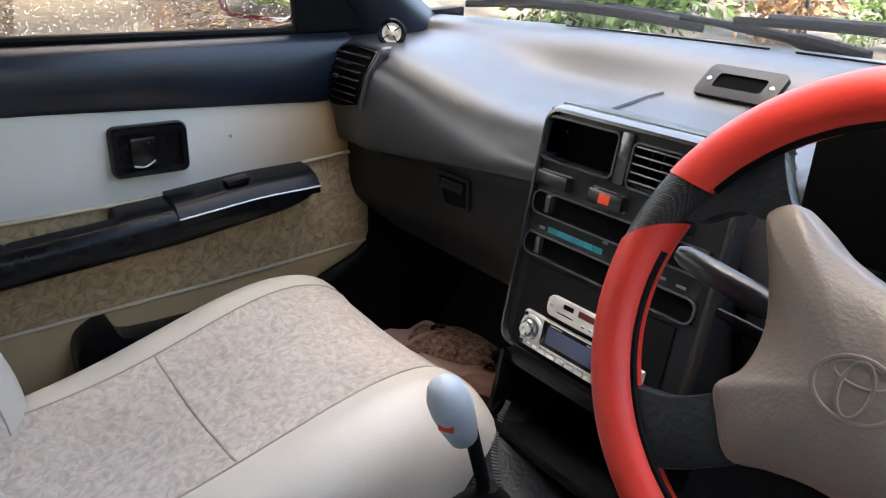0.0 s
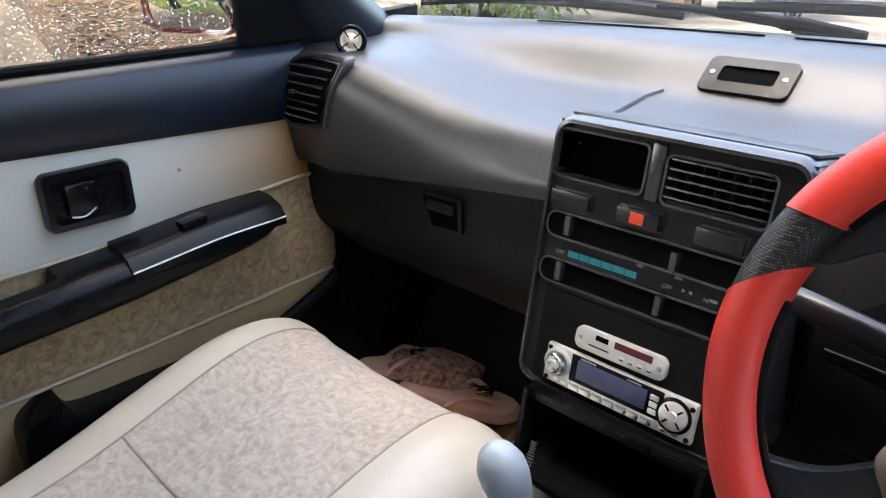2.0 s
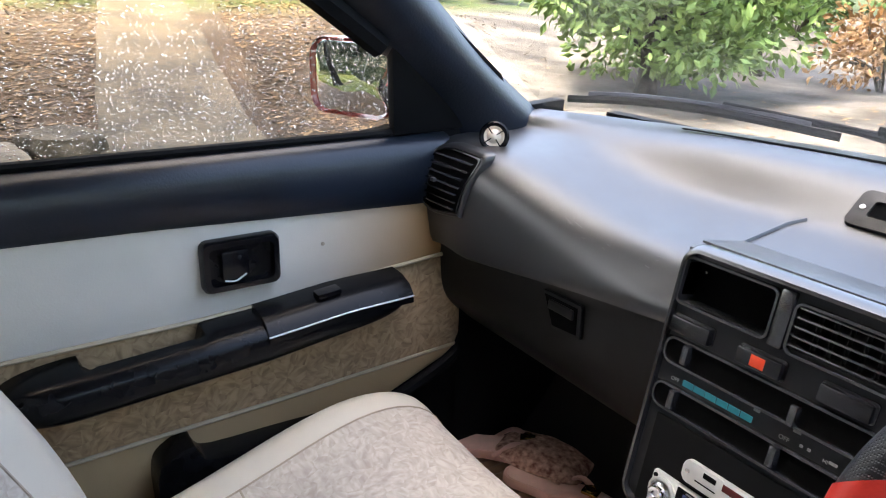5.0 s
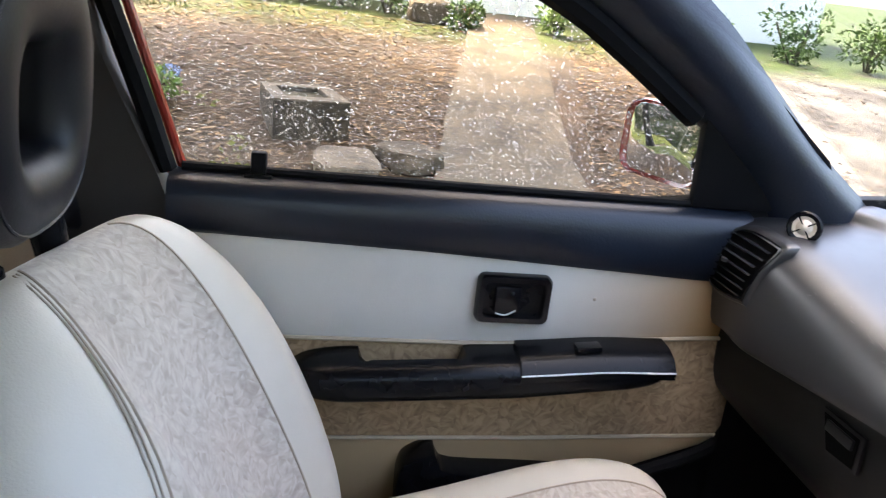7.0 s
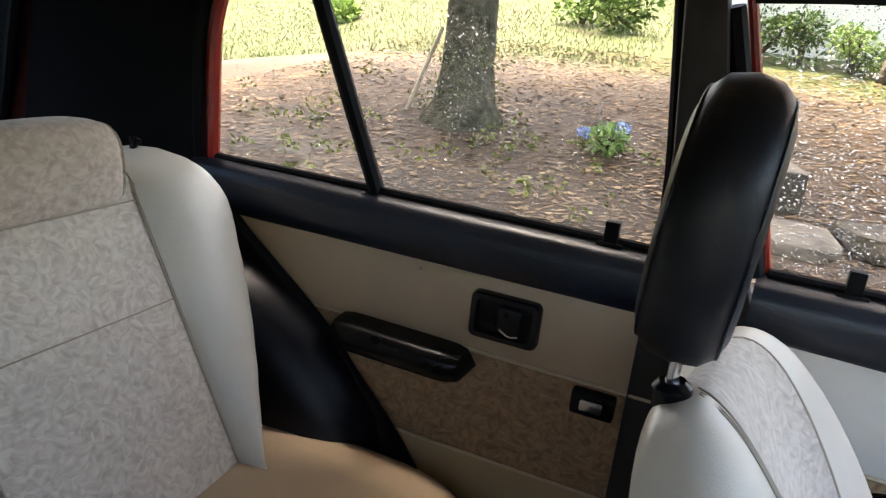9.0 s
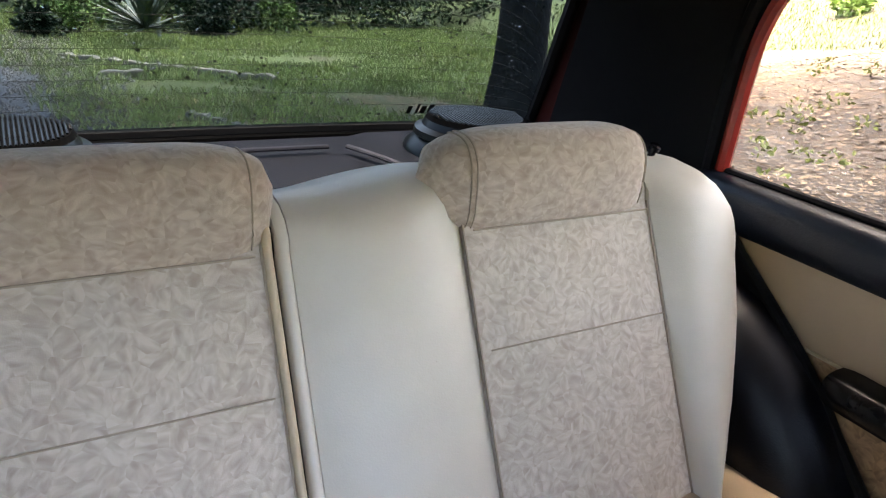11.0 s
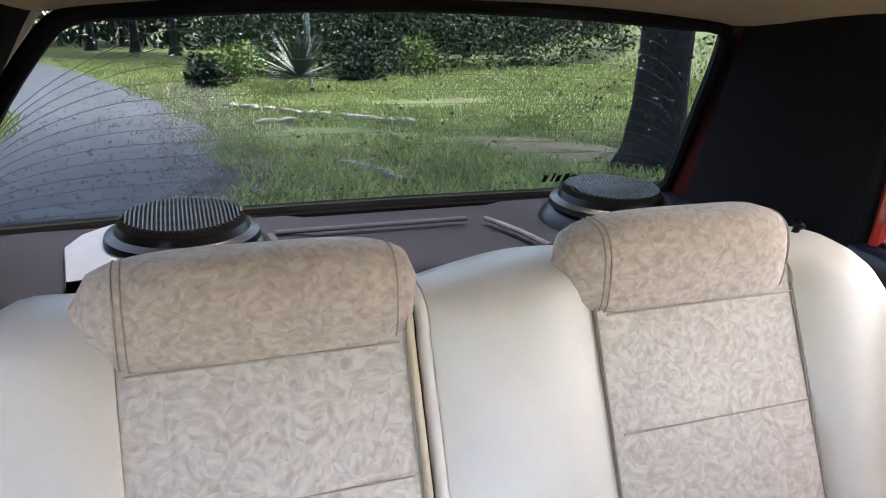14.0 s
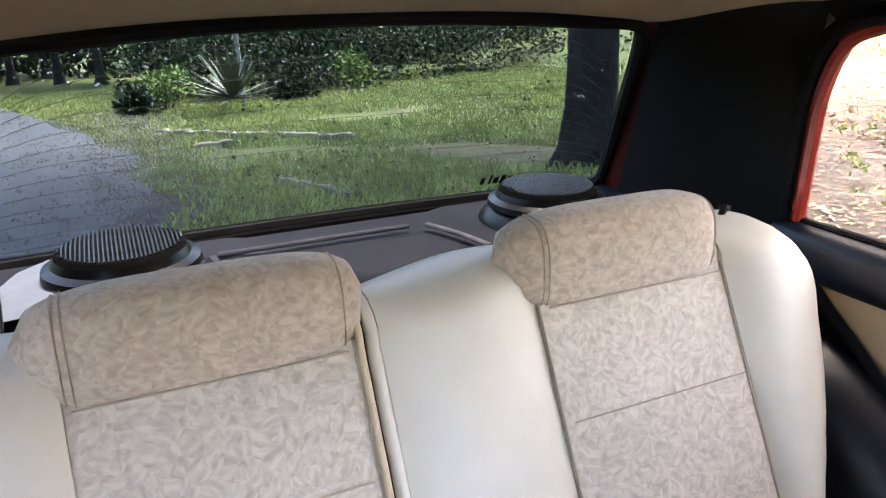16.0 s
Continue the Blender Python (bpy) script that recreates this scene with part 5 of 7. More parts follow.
seat_pad(seat, "cushion", CUSH, CUSH_W, 0.645, 0.092, 0.12, 0.48, 4.4, lambda v: 0.139 + 0.020 * step(0.2, 0.55, v), cush_bulge, 0.146, 0.74)
BACK_W = lambda v: lerp([(0, 0.25), (0.20, 0.290), (0.36, 0.292), (0.44, 0.274), (0.50, 0.246), (0.55, 0.200)], v)
BACK = Matrix.Translation((-0.390, 0.005, 0.44)) @ pose(0, 0, 0, 0, 0, -5) @ pose(0, 0, 0, 115, 0, 0) @ Matrix.Diagonal((1, 1, -1, 1)) @ Matrix(((1, -0.03, 0, 0.021), (0.07, 1, 0, -0.004), (0, 0, 1, 0), (0, 0, 0, 1)))
back_bulge = lambda u, v: 0.042 * step(0.08, 0.18, abs(u)) * step(0.60, 0.25, v) - 0.022 * step(0.16, 0.05, abs(u))
seat_pad(seat, "backrest", BACK, BACK_W, 0.550, 0.075, 0.045, 0.55, 3.6, 0.122, back_bulge, lambda v: 0.262 - 0.125 * step(0.14, 0.52, v))
for xx in (-0.43, -0.290):
    p = put(seat, "headrest_post", tube([(xx, -0.245, 0.88), (xx, -0.241, 1.06)], 0.006, 10), CHROME)
    under(p, part("collar", lathe([(0.016, -0.03), (0.018, 0.0), (0.018, 0.016), (0.012, 0.022), (0.006, 0.022)], 16, pose(xx, -0.240, 0.936 if xx > -0.36 else 0.945, 8, 0, 0)), BLACK))


def headrest_bm():
    """A padded ring with an opening, thicker at the top."""
    rows = []
    n = 40
    for i in range(n):
        a = 2 * math.pi * i / n
        cx, cz = 0.088 * math.copysign(abs(math.cos(a)) ** 0.7, math.cos(a)), 0.090 * math.copysign(abs(math.sin(a)) ** 0.75, math.sin(a))
        thick = 0.042
        w = 0.040 + 0.006 * max(0, math.sin(a))
        out = Vector((math.cos(a), 0, math.sin(a)))
        rows.append([Vector((cx, 0, cz)) + out * w * math.cos(b) + Vector((0, thick * math.copysign(abs(math.sin(b)) ** 0.75, math.sin(b)), 0)) for b in [2 * math.pi * j / 14 for j in range(14)]])
    return skin(rows, closed_u=True, closed_v=True)


bm = headrest_bm()
bmesh.ops.transform(bm, matrix=pose(-0.36, -0.240, 1.090, -4, 0, 0), verts=bm.verts)
pad_ob = put(seat, "headrest", bm, material("black_headrest_vinyl", (0.005, 0.006, 0.009), 0.42, spec=0.35, bump=0.2, bump_scale=350), "black padded headrest with an opening")
for side in (1, -1):
    ring_pts = []
    for q in range(48):
        a = 2 * math.pi * q / 48
        c = Vector((0.088 * math.copysign(abs(math.cos(a)) ** 0.7, math.cos(a)), 0, 0.090 * math.copysign(abs(math.sin(a)) ** 0.75, math.sin(a))))
        b = radians(52)
        w = 0.040 + 0.006 * max(0, math.sin(a))
        ring_pts.append(pose(-0.36, -0.240, 1.090, -4, 0, 0) @ (c + Vector((math.cos(a), 0, math.sin(a))) * w * math.cos(b) + Vector((0, side * 0.0422 * math.sin(b) ** 0.75, 0))))
    under(pad_ob, part("piping", tube(ring_pts, 0.0016, 6, closed=True), NAVY))
put(seat, "cross_seam", tube([CUSH @ Vector(pad_point(CUSH_W, 0.645, 0.0925, 0.12, 0.48, 4.4, th, 0.308, cush_bulge, 0.74)) for th in np.linspace(1.25, math.pi - 1.235, 14)], 0.0016, 5), SEAM)
STITCHING = material("pale_stitching", (0.36, 0.30, 0.23), 0.8)
for off in (0.010, 0.017):
    pts = []
    for v in np.linspace(0.06, 0.548, 40):
        th = math.acos(min(0.985, (off + 0.262 - 0.125 * step(0.14, 0.52, v)) / BACK_W(v)) ** (1 / 0.55))
        pts.append(BACK @ Vector(pad_point(BACK_W, 0.550, 0.0755, 0.045, 0.55, 3.6, th, v, back_bulge)))
    put(seat, "bolster_stitch", tube(pts, 0.0011, 5), STITCHING)
put(seat, "seat_rail", box((0.44, 0.5, 0.08), (-0.36, 0.2, 0.325), 0.01), MATTE)

# ---- rear seat ----
rear = thing("rear_seat", (0, -0.95, 0.30), "rear bench seat in cream vinyl and mottled cloth", "rear seat")
RY = lambda z: -1.075 - 0.52 * (z - 0.93)


def back_strip(name, mat, x0, x1, ztop, depth=0.0, zlo=0.42, crown=0.014, label="", taper=None):
    """One upright channel of the backrest, rolled over at the top."""
    rows = []
    n = 12
    for j in range(n + 1):
        f = j / n
        x = x0 + (x1 - x0) * f
        zt = ztop(x)
        bow = depth + crown * (1 - abs(2 * f - 1) ** 2.4)
        row = [(x, RY(zlo + (zt - 0.05 - zlo) * k / 8) + bow, zlo + (zt - 0.05 - zlo) * k / 8) for k in range(9)]
        yb = RY(zt - 0.05)
        for k in range(1, 9):
            a = math.pi * k / 8
            row.append((x, yb - 0.065 + (0.065 + bow) * math.cos(a), zt - 0.05 + 0.05 * math.sin(a)))
        rows.append(row + [(x, yb - 0.13, zlo)])
    if taper:
        rows = [[(math.copysign(0.465 + (abs(x) - 0.465) * taper(z), x), y, z) for x, y, z in r] for r in rows]
    return put(rear, name, skin(rows, caps=True), mat, label)


OUTER = lambda z: lerp([(0.42, 0.03), (0.54, 0.05), (0.575, 0.12), (0.62, 0.30), (0.70, 0.50), (0.785, 0.65), (0.90, 0.76), (1.0, 0.84)], z)
ztop_out = lambda x: 0.985 - 0.10 * max(0, (abs(x) - 0.58) / 0.12) ** 2.5
back_strip("outer_bolster", VINYL, -0.705, -0.465, ztop_out, 0.012, crown=0.045, label="smooth cream vinyl side bolster", taper=OUTER)
back_strip("outer_bolster", VINYL, 0.475, 0.70, ztop_out, 0.012, crown=0.03, label="smooth cream vinyl side bolster", taper=OUTER)
back_strip("middle_pad", VINYL, -0.125, 0.108, lambda x: 0.996 - 0.020 * step(-0.10, 0.11, x), 0.0, crown=0.03, label="smooth cream vinyl middle pad")
back_strip("pad_rim", VINYL, 0.110, 0.1245, lambda x: 0.975, 0.004, crown=0.006)
# the split's shade is a solid near-black strip
back_strip("gap_shade", NEAR_BLACK, 0.1245, 0.1315, lambda x: 0.965, -0.012, crown=0.0)
back_strip("edge_strip", PIPING, 0.1315, 0.142, lambda x: 0.982, 0.010, crown=0.005, label="tan piped edge of the split backrest")
for x0, x1 in ((-0.463, -0.127), (0.144, 0.473)):
    back_strip("cloth_panel", FABRIC, x0, x1, lambda x: 0.99, 0.006, crown=0.012, label="mottled beige cloth back panel")
    c, hw = (x0 + x1) / 2, (x1 - x0) / 2 + 0.002
    wing_in, wing_out, tall = (0.026, 0.040, 0.084) if x0 > 0 else (0.0, 0.050, 0.090)

    def bump_point(s, a, grow=1.0):
        """s runs across the bump, a round it; the ends swell out over the seams."""
        k = max(0.0, 1 - abs(s) ** 5) ** 0.4
        lift = step(-1.05, -0.15, math.sin(a))
        x = c + hw * s + (wing_out if s > 0 else -wing_in) * abs(s) ** 3 * lift
        return (x, -1.114 + 0.060 * grow * k * math.copysign(abs(math.cos(a)) ** 0.75, math.cos(a)), 0.965 + (tall if math.sin(a) > 0 else 0.062) * grow * (0.35 + 0.65 * k) * math.copysign(abs(math.sin(a)) ** 0.7, math.sin(a)))

    put(rear, "head_bump", skin([[bump_point(-1 + 2 * j / 28, 2 * math.pi * q / 28) for q in range(28)] for j in range(29)], closed_u=True, caps=True), FABRIC_HEAD, "raised mottled cloth head bump")

    def bump_across(xt, a, grow):
        """The bump's point at a given x."""
        lo, hi = -0.995, 0.995
        for _ in range(24):
            mid = (lo + hi) / 2
            lo, hi = (mid, hi) if bump_point(mid, a)[0] < xt else (lo, mid)
        return bump_point(lo, a, grow)

    for xt in (x1 - 0.006, x1 - 0.015, x0 + 0.010) if x0 > 0 else (x1 - 0.004, x1 - 0.012, x0 + 0.012, x0 + 0.020):
        put(rear, "double_stitch", tube([bump_across(xt, a, 1.012) for a in np.linspace(-0.9, 1.9, 22)], 0.0012, 5), SEAM)
    put(rear, "seam", tube([(x, RY(0.932) + 0.0195, 0.932) for x in np.linspace(x0 + 0.01, x1 - 0.01, 10)], 0.0015, 5), SEAM)
    put(rear, "seam", tube([(x, RY(0.79) + 0.019, 0.79) for x in np.linspace(x0 + 0.01, x1 - 0.01, 10)], 0.0013, 5), SEAM)
    for xx in (x0, x1):
        put(rear, "seam", tube([(xx, RY(z) + 0.008, z) for z in np.linspace(0.5, 0.94, 10)], 0.0016, 5), SEAM)
cm = Matrix.Translation((0, -1.06, 0.42))
put(rear, "bench_cushion", pad(cm, 0.668, 0.58, 0.12, 0.10, 0.35, 4.0, 0, 2 * math.pi, 60, 24), VINYL_BACK, "beige vinyl bench cushion")

put(rear, "scratch", tube([(-0.012, RY(0.84) + 0.0285, 0.84), (-0.032, RY(0.815) + 0.0278, 0.815), (-0.050, RY(0.795) + 0.0268, 0.795)], 0.0008, 4), SEAM)
put(rear, "release_knob", lathe([(0.006, 0), (0.006, 0.02), (0.010, 0.022), (0.010, 0.030), (0.004, 0.033)], 12, pose(-0.545, -1.16, 0.975, -20, 0, 0)), BLACK)
belt_guide = part("belt_guide", box((0.05, 0.06, 0.13), (0.635, -1.17, 0.985), 0.015, 3), BLACK)
tagged(belt_guide, "black plastic seat belt guide beside the shelf", "belt guide")

# ---- parcel shelf and speakers ----
shelf = part("parcel_shelf", slab([[(x, y, 0.915 + (0.0 if abs(x + 0.02) > 0.2 or y > -1.2 else -0.006)) for x in np.linspace(-0.69, 0.69, 41)] for y in np.linspace(-1.64, -1.13, 20)], (0, 0, -0.02)), SHELF)
tagged(shelf, "dusty grey felt covered parcel shelf", "parcel shelf")
LEDGE = material("worn_shelf_edge", (0.030, 0.030, 0.040), 0.8, spec=0.2)
LEDGE_PALE = material("chalky_shelf_edge", (0.09, 0.09, 0.105), 0.85, spec=0.2, var=0.4)
for pts in ([(0.24, -1.53, 0.921), (-0.12, -1.53, 0.921)], [(-0.155, -1.52, 0.922), (-0.185, -1.44, 0.922), (-0.205, -1.35, 0.922)], [(0.25, -1.52, 0.921), (0.24, -1.40, 0.921), (0.20, -1.2, 0.921)]):
    ledge = part("shelf_ridge", tube(smoothline(pts, 4), 0.007, 8, flat=0.6), LEDGE_PALE if pts[0][0] == -0.155 else LEDGE)
    under(shelf, ledge)
POD = material("black_pod_plastic", (0.0010, 0.0011, 0.0015), 0.32, spec=0.22, var=0.3)
for xx, pal in ((0.39, True), (-0.40, False)):
    sp = thing("shelf_speaker", (xx, -1.48, 0.915), "round black speaker pod with a ribbed grille", "speaker", "speakers on the shelf")
    put(sp, "base", lathe([(0.138, 0.0), (0.134, 0.010), (0.120, 0.022), (0.108, 0.03)], 40, Matrix.Translation((xx, -1.475, 0.916))), POD)
    if pal:
        wedge = skin([[(0.50, -1.565, 0.945), (0.45, -1.40, 0.952)], [(0.545, -1.535, 0.940), (0.505, -1.34, 0.940)], [(0.568, -1.50, 0.932), (0.550, -1.352, 0.932)], [(0.570, -1.50, 0.917), (0.553, -1.348, 0.917)]])
        put(sp, "bracket", wedge, material("scuffed_white_plastic", (0.115, 0.122, 0.142), 0.45, var=0.2), "scuffed white plastic mounting wedge")
    put(sp, "ring", lathe([(0.112, 0.022), (0.120, 0.030), (0.118, 0.040), (0.104, 0.046), (0.100, 0.054), (0.096, 0.06)], 40, Matrix.Translation((xx, -1.475, 0.916))), POD)
    gr = put(sp, "grille", lathe([(0.098, 0.058), (0.092, 0.066), (0.06, 0.070), (0.0, 0.071)], 40, Matrix.Translation((xx, -1.475, 0.916))), NEAR_BLACK)
    for k in range(-14, 15):
        o = k * 0.0064
        h = math.sqrt(max(0, 0.090 ** 2 - o * o))
        under(gr, part("rib", tube([(xx + o, -1.475 - h, 0.983), (xx + o, -1.475, 0.988), (xx + o, -1.475 + h, 0.983)], 0.0019, 6), POD))

# ---- wing mirror ----
mirror = thing("wing_mirror", (-0.80, 0.62, 0.95), "red wing mirror with raindrops on it", "wing mirror")
MM = look((-0.868, 0.597, 1.022), (-0.868 + 0.57, 0.597 - 1.30, 1.02)) @ pose(0, 0, 0, 0, 180, 0)
rows = [[(a * s, b * s, w) for a, b in rounded(0.178, 0.132, 0.034, 6)] for s, w in ((1.0, 0.006), (1.03, -0.004), (1.02, -0.03), (0.9, -0.065), (0.6, -0.085))]
bm = skin(rows, closed_u=True)
bmesh.ops.transform(bm, matrix=MM, verts=bm.verts)
put(mirror, "housing", bm, PAINT)
bm = plate([(a, b, 0.0) for a, b in rounded(0.166, 0.120, 0.028, 6)], (0, 0, -0.004), 0.001)
bmesh.ops.transform(bm, matrix=MM, verts=bm.verts)
put(mirror, "mirror_glass", bm, MIRROR)
put(mirror, "mirror_arm", box((0.09, 0.07, 0.05), (-0.79, 0.675, 0.985), 0.015), MATTE)

# ---- cowl and wipers ----
cowl = part("wall_cowl", slab([[(x, 1.105 - 0.19 * (x / 0.71) ** 2 + d, 0.958 - 0.22 * d) for x in np.linspace(-0.72, 0.72, 25)] for d in (0.010, 0.06, 0.12, 0.2)], (0, 0, -0.02)), material("wet_cowl", (0.010, 0.012, 0.016), 0.4, spec=0.3))
tagged(cowl, "wet dark plastic cowl below the windscreen", "cowl", kind="structure")
WIPER = material("wet_wiper_metal", (0.020, 0.022, 0.030), 0.42, var=0.25)
for blade_pts, arm_pts in (([(-0.685, 0.940, 0.993), (-0.57, 0.995, 1.000), (-0.44, 1.052, 0.997), (-0.27, 1.100, 0.985)], [(-0.45, 1.062, 1.008), (-0.27, 1.112, 0.996), (-0.14, 1.130, 0.984), (-0.02, 1.135, 0.968)]),
                           ([(-0.22, 1.104, 1.003), (-0.03, 1.122, 1.006), (0.16, 1.112, 1.004), (0.34, 1.075, 0.998)], [(0.05, 1.130, 1.016), (0.28, 1.120, 1.006), (0.42, 1.10, 0.990), (0.52, 1.08, 0.968)])):
    wp = thing("wiper", arm_pts[-1], "black windscreen wiper at rest on wet glass", "wiper", "wipers")
    put(wp, "blade", tube(smoothline(blade_pts, 6), 0.0045, 6, flat=1.6), MATTE)
    put(wp, "spine", tube([p + Vector((0, 0.008, 0.008)) for p in smoothline(blade_pts, 6)][2:-2], 0.0055, 6), WIPER)
    put(wp, "arm", tube(smoothline(arm_pts, 6), [0.006] * 8 + [0.008] * 5 + [0.012] * 6, 8), MATTE)

# ---- footwell things ----
mat_rows = [[(x, y, 0.302 + 0.004 * math.sin(2 * math.pi * (x + 0.3 * y) / 0.022)) for x in np.linspace(-0.66, -0.20, 120)] for y in np.linspace(0.45, 1.0, 8)]
floor_mat = part("floor_mat", slab(mat_rows, (0, 0, -0.008)), material("brown_ribbed_mat", (0.22, 0.125, 0.065), 0.6, var=0.25, scale=40))
tagged(floor_mat, "brown ribbed floor mat in the passenger footwell", "floor mat")


def sandal(at, turn, lift):
    root = thing("sandal", at, "dusty pink flat sandal with a gold clasp", "sandal", "sandals in the footwell")
    root.rotation_euler = (0, 0, radians(turn))
    outline = smoothline([(-0.115, 0.0, 0), (-0.10, 0.028, 0), (-0.03, 0.027, 0), (0.05, 0.040, 0), (0.10, 0.030, 0), (0.122, 0.0, 0), (0.10, -0.032, 0), (0.04, -0.036, 0), (-0.03, -0.026, 0), (-0.10, -0.028, 0), (-0.115, 0.0, 0)], 4)[:-1]
    pink = SANDAL
    sole = skin([[(p.x * s, p.y * s, z) for p in outline] for s, z in ((0.96, 0.0), (1.0, 0.004), (1.0, 0.014), (0.97, 0.018))], closed_u=True, caps=True)
    part("sole", sole, pink, root)
    part("insole", skin([[(p.x * s, p.y * s, z) for p in outline] for s, z in ((0.93, 0.017), (0.92, 0.020), (0.5, 0.0205))], closed_u=True, caps=True), SANDAL_IN, root)
    for sy in (1, -1):
        part("strap", tube(smoothline([(-0.01, 0.032 * sy, 0.012), (0.03, 0.026 * sy, 0.040), (0.075, 0.004 * sy, 0.024)]), 0.007, 8, flat=0.5), pink, root)
    clasp = part("clasp", box((0.030, 0.022, 0.006), (0.055, 0.0, 0.040), 0.002), GOLD, root, "gold coloured metal clasp")
    part("clasp_ring", tube([(0.055 + 0.009 * math.cos(a), 0.009 * math.sin(a), 0.046) for a in np.linspace(0, 2 * math.pi, 14)[:-1]], 0.0018, 6, closed=True), GOLD, clasp)
    return root


SANDAL = material("dusty_pink_leather", (0.74, 0.43, 0.34), 0.5, bump=0.2)
SANDAL_IN = material("pink_insole", (0.76, 0.48, 0.38), 0.6)
GOLD = material("gold_clasp", (0.55, 0.36, 0.10), 0.25, metal=1.0)
sandal((-0.478, 0.812, 0.312), 22, 0)
sandal((-0.645, 0.80, 0.312), 48, 0)
BATIK = material("brown_batik", (0.17, 0.055, 0.032), 0.8, scale=90, color2=(0.70, 0.44, 0.32), big=60)
pouch_rows = []
for i in range(15):
    s = i / 14
    w = 0.075 * math.sin(math.pi * (0.08 + 0.84 * s)) ** 0.35
    h = 0.032 * math.sin(math.pi * (0.05 + 0.9 * s)) ** 0.6
    pouch_rows.append([(-0.02 + (s - 0.5) * 0.22, w * math.cos(a), 0.032 + h * math.sin(a) + 0.005 * noise.noise((s * 5, a, 0))) for a in np.linspace(0, 2 * math.pi, 19)[:-1]])
pouch = part("cloth_pouch", skin(pouch_rows, closed_u=True, caps=True), BATIK, None, "", pose(-0.550, 0.852, 0.308, 0, 0, 20) @ Matrix.Scale(0.8, 4))
part("hem", tube([(x, -0.073, 0.036 + 0.004 * math.sin(40 * x)) for x in np.linspace(-0.10, 0.06, 9)], 0.004, 6), BATIK, pouch)
tagged(pouch, "folded brown patterned batik cloth on the floor", "folded cloth")

# stitched leather gaiter edge round the gear lever
gaiter = thing("lever_gaiter", (0.0, 0.52, 0.45), "black leather gaiter with pale zip stitching", "gaiter")
gl = [(-0.155, 0.605, 0.520), (-0.13, 0.56, 0.500), (-0.075, 0.515, 0.487), (0.0, 0.485, 0.482), (0.07, 0.48, 0.482)]
put(gaiter, "leather", skin([[Vector(p) + Vector((0.0, dy, dz)) for p in smoothline(gl, 6)] for dy, dz in ((0.10, -0.02), (0.05, 0.004), (0.0, 0.0), (-0.03, -0.018), (-0.06, -0.05), (-0.07, -0.09))]), material("black_leather", (0.006, 0.006, 0.007), 0.38, spec=0.2, bump=0.5, bump_scale=160))
STITCH = material("pale_stitch", (0.07, 0.07, 0.068), 0.6)
for off, dz in ((0.0, 0.002), (-0.03, -0.016)):
    line = [Vector(p) + Vector((0, off, dz)) for p in smoothline(gl, 14)]
    for k in range(0, len(line) - 1):
        d = (line[k + 1] - line[k]).normalized()
        side = Vector((-d.y, d.x, 0)) * 0.004
        put(gaiter, "stitch", tube([line[k] - side, line[k] + side + d * 0.002], 0.0011, 4), STITCH)

# windscreen demister slots and small marks on the dash
for x0, x1 in ((-0.46, -0.12), (-0.08, 0.28)):
    put(dashboard, "demister_slot", tube([(x, 1.045 - 0.19 * (x / 0.71) ** 2 * 0.8, 0.9745) for x in np.linspace(x0, x1, 8)], 0.004, 6, flat=0.3), NEAR_BLACK)
put(door_1, "panel_stud", lathe([(0.003, 0), (0.003, 0.002), (0.0015, 0.003)], 8, pose(-0.7085, 0.463, 0.789, 0, 90, 0)), SEAM)
put(door_2, "panel_stud", lathe([(0.004, 0), (0.004, 0.003), (0.002, 0.004)], 8, pose(-0.7085, -0.69, 0.84, 0, 90, 0)), SEAM)
put(gear, "red_mark", box((0.017, 0.004, 0.018), (-0.040, 0.3985, 0.640), 0.001, turn=Matrix.Rotation(radians(30), 4, "Z")), ORANGE)


# ---- plants and yard ----
def leaf_cloud(name, mat, centres, size, seed, droop=0.0, long=1.7):
    """Many separate folded leaves about the given centres (x, y, z, radius, count)."""
    rng = np.random.default_rng(seed)
    unit = lambda v: v / (np.linalg.norm(v, axis=1)[:, None] + 1e-9)
    c = np.repeat(np.array([q[:4] for q in centres]), [q[4] for q in centres], axis=0)
    n = len(c)
    d = unit(rng.normal(size=(n, 3)))
    p = c[:, :3] + d * c[:, 3:] * rng.uniform(0.55, 1.05, (n, 1)) * np.array((1, 1, 0.8))
    a = unit(d + rng.normal(size=(n, 3)) * 0.7 - np.array((0, 0, droop)))
    b = unit(np.cross(a, rng.normal(size=(n, 3))))
    k = np.cross(a, b)
    s = size * rng.uniform(0.6, 1.3, (n, 1))
    mid = p + a * s * long * 0.5 + k * s * 0.1
    verts = np.stack([p, mid + b * s * 0.4, p + a * s * long, mid - b * s * 0.4], axis=1).reshape(-1, 3).tolist()
    base = np.arange(n)[:, None] * 4
    faces = np.concatenate([base + (0, 1, 2), base + (0, 2, 3)], axis=1).reshape(-1, 3).tolist()
    me = bpy.data.meshes.new(name)
    me.from_pydata(verts, [], faces)
    me.materials.append(mat)
    return new(name, me)


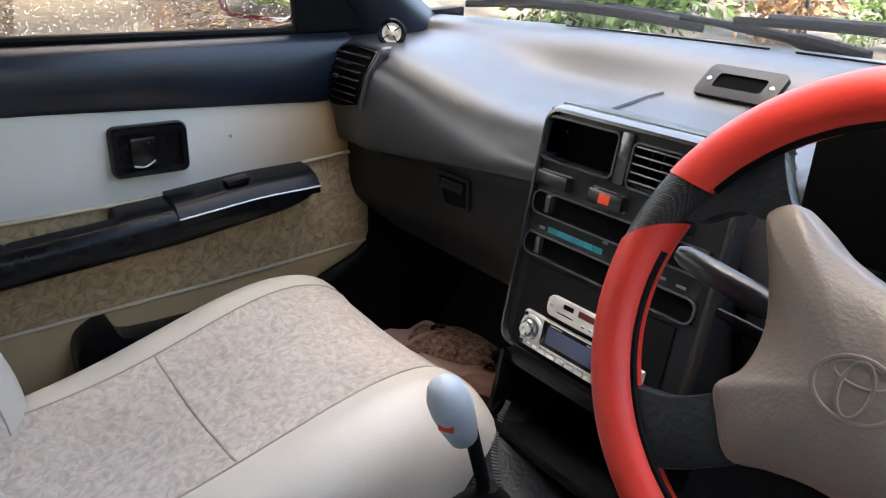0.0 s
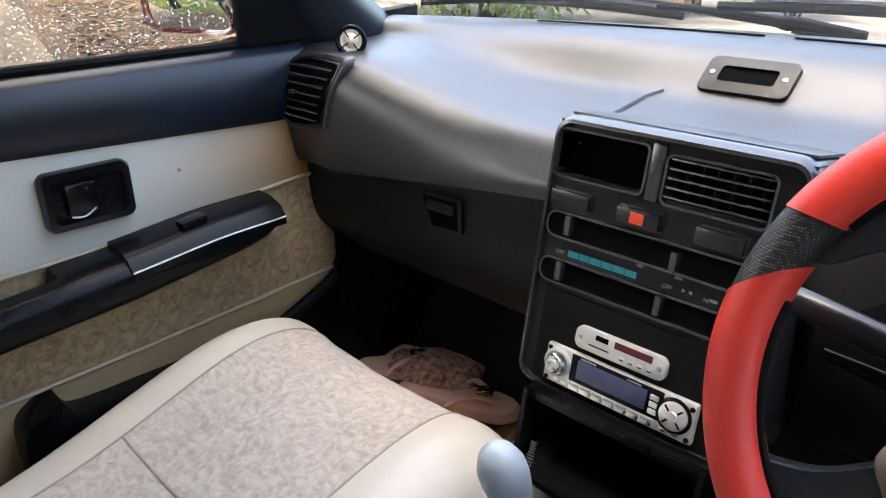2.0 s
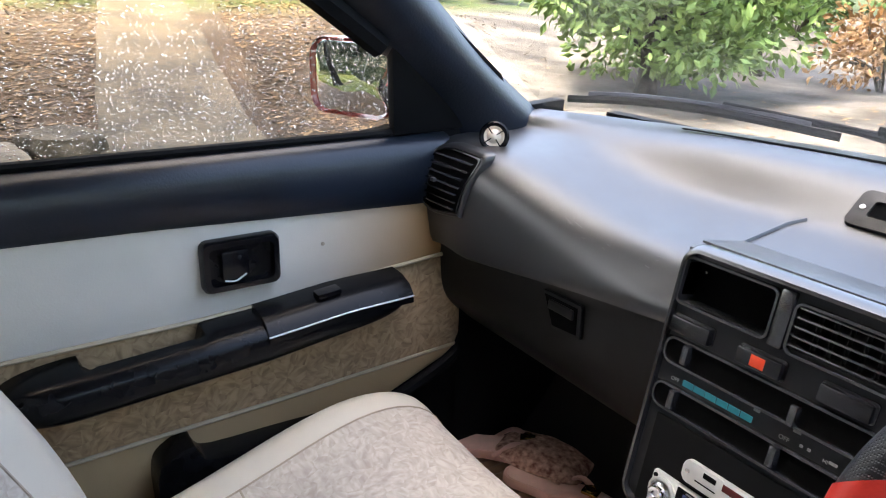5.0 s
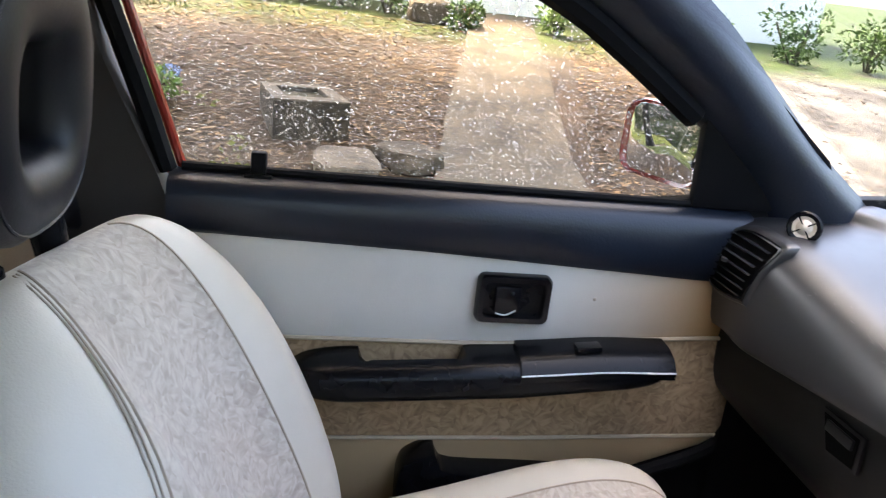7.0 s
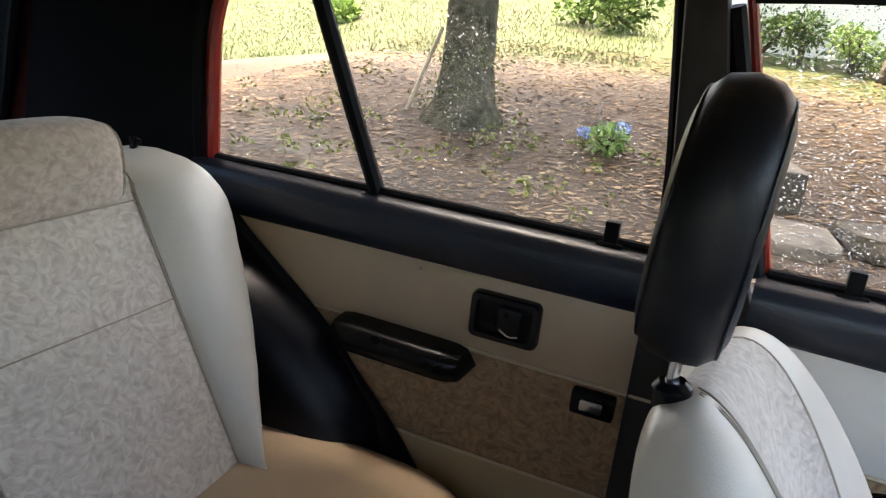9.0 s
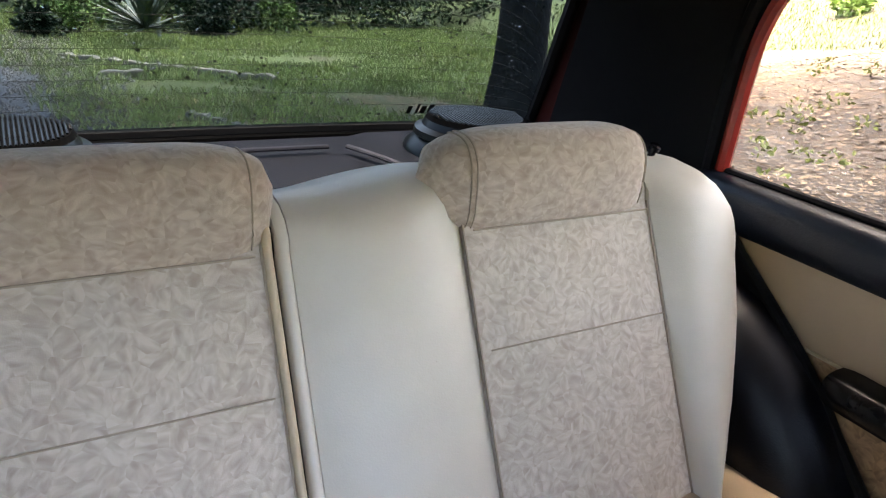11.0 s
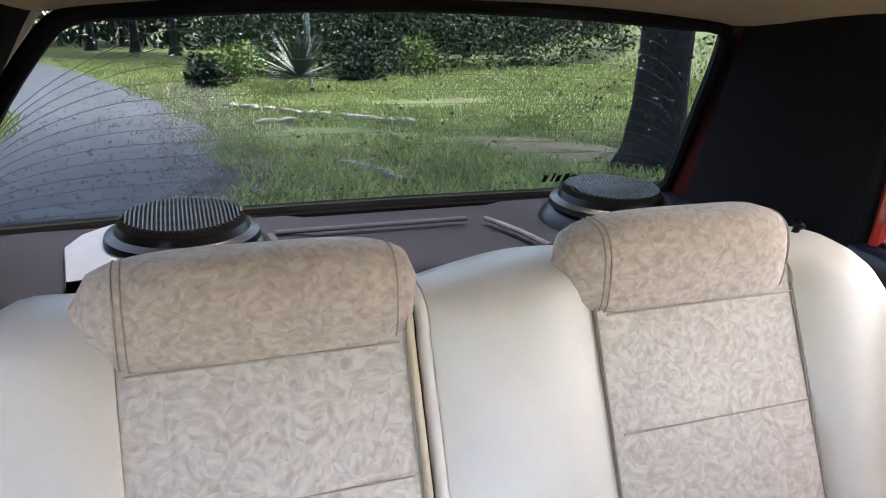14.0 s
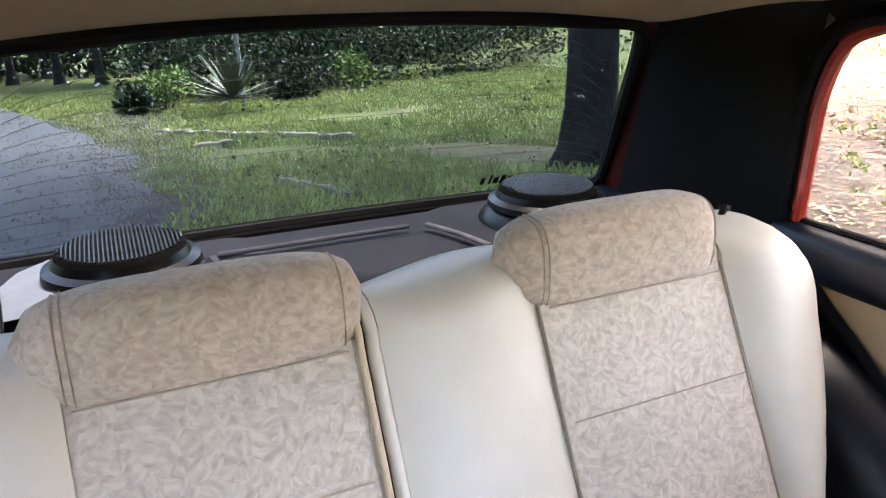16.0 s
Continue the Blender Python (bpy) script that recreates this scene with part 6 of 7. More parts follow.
def leaf_material(name, c1, c2):
    m = material(name, c1, 0.5, color2=c2, scale=3, big=0.8)
    nt = m.node_tree
    b = nt.nodes["Principled BSDF"]
    geo = nt.nodes.new("ShaderNodeNewGeometry")
    hsv = nt.nodes.new("ShaderNodeHueSaturation")
    mr = nt.nodes.new("ShaderNodeMapRange")
    mr.inputs["To Min"].default_value, mr.inputs["To Max"].default_value = 0.55, 1.5
    nt.links.new(geo.outputs["Random Per Island"], mr.inputs["Value"])
    nt.links.new(mr.outputs[0], hsv.inputs["Value"])
    nt.links.new(b.inputs["Base Color"].links[0].from_socket, hsv.inputs["Color"])
    nt.links.new(hsv.outputs[0], b.inputs["Base Color"])
    b.inputs["Specular IOR Level"].default_value = 0.08
    return m


LEAF = leaf_material("green_leaf", (0.045, 0.085, 0.022), (0.10, 0.15, 0.045))
LEAF_LIGHT = leaf_material("light_leaf", (0.13, 0.21, 0.06), (0.26, 0.36, 0.11))
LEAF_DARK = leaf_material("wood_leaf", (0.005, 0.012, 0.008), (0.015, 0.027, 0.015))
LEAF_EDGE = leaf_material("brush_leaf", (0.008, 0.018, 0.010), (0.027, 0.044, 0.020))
GRASS = leaf_material("grass_blade", (0.15, 0.185, 0.060), (0.36, 0.385, 0.150))
LITTER = leaf_material("fallen_leaf", (0.012, 0.0060, 0.0025), (0.25, 0.165, 0.085))
BARK = material("mossy_bark", (0.012, 0.015, 0.006), 0.95, spec=0.1, var=0.4, scale=10, bump=1.0, bump_scale=16, color2=(0.105, 0.092, 0.064), big=3)
BARK_DARK = material("wet_dark_bark", (0.008, 0.0075, 0.007), 0.9, spec=0.2, var=0.4, scale=14, bump=1.0, bump_scale=28, color2=(0.026, 0.024, 0.021), big=3)


def trunk_bm(x, y, h, r0, r1, seed, lean=(0, 0)):
    rows = []
    z0 = ground_z(x, y) - 0.15
    for i in range(19):
        f = i / 18
        z = z0 + h * f
        flare = 1 + 1.1 * math.exp(-(z - z0) / 0.24)
        r = (r0 + (r1 - r0) * f) * flare
        rows.append([(x + lean[0] * f + r * (1 + 0.13 * noise.noise((math.cos(a) * 1.7 + seed, math.sin(a) * 1.7, z * 0.9))) * math.cos(a), y + lean[1] * f + r * (1 + 0.13 * noise.noise((math.cos(a) * 1.7 + seed, math.sin(a) * 1.7, z * 0.9))) * math.sin(a), z) for a in np.linspace(0, 2 * math.pi, 23)[:-1]])
    return skin(rows, closed_u=True, caps=True)


def tree(x, y, h, r0, r1, seed, bark, leaf, crown_r, crown_n, size, label, lean=(0, 0), limbs=5, low=0.6):
    gz = ground_z(x, y)
    root = thing("tree", (x, y, gz), label, "tree")
    put(root, "trunk", trunk_bm(x, y, h, r0, r1, seed, lean), bark)
    rng = random.Random(seed)
    top = Vector((x + lean[0], y + lean[1], gz + h - 0.2))
    centres = []
    for k in range(limbs):
        a = 2 * math.pi * k / limbs + rng.uniform(-0.4, 0.4)
        start = Vector((x, y, gz)).lerp(top, rng.uniform(low, 0.95))
        tip = start + Vector((math.cos(a) * crown_r * 0.8, math.sin(a) * crown_r * 0.8, rng.uniform(0.3, 0.9) * crown_r))
        mid = start.lerp(tip, 0.5) + Vector((0, 0, 0.12 * crown_r))
        put(root, "limb", tube(smoothline([start, mid, tip], 5), [r1 * 0.6 * (1 - 0.085 * q) for q in range(11)], 8), bark)
        for q in range(3):
            c = mid.lerp(tip, rng.uniform(0.2, 1.1)) + Vector((rng.uniform(-0.3, 0.3), rng.uniform(-0.3, 0.3), rng.uniform(-0.2, 0.3))) * crown_r
            centres.append((c.x, c.y, c.z, crown_r * rng.uniform(0.28, 0.45), crown_n))
    cr = leaf_cloud("crown", leaf, centres, size, seed)
    under(root, cr)
    return root


# wide crowns, out of view, are added to shade the yard and the car
yard_tree = tree(-7.05, -3.25, 6.2, 0.27, 0.21, 3, BARK, LEAF, 4.6, 620, 0.20, "thick mossy grey-brown tree trunk in the yard", lean=(-0.35, -0.25), limbs=10, low=0.8)
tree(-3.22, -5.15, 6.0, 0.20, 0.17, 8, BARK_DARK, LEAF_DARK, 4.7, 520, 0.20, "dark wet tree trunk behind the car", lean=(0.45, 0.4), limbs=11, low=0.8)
under(yard_tree, leaf_cloud("moss", leaf_material("moss_leaf", (0.07, 0.09, 0.025), (0.16, 0.175, 0.06)), [(-7.07 + 0.36 * math.cos(a), -3.27 + 0.36 * math.sin(a), ground_z(-7.05, -3.25) + 0.06 + 0.30 * (k % 3), 0.13, 45) for k, a in enumerate(np.arange(0, 6.2, 0.35))], 0.024, 41))
stick = part("prop_stick", tube([(-7.0, -3.92, 0.20), (-7.1, -3.62, 1.12)], 0.022, 8), material("pale_stick", (0.45, 0.38, 0.28), 0.7))
tagged(stick, "pale wooden stick leaning against the tree", "stick")


def shrub(name, x, y, r, n, leaf, size, seed, label, squash=1.0, blobs=6):
    gz = ground_z(x, y)
    root = thing(name, (x, y, gz), label, "shrub")
    rng = random.Random(seed)
    cs = []
    for k in range(blobs):
        a, q = rng.uniform(0, 6.28), rng.uniform(0, 0.75) * r
        c = (x + q * math.cos(a), y + q * math.sin(a), gz + rng.uniform(0.35, 1.1) * r * squash)
        cs.append((*c, r * rng.uniform(0.35, 0.55), n))
        put(root, "stem", tube(smoothline([(x + 0.1 * q * math.cos(a), y + 0.1 * q * math.sin(a), gz - 0.05), (x + 0.4 * q * math.cos(a), y + 0.4 * q * math.sin(a), gz + 0.3 * r * squash), c]), 0.012 + 0.01 * r, 6), BARK)
    under(root, leaf_cloud("foliage", leaf, cs, size, seed))
    return root


# hedge and flower bed before the white house
for k, (x, y, r) in enumerate(((-13.2, -1.5, 0.5), (-13.3, -0.7, 0.62), (-13.3, 0.0, 0.66), (-13.2, 0.8, 0.6), (-13.0, 1.3, 0.4), (-12.3, 2.05, 0.34), (-12.6, 3.75, 0.42), (-12.7, 4.5, 0.5), (-12.9, 5.4, 0.55), (-12.6, 6.6, 0.6), (-12.4, 8.2, 0.7), (-12.3, 9.6, 0.75))):
    shrub("hedge_shrub", x, y, r, 150, LEAF if k % 3 else LEAF_LIGHT, 0.055, 20 + k, "leafy green garden shrub beside the house", 0.95)
# bushes to the west and front
for k, (x, y, r) in enumerate(((-15.2, -3.4, 0.8), (-16, -4.4, 0.9), (-27, -12, 1.2), (-28, -17, 1.3), (-30, -22.0, 1.4), (-14.5, -9.5, 0.35), (-11.8, 11.6, 0.8), (-10.5, 13.2, 1.0), (-8.5, 14.5, 1.1), (-5.5, 15.5, 1.2), (-2.5, 15.0, 1.1), (1.0, 15.0, 1.2), (4.0, 14.0, 1.2))):
    shrub("bush", x, y, r, 170, LEAF_LIGHT if k % 2 else LEAF, 0.085, 50 + k, "sunlit green bush at the edge of the yard", 0.9)
tree(-5.75, 7.05, 1.35, 0.10, 0.06, 31, BARK, LEAF_LIGHT, 1.5, 380, 0.085, "small light green leafy tree in front of the car", limbs=12, low=0.08)
tree(-6.3, 9.9, 3.0, 0.13, 0.09, 33, BARK, LEAF_LIGHT, 1.6, 260, 0.09, "slim garden tree with light green leaves", limbs=8, low=0.35)
shrub("young_shrub", -3.6, 11.2, 0.9, 190, LEAF_LIGHT, 0.07, 91, "low leafy shrub in front of the car", 0.8)
shrub("russet_shrub", -4.6, 10.4, 1.0, 190, leaf_material("russet_leaf", (0.26, 0.13, 0.05), (0.44, 0.27, 0.13)), 0.07, 92, "russet leaved shrub in front of the car", 0.9)

# blue flowers
hyd = shrub("flowering_plant", -6.75, -1.62, 0.26, 40, LEAF_LIGHT, 0.06, 77, "low garden plant with pale blue flower heads", 0.7)
BLUE = leaf_material("pale_blue_petal", (0.22, 0.32, 0.62), (0.42, 0.52, 0.80))
for x, y, z, r in ((-6.70, -1.47, 0.36, 0.085), (-6.62, -1.80, 0.30, 0.065)):
    under(hyd, leaf_cloud("flower_head", BLUE, [(x, y, ground_z(x, y) + z - 0.12, r, 160)], 0.022, int(100 * r), long=1.0))

# house
house = thing("house", (-16.0, 3.0, 1.2), "white rendered single storey house", "house")
WHITE = material("white_render", (0.92, 0.88, 0.80), 0.8, var=0.04, scale=4, bump=0.2, bump_scale=60)
put(house, "wall", plate([(-14.6, -1.95, 0.8), (-14.6, 10.0, 0.8), (-14.6, 10.0, 4.0), (-14.6, -1.95, 4.0)], (-0.25, 0, 0), 0.01), WHITE)
put(house, "wall", plate([(-14.86, -1.94, 0.8), (-20, -1.94, 0.8), (-20, -1.94, 4.0), (-14.86, -1.94, 4.0)], (0, 0.25, 0), 0.01), WHITE)
put(house, "roof", plate([(-14.0, -2.5, 4.02), (-14.0, 10.5, 4.02), (-18.5, 10.5, 5.6), (-18.5, -2.5, 5.6)], (0, 0, 0.12)), material("roof_tile_red", (0.24, 0.10, 0.06), 0.8))
hw = put(house, "window", plate([(-14.592, 5.2, 1.9), (-14.592, 6.6, 1.9), (-14.592, 6.6, 3.1), (-14.592, 5.2, 3.1)], (0.03, 0, 0), 0.005), WHITE)
under(hw, part("pane", plate([(-14.56, 5.3, 2.0), (-14.56, 6.5, 2.0), (-14.56, 6.5, 3.0), (-14.56, 5.3, 3.0)], (0.006, 0, 0)), NEAR_BLACK))

# stones
STONE = material("rough_stone", (0.024, 0.018, 0.010), 0.9, var=0.3, scale=9, bump=0.9, bump_scale=40, color2=(0.085, 0.066, 0.040), big=3)


def stone(x, y, sx_, sy_, sz_, turn, label, mat=None, name="stone", seed=0, square=0.6):
    bm = bmesh.new()
    bmesh.ops.create_icosphere(bm, subdivisions=3, radius=0.5)
    for v in bm.verts:
        n = v.co.normalized()
        q = Vector([math.copysign(abs(c) ** square, c) for c in n]) * 0.5
        v.co = q * (1 + 0.22 * noise.noise(n * 1.8 + Vector((seed, 0, 0))))
        v.co = Vector((v.co.x * sx_, v.co.y * sy_, v.co.z * sz_))
    ob = part(name, bm, mat or STONE, None, "", pose(x, y, ground_z(x, y) + 0.30 * sz_, 0, 0, turn))
    tagged(ob, label, "stone")
    return ob


KERB = material("pale_kerb", (0.045, 0.042, 0.034), 0.85, color2=(0.15, 0.138, 0.115), scale=9, bump=0.6, bump_scale=50)
STEP = material("worn_slab", (0.055, 0.042, 0.027), 0.85, color2=(0.16, 0.128, 0.088), scale=14, bump=0.7, bump_scale=40)
stone(-4.9, 0.12, 0.72, 0.44, 0.12, 4, "flat pale stepping stone beside the path", STEP, "stepping_stone", 1, 0.4)
stone(-5.1, 0.60, 0.60, 0.46, 0.20, 20, "rough brown boulder beside the path", None, "boulder", 2)
stone(-12.75, 1.55, 0.5, 0.85, 0.45, 5, "pale stone block by the flower bed", None, "stone_block", 3)


def kerb(a, b, w, h, seed):
    """A long low kerb stone from a to b with broken edges."""
    a, b = Vector((*a, 0)), Vector((*b, 0))
    d = (b - a).normalized()
    s = Vector((-d.y, d.x, 0))
    rows = []
    for i in range(13):
        p = a.lerp(b, i / 12)
        g = ground_z(p.x, p.y)
        q = 1 + 0.45 * noise.noise((p.x * 9, p.y * 9, seed))
        end = 0.75 if i in (0, 12) else 1.0
        rows.append([p + s * u * w * q * end + Vector((0, 0, g + v * h * q * end)) for u, v in ((-0.5, -0.6), (-0.48, 0.75), (-0.38, 0.95), (0.0, 1.0), (0.38, 0.93), (0.48, 0.7), (0.5, -0.6))])
    ob = part("kerb_stone", skin(rows, caps=True), KERB)
    tagged(ob, "weathered pale kerb stone lying in the grass", "kerb stone", "kerb stones")


for k, (a, b) in enumerate((((-0.20, -10.39), (-0.78, -9.60)), ((-0.82, -9.55), (-1.36, -8.92)), ((-1.40, -8.87), (-2.13, -8.04)), ((-0.42, -8.34), (-0.88, -8.40)), ((-0.80, -6.06), (-0.97, -5.56)), ((-0.985, -5.50), (-1.13, -5.05)))):
    kerb(a, b, 0.12 if k < 4 else 0.08, 0.075 if k < 4 else 0.05, k)

BLOCK = pose(-6.3, -0.27, ground_z(-6.3, -0.27), 0, 0, 12) @ Matrix.Diagonal((1.75, 1.05, 0.60, 1))
block = thing("concrete_block", (-6.3, -0.36, ground_z(-6.3, -0.36)), "hollow square concrete block standing in the yard", "concrete block")
hb = [[(a * s, b * s, z) for a, b in ((-0.5, -0.5), (0.5, -0.5), (0.5, 0.5), (-0.5, 0.5))] for s, z in ((0.60, -0.1), (0.60, 0.445), (0.585, 0.455), (0.375, 0.455), (0.36, 0.445), (0.36, 0.2))]
bm = skin(hb, closed_u=True)
bmesh.ops.subdivide_edges(bm, edges=list(bm.edges), cuts=2, use_grid_fill=True)
for v in bm.verts:
    v.co += 0.006 * noise.noise_vector(v.co * 9)
bmesh.ops.transform(bm, matrix=BLOCK, verts=bm.verts)
put(block, "shell", bm, material("mossy_concrete", (0.016, 0.012, 0.007), 0.9, var=0.3, scale=12, bump=0.8, bump_scale=60, color2=(0.060, 0.046, 0.027)))
bm = skin([[(a * s, b * s, z) for a, b in ((-0.5, -0.5), (0.5, -0.5), (0.5, 0.5), (-0.5, 0.5))] for s, z in ((0.602, 0.435), (0.598, 0.460), (0.372, 0.460), (0.368, 0.43))], closed_u=True)
bmesh.ops.transform(bm, matrix=BLOCK, verts=bm.verts)
put(block, "rim", bm, STEP)
put(block, "fill", plate([BLOCK @ Vector((a, b, 0.38)) for a, b in ((-0.19, -0.19), (0.19, -0.19), (0.19, 0.19), (-0.19, 0.19))], (0, 0, -0.1)), BARK)

# behind the car: spiky plant, pole, shrubs, woods
agave = thing("spiky_plant", (-1.5, -12.2, ground_z(-1.5, -12.2)), "large spiky rosette plant with pale striped leaves", "agave")
AG = material("striped_agave", (0.012, 0.022, 0.014), 0.5, color2=(0.060, 0.080, 0.050), scale=8, big=20)
rng = random.Random(5)
for k in range(64):
    a, up = rng.uniform(0, 6.28), rng.uniform(-0.15, 1.35)
    l = rng.uniform(0.6, 0.85)
    d = Vector((math.cos(a) * math.cos(up), math.sin(a) * math.cos(up), math.sin(up)))
    s = Vector((-math.sin(a), math.cos(a), 0))
    base = Vector((-1.5, -12.2, ground_z(-1.5, -12.2) + 0.26))
    bm = skin([[base + d * l * f - s * w, base + d * l * f + Vector((0, 0, -w * 0.4)), base + d * l * f + s * w] for f, w in ((0, 0.03), (0.3, 0.04), (0.7, 0.028), (1.0, 0.002))])
    put(agave, "leaf", bm, AG)
pole = part("utility_pole", tube([(-1.95, -13.7, -0.7), (-1.88, -13.7, 1.5), (-1.84, -13.7, 4.5)], 0.038, 10), material("grey_pole", (0.17, 0.18, 0.18), 0.7))
tagged(pole, "slim grey utility pole behind the spiky plant", "pole")
for k, (x, y, r) in enumerate(((-0.1, -12.6, 0.32), (-0.6, -13.5, 0.55), (-3.2, -15.0, 0.8), (-4.6, -15.6, 0.9), (-2.9, -14.0, 0.4))):
    shrub("wild_shrub", x, y, r, 150, LEAF if k % 2 else LEAF_DARK, 0.06, 120 + k, "wild green shrub in the rough grass", 0.9)
k = 0
for x, y in ((-17, -33), (-13, -31), (-9.5, -29), (-7, -27), (-5, -24), (-3.2, -22.5), (-1.3, -23), (0.3, -25), (1.5, -27), (3.0, -29), (5, -27), (7, -30), (9.5, -28), (12, -26), (-22, -35), (15, -24), (2.2, -34), (-11, -36), (5.5, -36)):
    rr = random.Random(k)
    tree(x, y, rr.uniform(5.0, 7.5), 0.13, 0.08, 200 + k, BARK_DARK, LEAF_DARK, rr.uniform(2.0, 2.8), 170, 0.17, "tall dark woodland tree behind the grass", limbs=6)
    k += 1
edge = ((-2.6, -15.2), (-4.0, -16.2), (-5.4, -17.0), (-7.0, -18.0), (-8.6, -19.0), (-10.2, -20.0), (-12.0, -21.0), (-14.0, -22.2), (-1.2, -16.6))
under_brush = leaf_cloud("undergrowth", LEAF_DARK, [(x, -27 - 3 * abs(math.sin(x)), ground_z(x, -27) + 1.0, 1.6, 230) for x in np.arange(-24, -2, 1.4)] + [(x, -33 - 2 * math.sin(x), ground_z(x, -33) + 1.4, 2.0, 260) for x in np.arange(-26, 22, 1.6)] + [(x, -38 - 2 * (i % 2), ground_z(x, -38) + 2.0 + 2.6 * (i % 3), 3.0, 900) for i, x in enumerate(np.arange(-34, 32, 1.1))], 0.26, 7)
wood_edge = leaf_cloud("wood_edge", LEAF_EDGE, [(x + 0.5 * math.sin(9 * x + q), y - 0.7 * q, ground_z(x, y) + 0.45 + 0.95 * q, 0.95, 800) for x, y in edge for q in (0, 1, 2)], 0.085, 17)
tagged(wood_edge, "tangled green brush at the foot of the wood", "undergrowth", kind="stuff")
tagged(under_brush, "dense dark undergrowth along the wood's edge", "undergrowth", kind="stuff")
west_wood = leaf_cloud("far_woods", LEAF, [(-38 - 3 * math.sin(y), y, ground_z(-38, y) + 1.2 + 1.8 * (i % 2), 2.4, 260) for i, y in enumerate(np.arange(-34, -3, 1.7))] + [(x, 22 + 2 * math.sin(x * 2), 1.6 + 1.7 * (i % 2), 2.1, 260) for i, x in enumerate(np.arange(-16, 22, 1.7))], 0.22, 9)
# never in view: a leafy screen added to cut light from the driver's side
east_wood = leaf_cloud("east_woods", LEAF, [(11 + 2 * math.sin(y * 1.3), y, 1.5 + 2.4 * (i % 3), 2.2, 230) for i, y in enumerate(np.arange(-26, 22, 1.1))], 0.24, 19)
tagged(east_wood, "unseen leafy screen to the east, added to block side light", "woods", kind="stuff")
tagged(west_wood, "sunlit leafy woods round the yard", "woods", kind="stuff")


def scatter(name, mat, n, area, make, seed, label, category):
    """Many tiny things strewn over the ground as one mesh."""
    rng = np.random.default_rng(seed)
    verts, faces = [], []
    while n > 0:
        x, y = area(rng)
        n -= 1
        make(rng, x, y, ground_z(x, y), verts, faces)
    me = bpy.data.meshes.new(name)
    me.from_pydata(verts, [], faces)
    me.materials.append(mat)
    return tagged(new(name, me), label, category, kind="stuff")


def blade(rng, x, y, z, verts, faces):
    h, a = 0.02 + 0.085 * rng.random() ** 1.5, rng.uniform(0, 6.28)
    dx, dy = math.cos(a) * h * 0.5, math.sin(a) * h * 0.5
    w = 0.0035 + 0.0004 * abs(y)
    i = len(verts)
    verts += [(x - w * math.sin(a), y + w * math.cos(a), z - 0.01), (x + w * math.sin(a), y - w * math.cos(a), z - 0.01), (x + dx * 0.4, y + dy * 0.4, z + h * 0.7), (x + dx, y + dy, z + h)]
    faces += [(i, i + 1, i + 2), (i + 1, i + 3, i + 2)]


def dead_leaf(rng, x, y, z, verts, faces):
    a, s = rng.uniform(0, 6.28), 0.008 + 0.042 * rng.random() ** 1.8
    t = rng.uniform(-0.5, 0.5)
    c, d = math.cos(a) * s, math.sin(a) * s
    i = len(verts)
    verts += [(x - c, y - d, z + 0.006), (x - d * 0.5, y + c * 0.5, z + 0.01 + s * 0.3 * abs(t)), (x + c, y + d, z + 0.006 + s * 0.3), (x + d * 0.5, y - c * 0.5, z + 0.008)]
    faces += [(i, i + 1, i + 2, i + 3)]


def lawn(rng):
    while True:
        y = -3.7 - 18 * rng.random() ** 1.8
        x = rng.uniform(-11, 5.0)
        bend = 1.0 + 0.24 * max(0.0, -y - 8.5)
        if abs(x - bend) > 0.84 + 0.30 * noise.noise((x, y * 0.8, 7)) and -y > 3.7 - 1.2 * min(0, x + 2.5) and (noise.noise((x * 0.5, y * 0.5, 4)) > -0.32 or y < -11):
            return x, y


def yard(rng):
    while True:
        x, y = 2.4 - 15 * rng.random() ** 0.75, rng.uniform(-7, 9)
        if not (0.8 + 0.24 * (-x - 5.0) < y < 2.1 + 0.24 * (-x - 5.0)) and (y + 0.3 * x < 1.9 or rng.random() < 0.12):
            return x, y


def pebble(rng, x, y, z, verts, faces):
    s = rng.uniform(0.010, 0.032)
    i = len(verts)
    verts += [(x + s * rng.uniform(0.7, 1.2) * math.cos(a), y + s * rng.uniform(0.7, 1.2) * math.sin(a), z + 0.025) for a in (0.2, 1.6, 2.9, 4.3, 5.3)] + [(x, y, z + 0.03 + s * 0.7)]
    faces += [(i + k, i + (k + 1) % 5, i + 5) for k in range(5)]


def verge(rng):
    y = -3.6 - 11 * rng.random() ** 1.4
    return 1.0 + (-0.90 + rng.normal() * 0.30 if rng.random() < 0.75 else rng.uniform(-1.0, 1.0)), y


scatter("gravel", leaf_material("grey_gravel", (0.045, 0.040, 0.038), (0.13, 0.12, 0.112)), 5200, verge, pebble, 21, "loose grey gravel along the edge of the drive", "gravel")
sticker = thing("window_sticker", RG(-0.62, 0.12), "small black sticker letters on the rear glass", "sticker")
for k, (w, h) in enumerate(((0.010, 0.018), (0.006, 0.024), (0.012, 0.018), (0.011, 0.022), (0.012, 0.018), (0.010, 0.016), (0.008, 0.02))):
    p = RG(-0.54 - 0.024 * k, 0.095) + Vector((0, 0.005, 0))
    put(sticker, "letter_bar", plate([p + Vector((a, 0.72 * b, b)) for a, b in ((0, 0), (w, 0), (w, h), (0, h))], (0, 0.001, 0)), MATTE)
scatter("grass", GRASS, 125000, lawn, blade, 3, "rough uneven green grass", "grass")
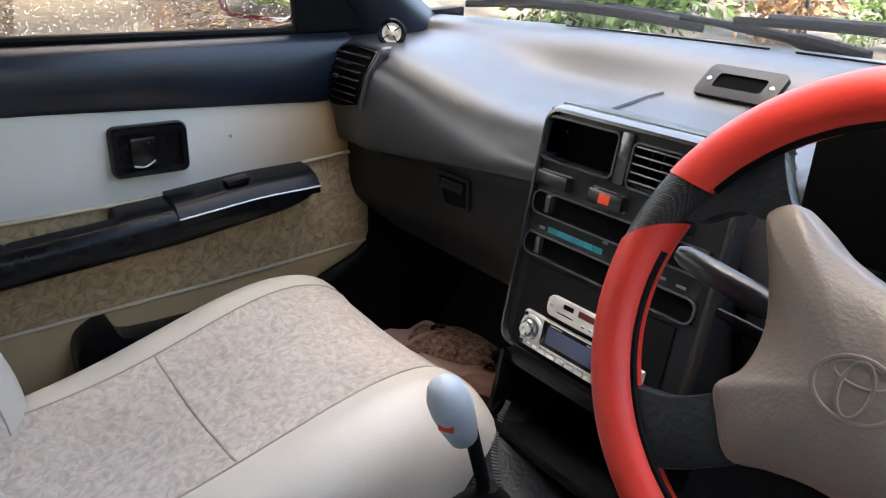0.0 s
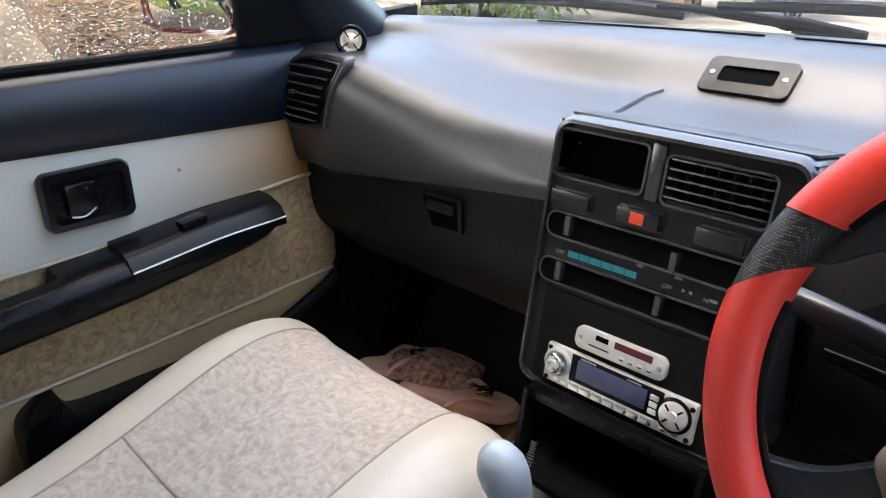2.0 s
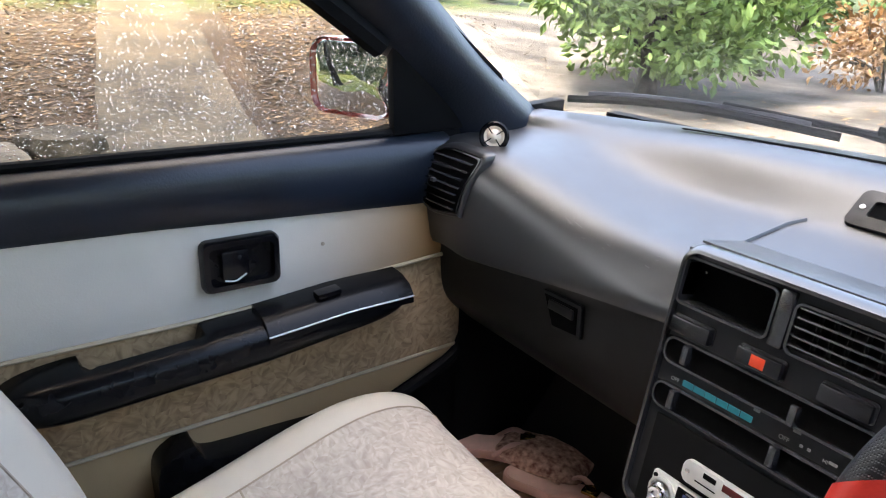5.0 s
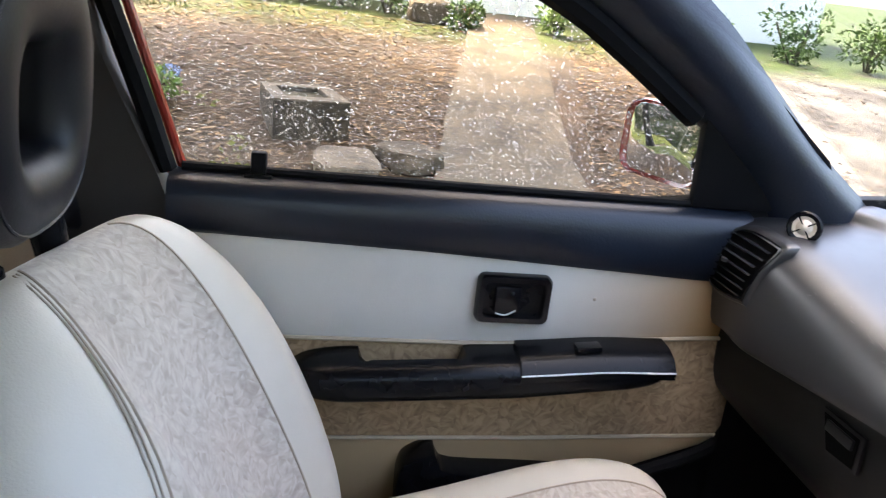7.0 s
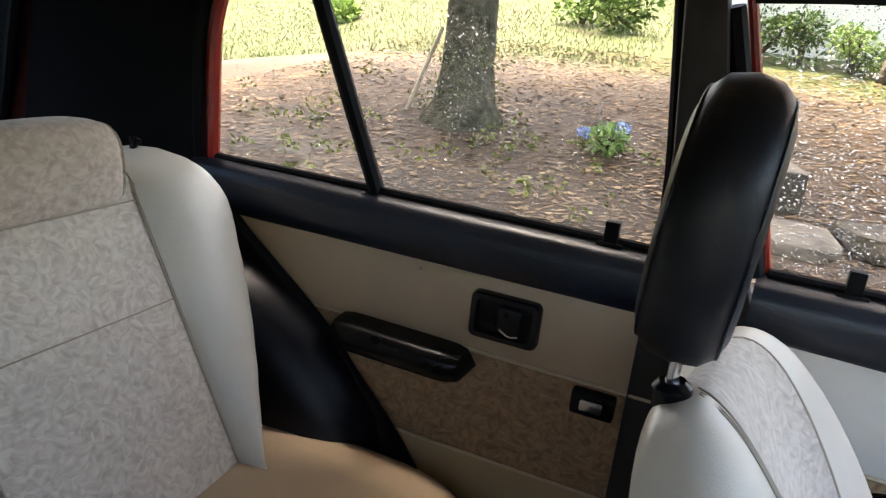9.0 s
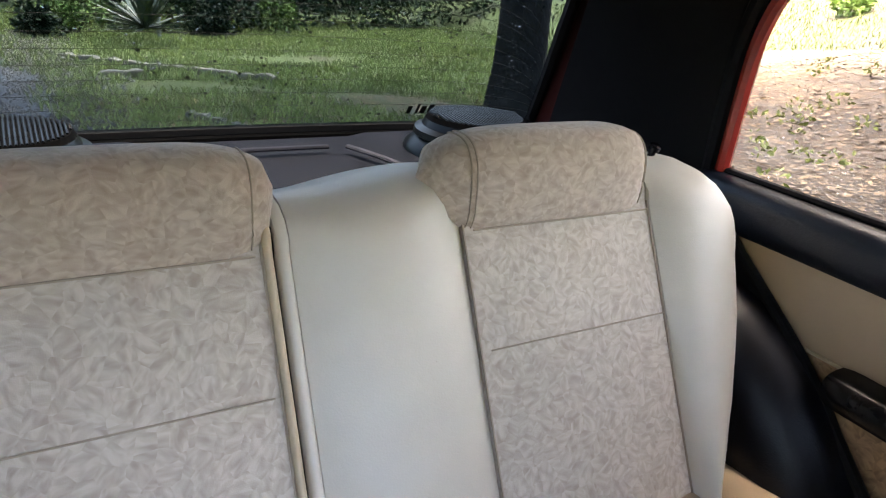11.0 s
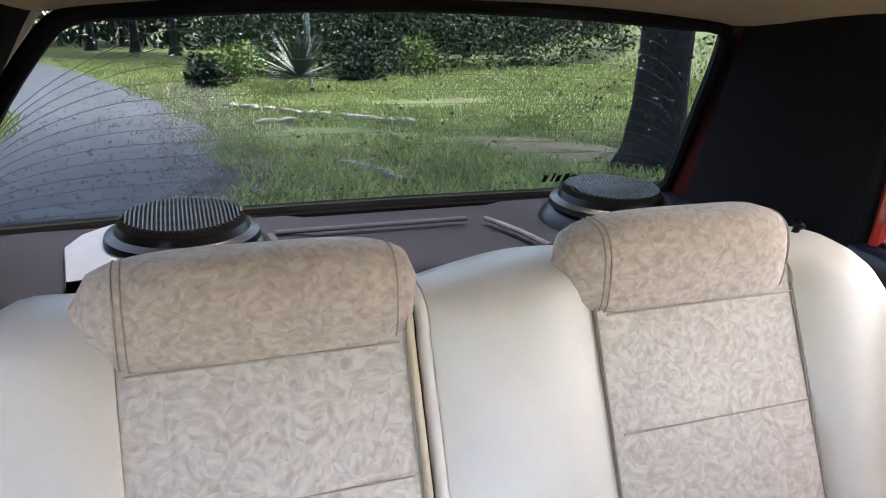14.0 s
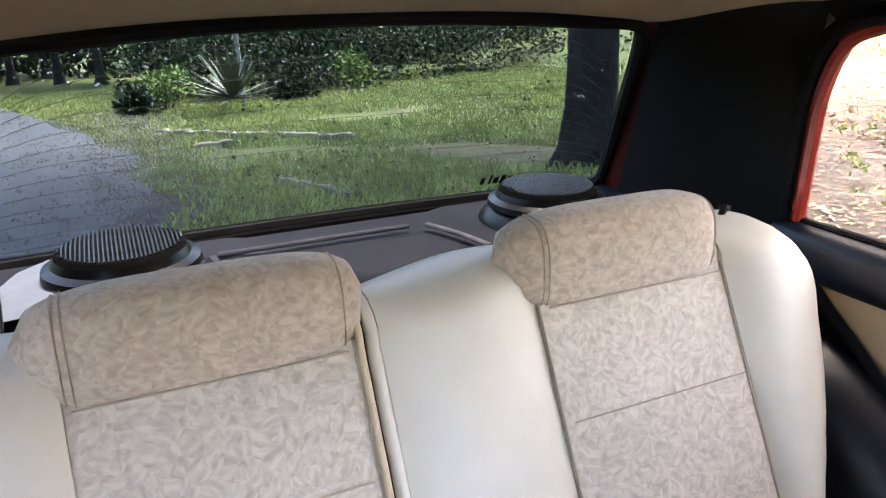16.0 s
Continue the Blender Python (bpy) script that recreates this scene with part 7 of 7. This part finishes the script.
scatter("meadow_grass", leaf_material("meadow_blade", (0.034, 0.062, 0.010), (0.076, 0.112, 0.020)), 26000, lambda rng: (-11.3 - 16 * rng.random() ** 1.3, rng.uniform(-20, -2.2)), blade, 13, "bright sunlit meadow grass", "grass")
scatter("fallen_leaves", LITTER, 60000, yard, dead_leaf, 4, "brown fallen leaves strewn over damp earth", "leaf litter")
wr = np.random.default_rng(5)
patches = ((-4.9, -1.3, 0.4), (-5.4, -2.6, 0.5), (-4.6, -3.6, 0.5), (-5.9, -4.9, 0.6), (-6.9, -2.6, 0.35), (-6.4, -4.2, 0.5), (-7.3, -3.7, 0.35), (-6.6, -1.7, 0.3), (-8.4, -5.6, 0.6))
spots = [(px + wr.normal() * s, py + wr.normal() * s) for px, py, s in patches for _ in range(7)]
weeds = leaf_cloud("weeds", leaf_material("weed_leaf", (0.10, 0.12, 0.032), (0.22, 0.23, 0.07)), [(x, y, ground_z(x, y) + 0.05, 0.09, 16) for x, y in spots], 0.045, 5, long=1.3)
tagged(weeds, "scattered small green weeds on bare earth", "weeds", kind="stuff")

# ---- raindrops on the glass ----
WATER = bpy.data.materials.new("rain_water")
WATER.use_nodes = True
wb = WATER.node_tree.nodes["Principled BSDF"]
wb.inputs["Transmission Weight"].default_value, wb.inputs["Roughness"].default_value, wb.inputs["IOR"].default_value = 1.0, 0.13, 1.33


def drops(name, n, place, out, seed, rmax, label):
    """Flattened domes of water on a pane; place(rng) gives a point, out its outer normal."""
    rng = np.random.default_rng(seed)
    o = Vector(out).normalized()
    s = o.cross(Vector((0, 1, 0)))
    if s.length < 0.1:
        s = o.cross(Vector((1, 0, 0)))
    s.normalize()
    u = o.cross(s)
    verts, faces = [], []
    for _ in range(n):
        p = Vector(place(rng))
        r = rmax * (0.25 + 0.75 * rng.random() ** 2.5)
        st = 1 + 0.5 * rng.random()
        i = len(verts)
        for ring_r, hgt in ((1.0, 0.0), (0.72, 0.16)):
            for k in range(7):
                a = 2 * math.pi * k / 7
                verts.append(tuple(p + u * (r * ring_r * math.cos(a)) + s * (r * ring_r * st * math.sin(a)) + o * (r * hgt)))
        verts.append(tuple(p + o * r * 0.22))
        for k in range(7):
            q = (k + 1) % 7
            faces += [(i + k, i + q, i + 7 + q, i + 7 + k), (i + 7 + k, i + 7 + q, i + 14)]
        faces.append(tuple(i + k for k in range(6, -1, -1)))
    me = bpy.data.meshes.new(name)
    me.from_pydata(verts, [], faces)
    me.materials.append(WATER)
    for f in me.polygons:
        f.use_smooth = True
    ob = tagged(new(name, me), label, "raindrops", kind="stuff")
    ob.visible_shadow = False
    return ob


def on_front_door(rng):
    while True:
        y, z = rng.uniform(-0.26, 0.60), rng.uniform(0.955, 1.31)
        if y > -0.17 - 0.27 * (z - 0.95) and (z < 1.09 or y < 0.58 - 1.75 * (z - 1.08)):
            return sx(z) - 0.0155, y, z


def on_rear_door(rng):
    z = rng.uniform(0.955, 1.25)
    return sx(z) - 0.0155, rng.uniform(-1.12, -0.36), z


drops("raindrops", 16000, on_front_door, (-1, 0, -0.2), 1, 0.0013, "raindrops beaded on the front door glass")
drops("raindrops", 6000, on_rear_door, (-1, 0, -0.2), 2, 0.0011, "raindrops beaded on the rear door glass")
drops("raindrops", 900, lambda rng: RG(rng.uniform(-0.95, 0.95), rng.random() ** 0.8 * 0.96) + Vector((0, -0.0045, 0)), (0, -0.8, 0.55), 3, 0.0026, "raindrops on the rear window")
# raindrops that look dark against the view: the darkness is their opaque colour
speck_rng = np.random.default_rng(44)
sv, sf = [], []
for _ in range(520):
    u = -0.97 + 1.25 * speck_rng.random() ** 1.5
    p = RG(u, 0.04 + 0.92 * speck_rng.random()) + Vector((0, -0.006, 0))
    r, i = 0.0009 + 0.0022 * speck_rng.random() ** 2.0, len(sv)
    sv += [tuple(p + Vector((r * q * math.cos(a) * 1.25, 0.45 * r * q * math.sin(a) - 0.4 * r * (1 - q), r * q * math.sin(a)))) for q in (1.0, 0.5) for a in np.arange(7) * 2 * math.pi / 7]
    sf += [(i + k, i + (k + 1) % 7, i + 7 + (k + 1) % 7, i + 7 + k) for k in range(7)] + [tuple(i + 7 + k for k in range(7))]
speck_mesh = bpy.data.meshes.new("dark_drops")
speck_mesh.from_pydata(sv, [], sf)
speck_mesh.materials.append(material("dark_drop_colour", (0.010, 0.011, 0.010), 0.4, spec=0.3))
tagged(new("dark_drops", speck_mesh), "dark raindrops on the rear glass, darkness put into their colour", "dirt specks", kind="stuff")
